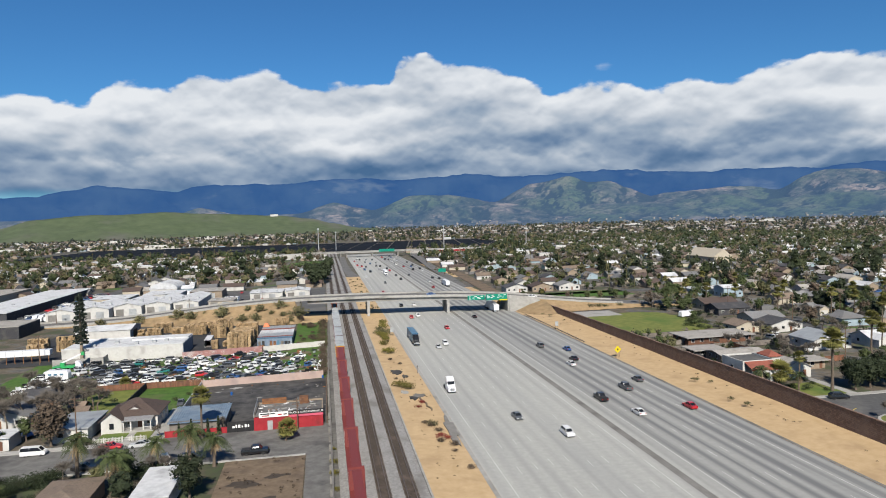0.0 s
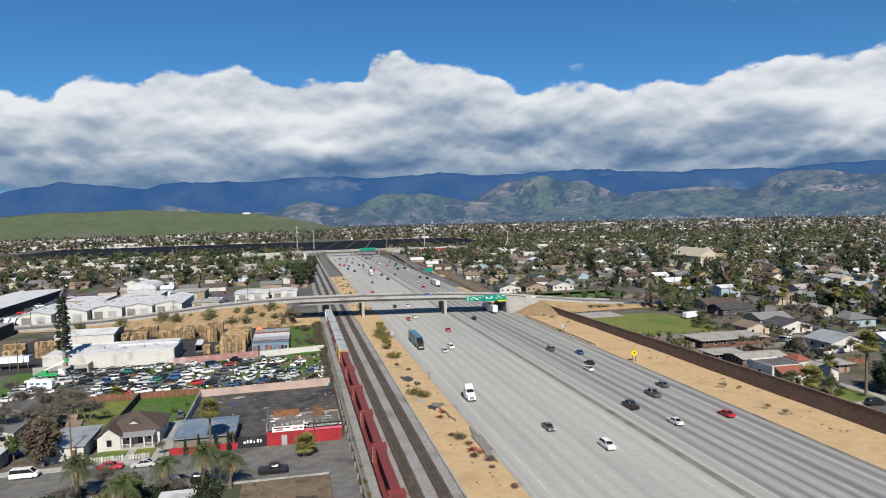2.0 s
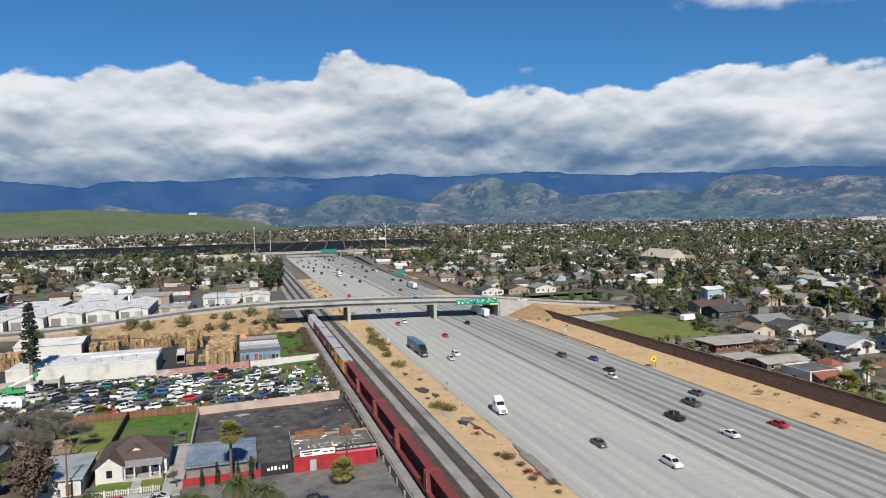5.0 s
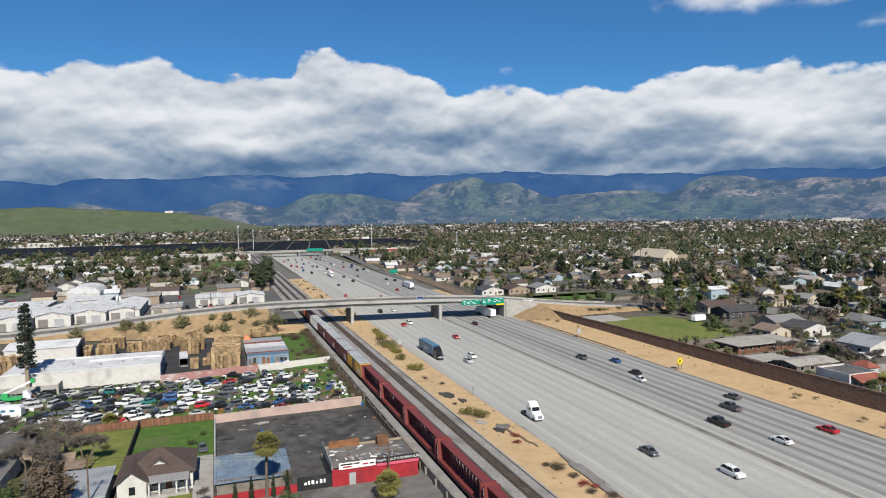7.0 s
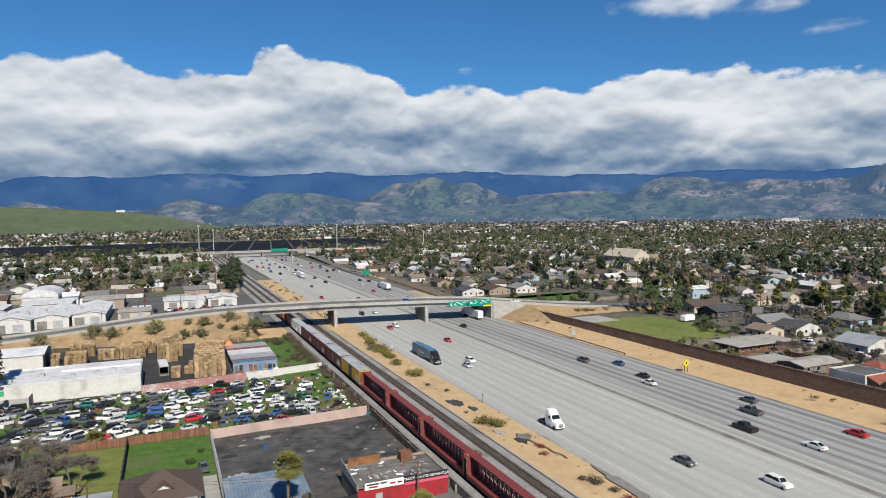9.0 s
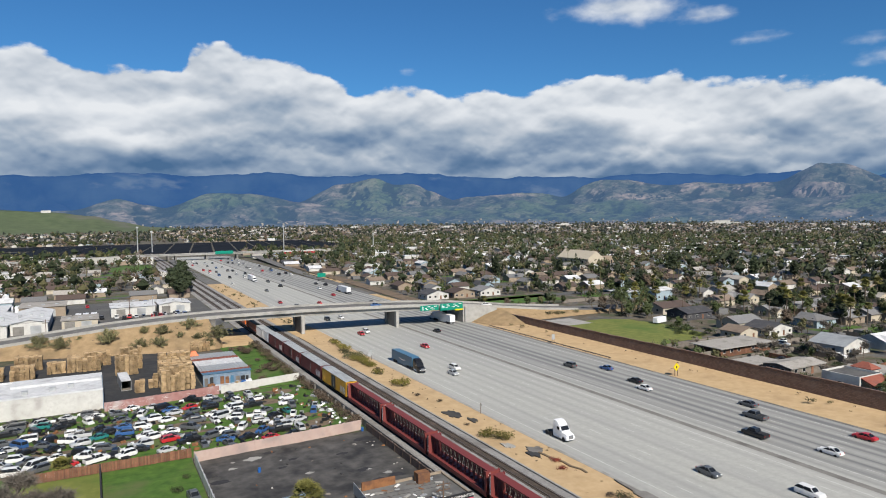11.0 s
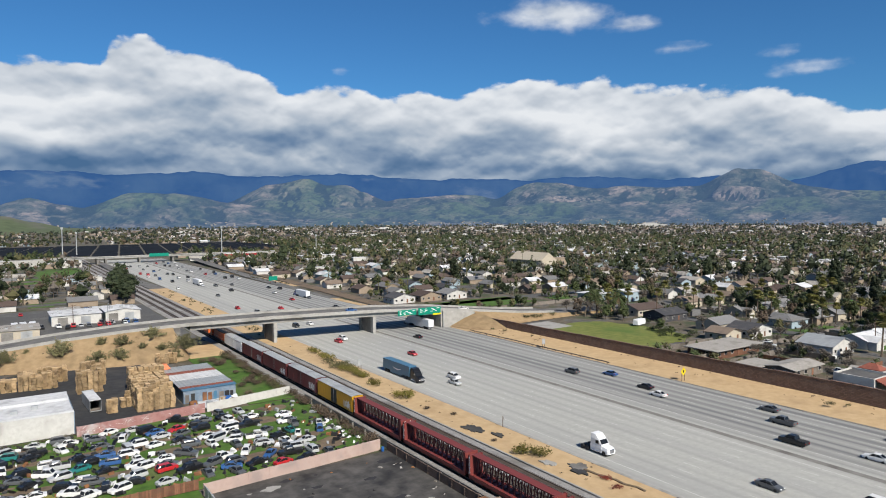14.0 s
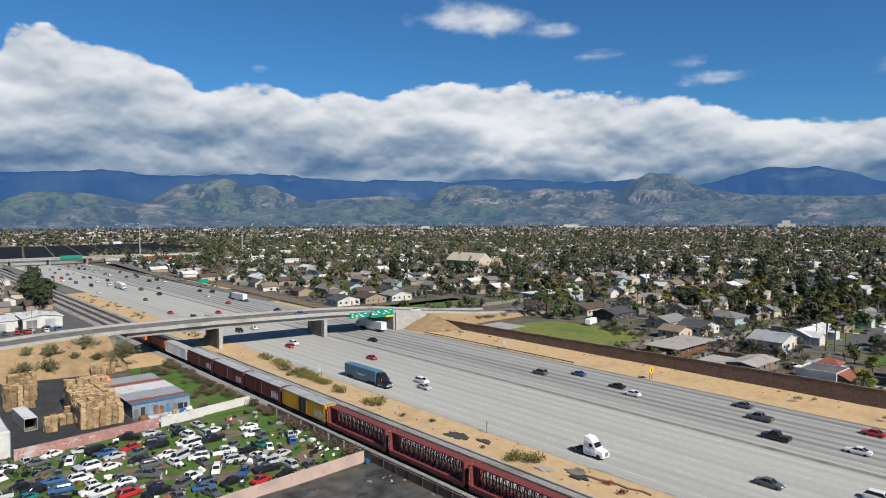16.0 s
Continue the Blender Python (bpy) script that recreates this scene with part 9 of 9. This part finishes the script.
cnt = 0
while cnt < 9600:
    a, r_ = FR.uniform(-33, 80), 430 + 1000 * FR.random() ** .6
    x, y = dist_ring(a, r_)
    if not tree_ok(x, y) or (math.hypot(x, y) < 440 and x > 150):
        continue
    k = FR.random()
    pools["leaf_dark" if k < .27 else "leaf_green" if k < .56 else "leaf_olive" if k < .80 else "twigs" if k < .90 else "leaf_brown"].append((x, y, FR.uniform(4.5, 11.0) * (1.4 if k < .1 else 1)))
    cnt += 1
cnt = 0
while cnt < 7600:
    a, r_ = FR.uniform(-33, 80), FR.uniform(1250, 3300)
    x, y = dist_ring(a, r_)
    if (60 < x < 260 and y < 1300) or (-450 < x < 350 and y < 1335):
        continue
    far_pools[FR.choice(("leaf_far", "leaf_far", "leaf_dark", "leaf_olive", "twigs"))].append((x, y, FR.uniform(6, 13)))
    cnt += 1
for i, (k, v) in enumerate(pools.items()):
    tree_stuff("distant_trees", k, [p for p in v if math.hypot(p[0], p[1]) < 720], 46, 200 + i)
    tree_stuff("distant_trees", k, [p for p in v if math.hypot(p[0], p[1]) >= 720], 19, 250 + i)
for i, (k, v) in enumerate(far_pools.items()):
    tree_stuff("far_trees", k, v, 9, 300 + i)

# garden shrubs and small trees between the nearer houses
gs_ = {"leaf_dark": [], "leaf_green": [], "leaf_olive": [], "twigs": []}
for _ in range(2600):
    x, y = FR.uniform(157, 470), FR.uniform(95, 470)
    if free(x, y, 0) and seen_from_walk(x, y) and min(abs(y - g) for g in gy) > 5 and min(abs(x - g) for g in gx) > 5:
        gs_[FR.choice(list(gs_))].append((x, y, FR.uniform(1.2, 4.0)))
for i, (k, v) in enumerate(gs_.items()):
    tree_stuff("garden_shrubs", k, v, 32, 400 + i)
# back fences and sheds
fn_, sd_ = M(), M()
for y in gy:
    for x in range(160, 900, 17):
        if seen_from_walk(x, y + 33) and free(x, y + 33, 1) and FR.random() < .7:
            fn_.box(x, y + 32.9, -.1, x + 16.5, y + 33.05, 1.7)
        if seen_from_walk(x, y + 22) and free(x, y + 24, 4) and FR.random() < .55:
            fn_.box(x, y + 17, -.1, x + .12, y + 33, 1.7)
        if free(x + 5, y + 29, 4) and seen_from_walk(x, y) and FR.random() < .5:
            w, d, h_ = FR.uniform(1.5, 3.5), FR.uniform(1.5, 2.5), FR.uniform(2, 2.7)
            sd_.box(x + 5 - w, y + 28.5 - d, -.1, x + 5 + w, y + 28.5 + d, h_)
solid("back_fences", fn_, "wood_grey", "many grey wooden backyard fences", "fence", "stuff")
solid("garden_sheds", sd_, "shingle_grey", "many small backyard sheds", "shed", "stuff")

# distant palms
dp = M()
for _ in range(420):
    a, r_ = FR.uniform(-33, 80), FR.uniform(420, 1500)
    x, y = dist_ring(a, r_)
    if not tree_ok(x, y):
        continue
    h_ = FR.uniform(8, 17)
    dp.tube([(x, y, -.2), (x, y, h_)], [.25, .18], 4)
    for k in range(14):
        b, e = FR.uniform(0, math.tau), FR.uniform(-.9, 1.0)
        d = Vector((math.cos(b) * math.cos(e), math.sin(b) * math.cos(e), math.sin(e))) * 2.3
        s = d.cross(Vector((0, 0, 1))).normalized() * .55
        p = Vector((x, y, h_))
        dp.add([tuple(p), tuple(p + d * .6 + s), tuple(p + d + Vector((0, 0, -.5))), tuple(p + d * .6 - s)], [(0, 1, 2, 3)])
solid("distant_palms", dp, "leaf_olive", "many distant fan palms", "palms", "stuff")

# solar field and masts beyond the far overpass
sp = M()
for j in range(26):
    y = 960 + j * 14
    for i in range(25):
        x = -440 + i * 32 + j * 2
        if FR.random() < .14:
            continue
        sp.hull([(x, y, .4), (x + 29, y, .4), (x + 29, y + 8, 1.2), (x, y + 8, 1.2)], [(x, y, .55), (x + 29, y, .55), (x + 29, y + 8, 1.35), (x, y + 8, 1.35)])
solid("dark_panel_field", sp, "solar_panel", "field of dark panels beyond the far overpass", "panels", "stuff")
for x, y, hh in ((34, 868, 38), (215, 905, 36), (60, 1010, 30), (330, 870, 24)):
    ms = thing("tall_mast", "tall slim grey steel mast in the distance", "mast", at=pose(x, y, 0))
    part("shaft", M().tube([(0, 0, -.3), (0, 0, hh)], [.8, .45], 8), "sheet_metal", ms)
    part("head", M().box(-1.2, -1.2, hh - 1.5, 1.2, 1.2, hh + .5), "sheet_metal", ms)
rb = thing("roadside_shop", "white shop with red band beyond the ramp", "building")
part("wall", M().box(188, 800, -.2, 226, 816, 7), "stucco_white", rb)
part("red_band", M().box(187.8, 799.8, 4.2, 226.2, 800, 6.4), "red_paint", rb)

# large pale buildings at the foot of the hills
for a, r_, w, hh in ((50.5, 2650, 120, 16), (67, 2750, 60, 30), (38, 2500, 60, 12), (28, 2300, 70, 10), (20, 2400, 50, 10), (12, 2100, 80, 9), (60, 2300, 60, 10), (-15, 1900, 110, 9), (-8, 2100, 80, 9), (-22, 1500, 120, 8), (-12, 1400, 90, 8)):
    x, y = dist_ring(a, r_)
    hb = thing("large_building", "large pale building in the far distance", "building", at=pose(x, y, 0, 0, 0, -a))
    part("wall", M().box(-w / 2, -15, -.3, w / 2, 15, hh * .6).box(-w / 4, -12, hh * .6, w / 5, 12, hh), "stucco_white", hb)
    part("roof", M().box(-w / 2, -15, hh * .6, -w / 4 - .1, 15, hh * .6 + .5), "roof_white", hb)

# the patterns for the copies are not part of the place
for t in [*CARS.values(), *TEMPLATES, *STACKS]:
    remove_thing(t)
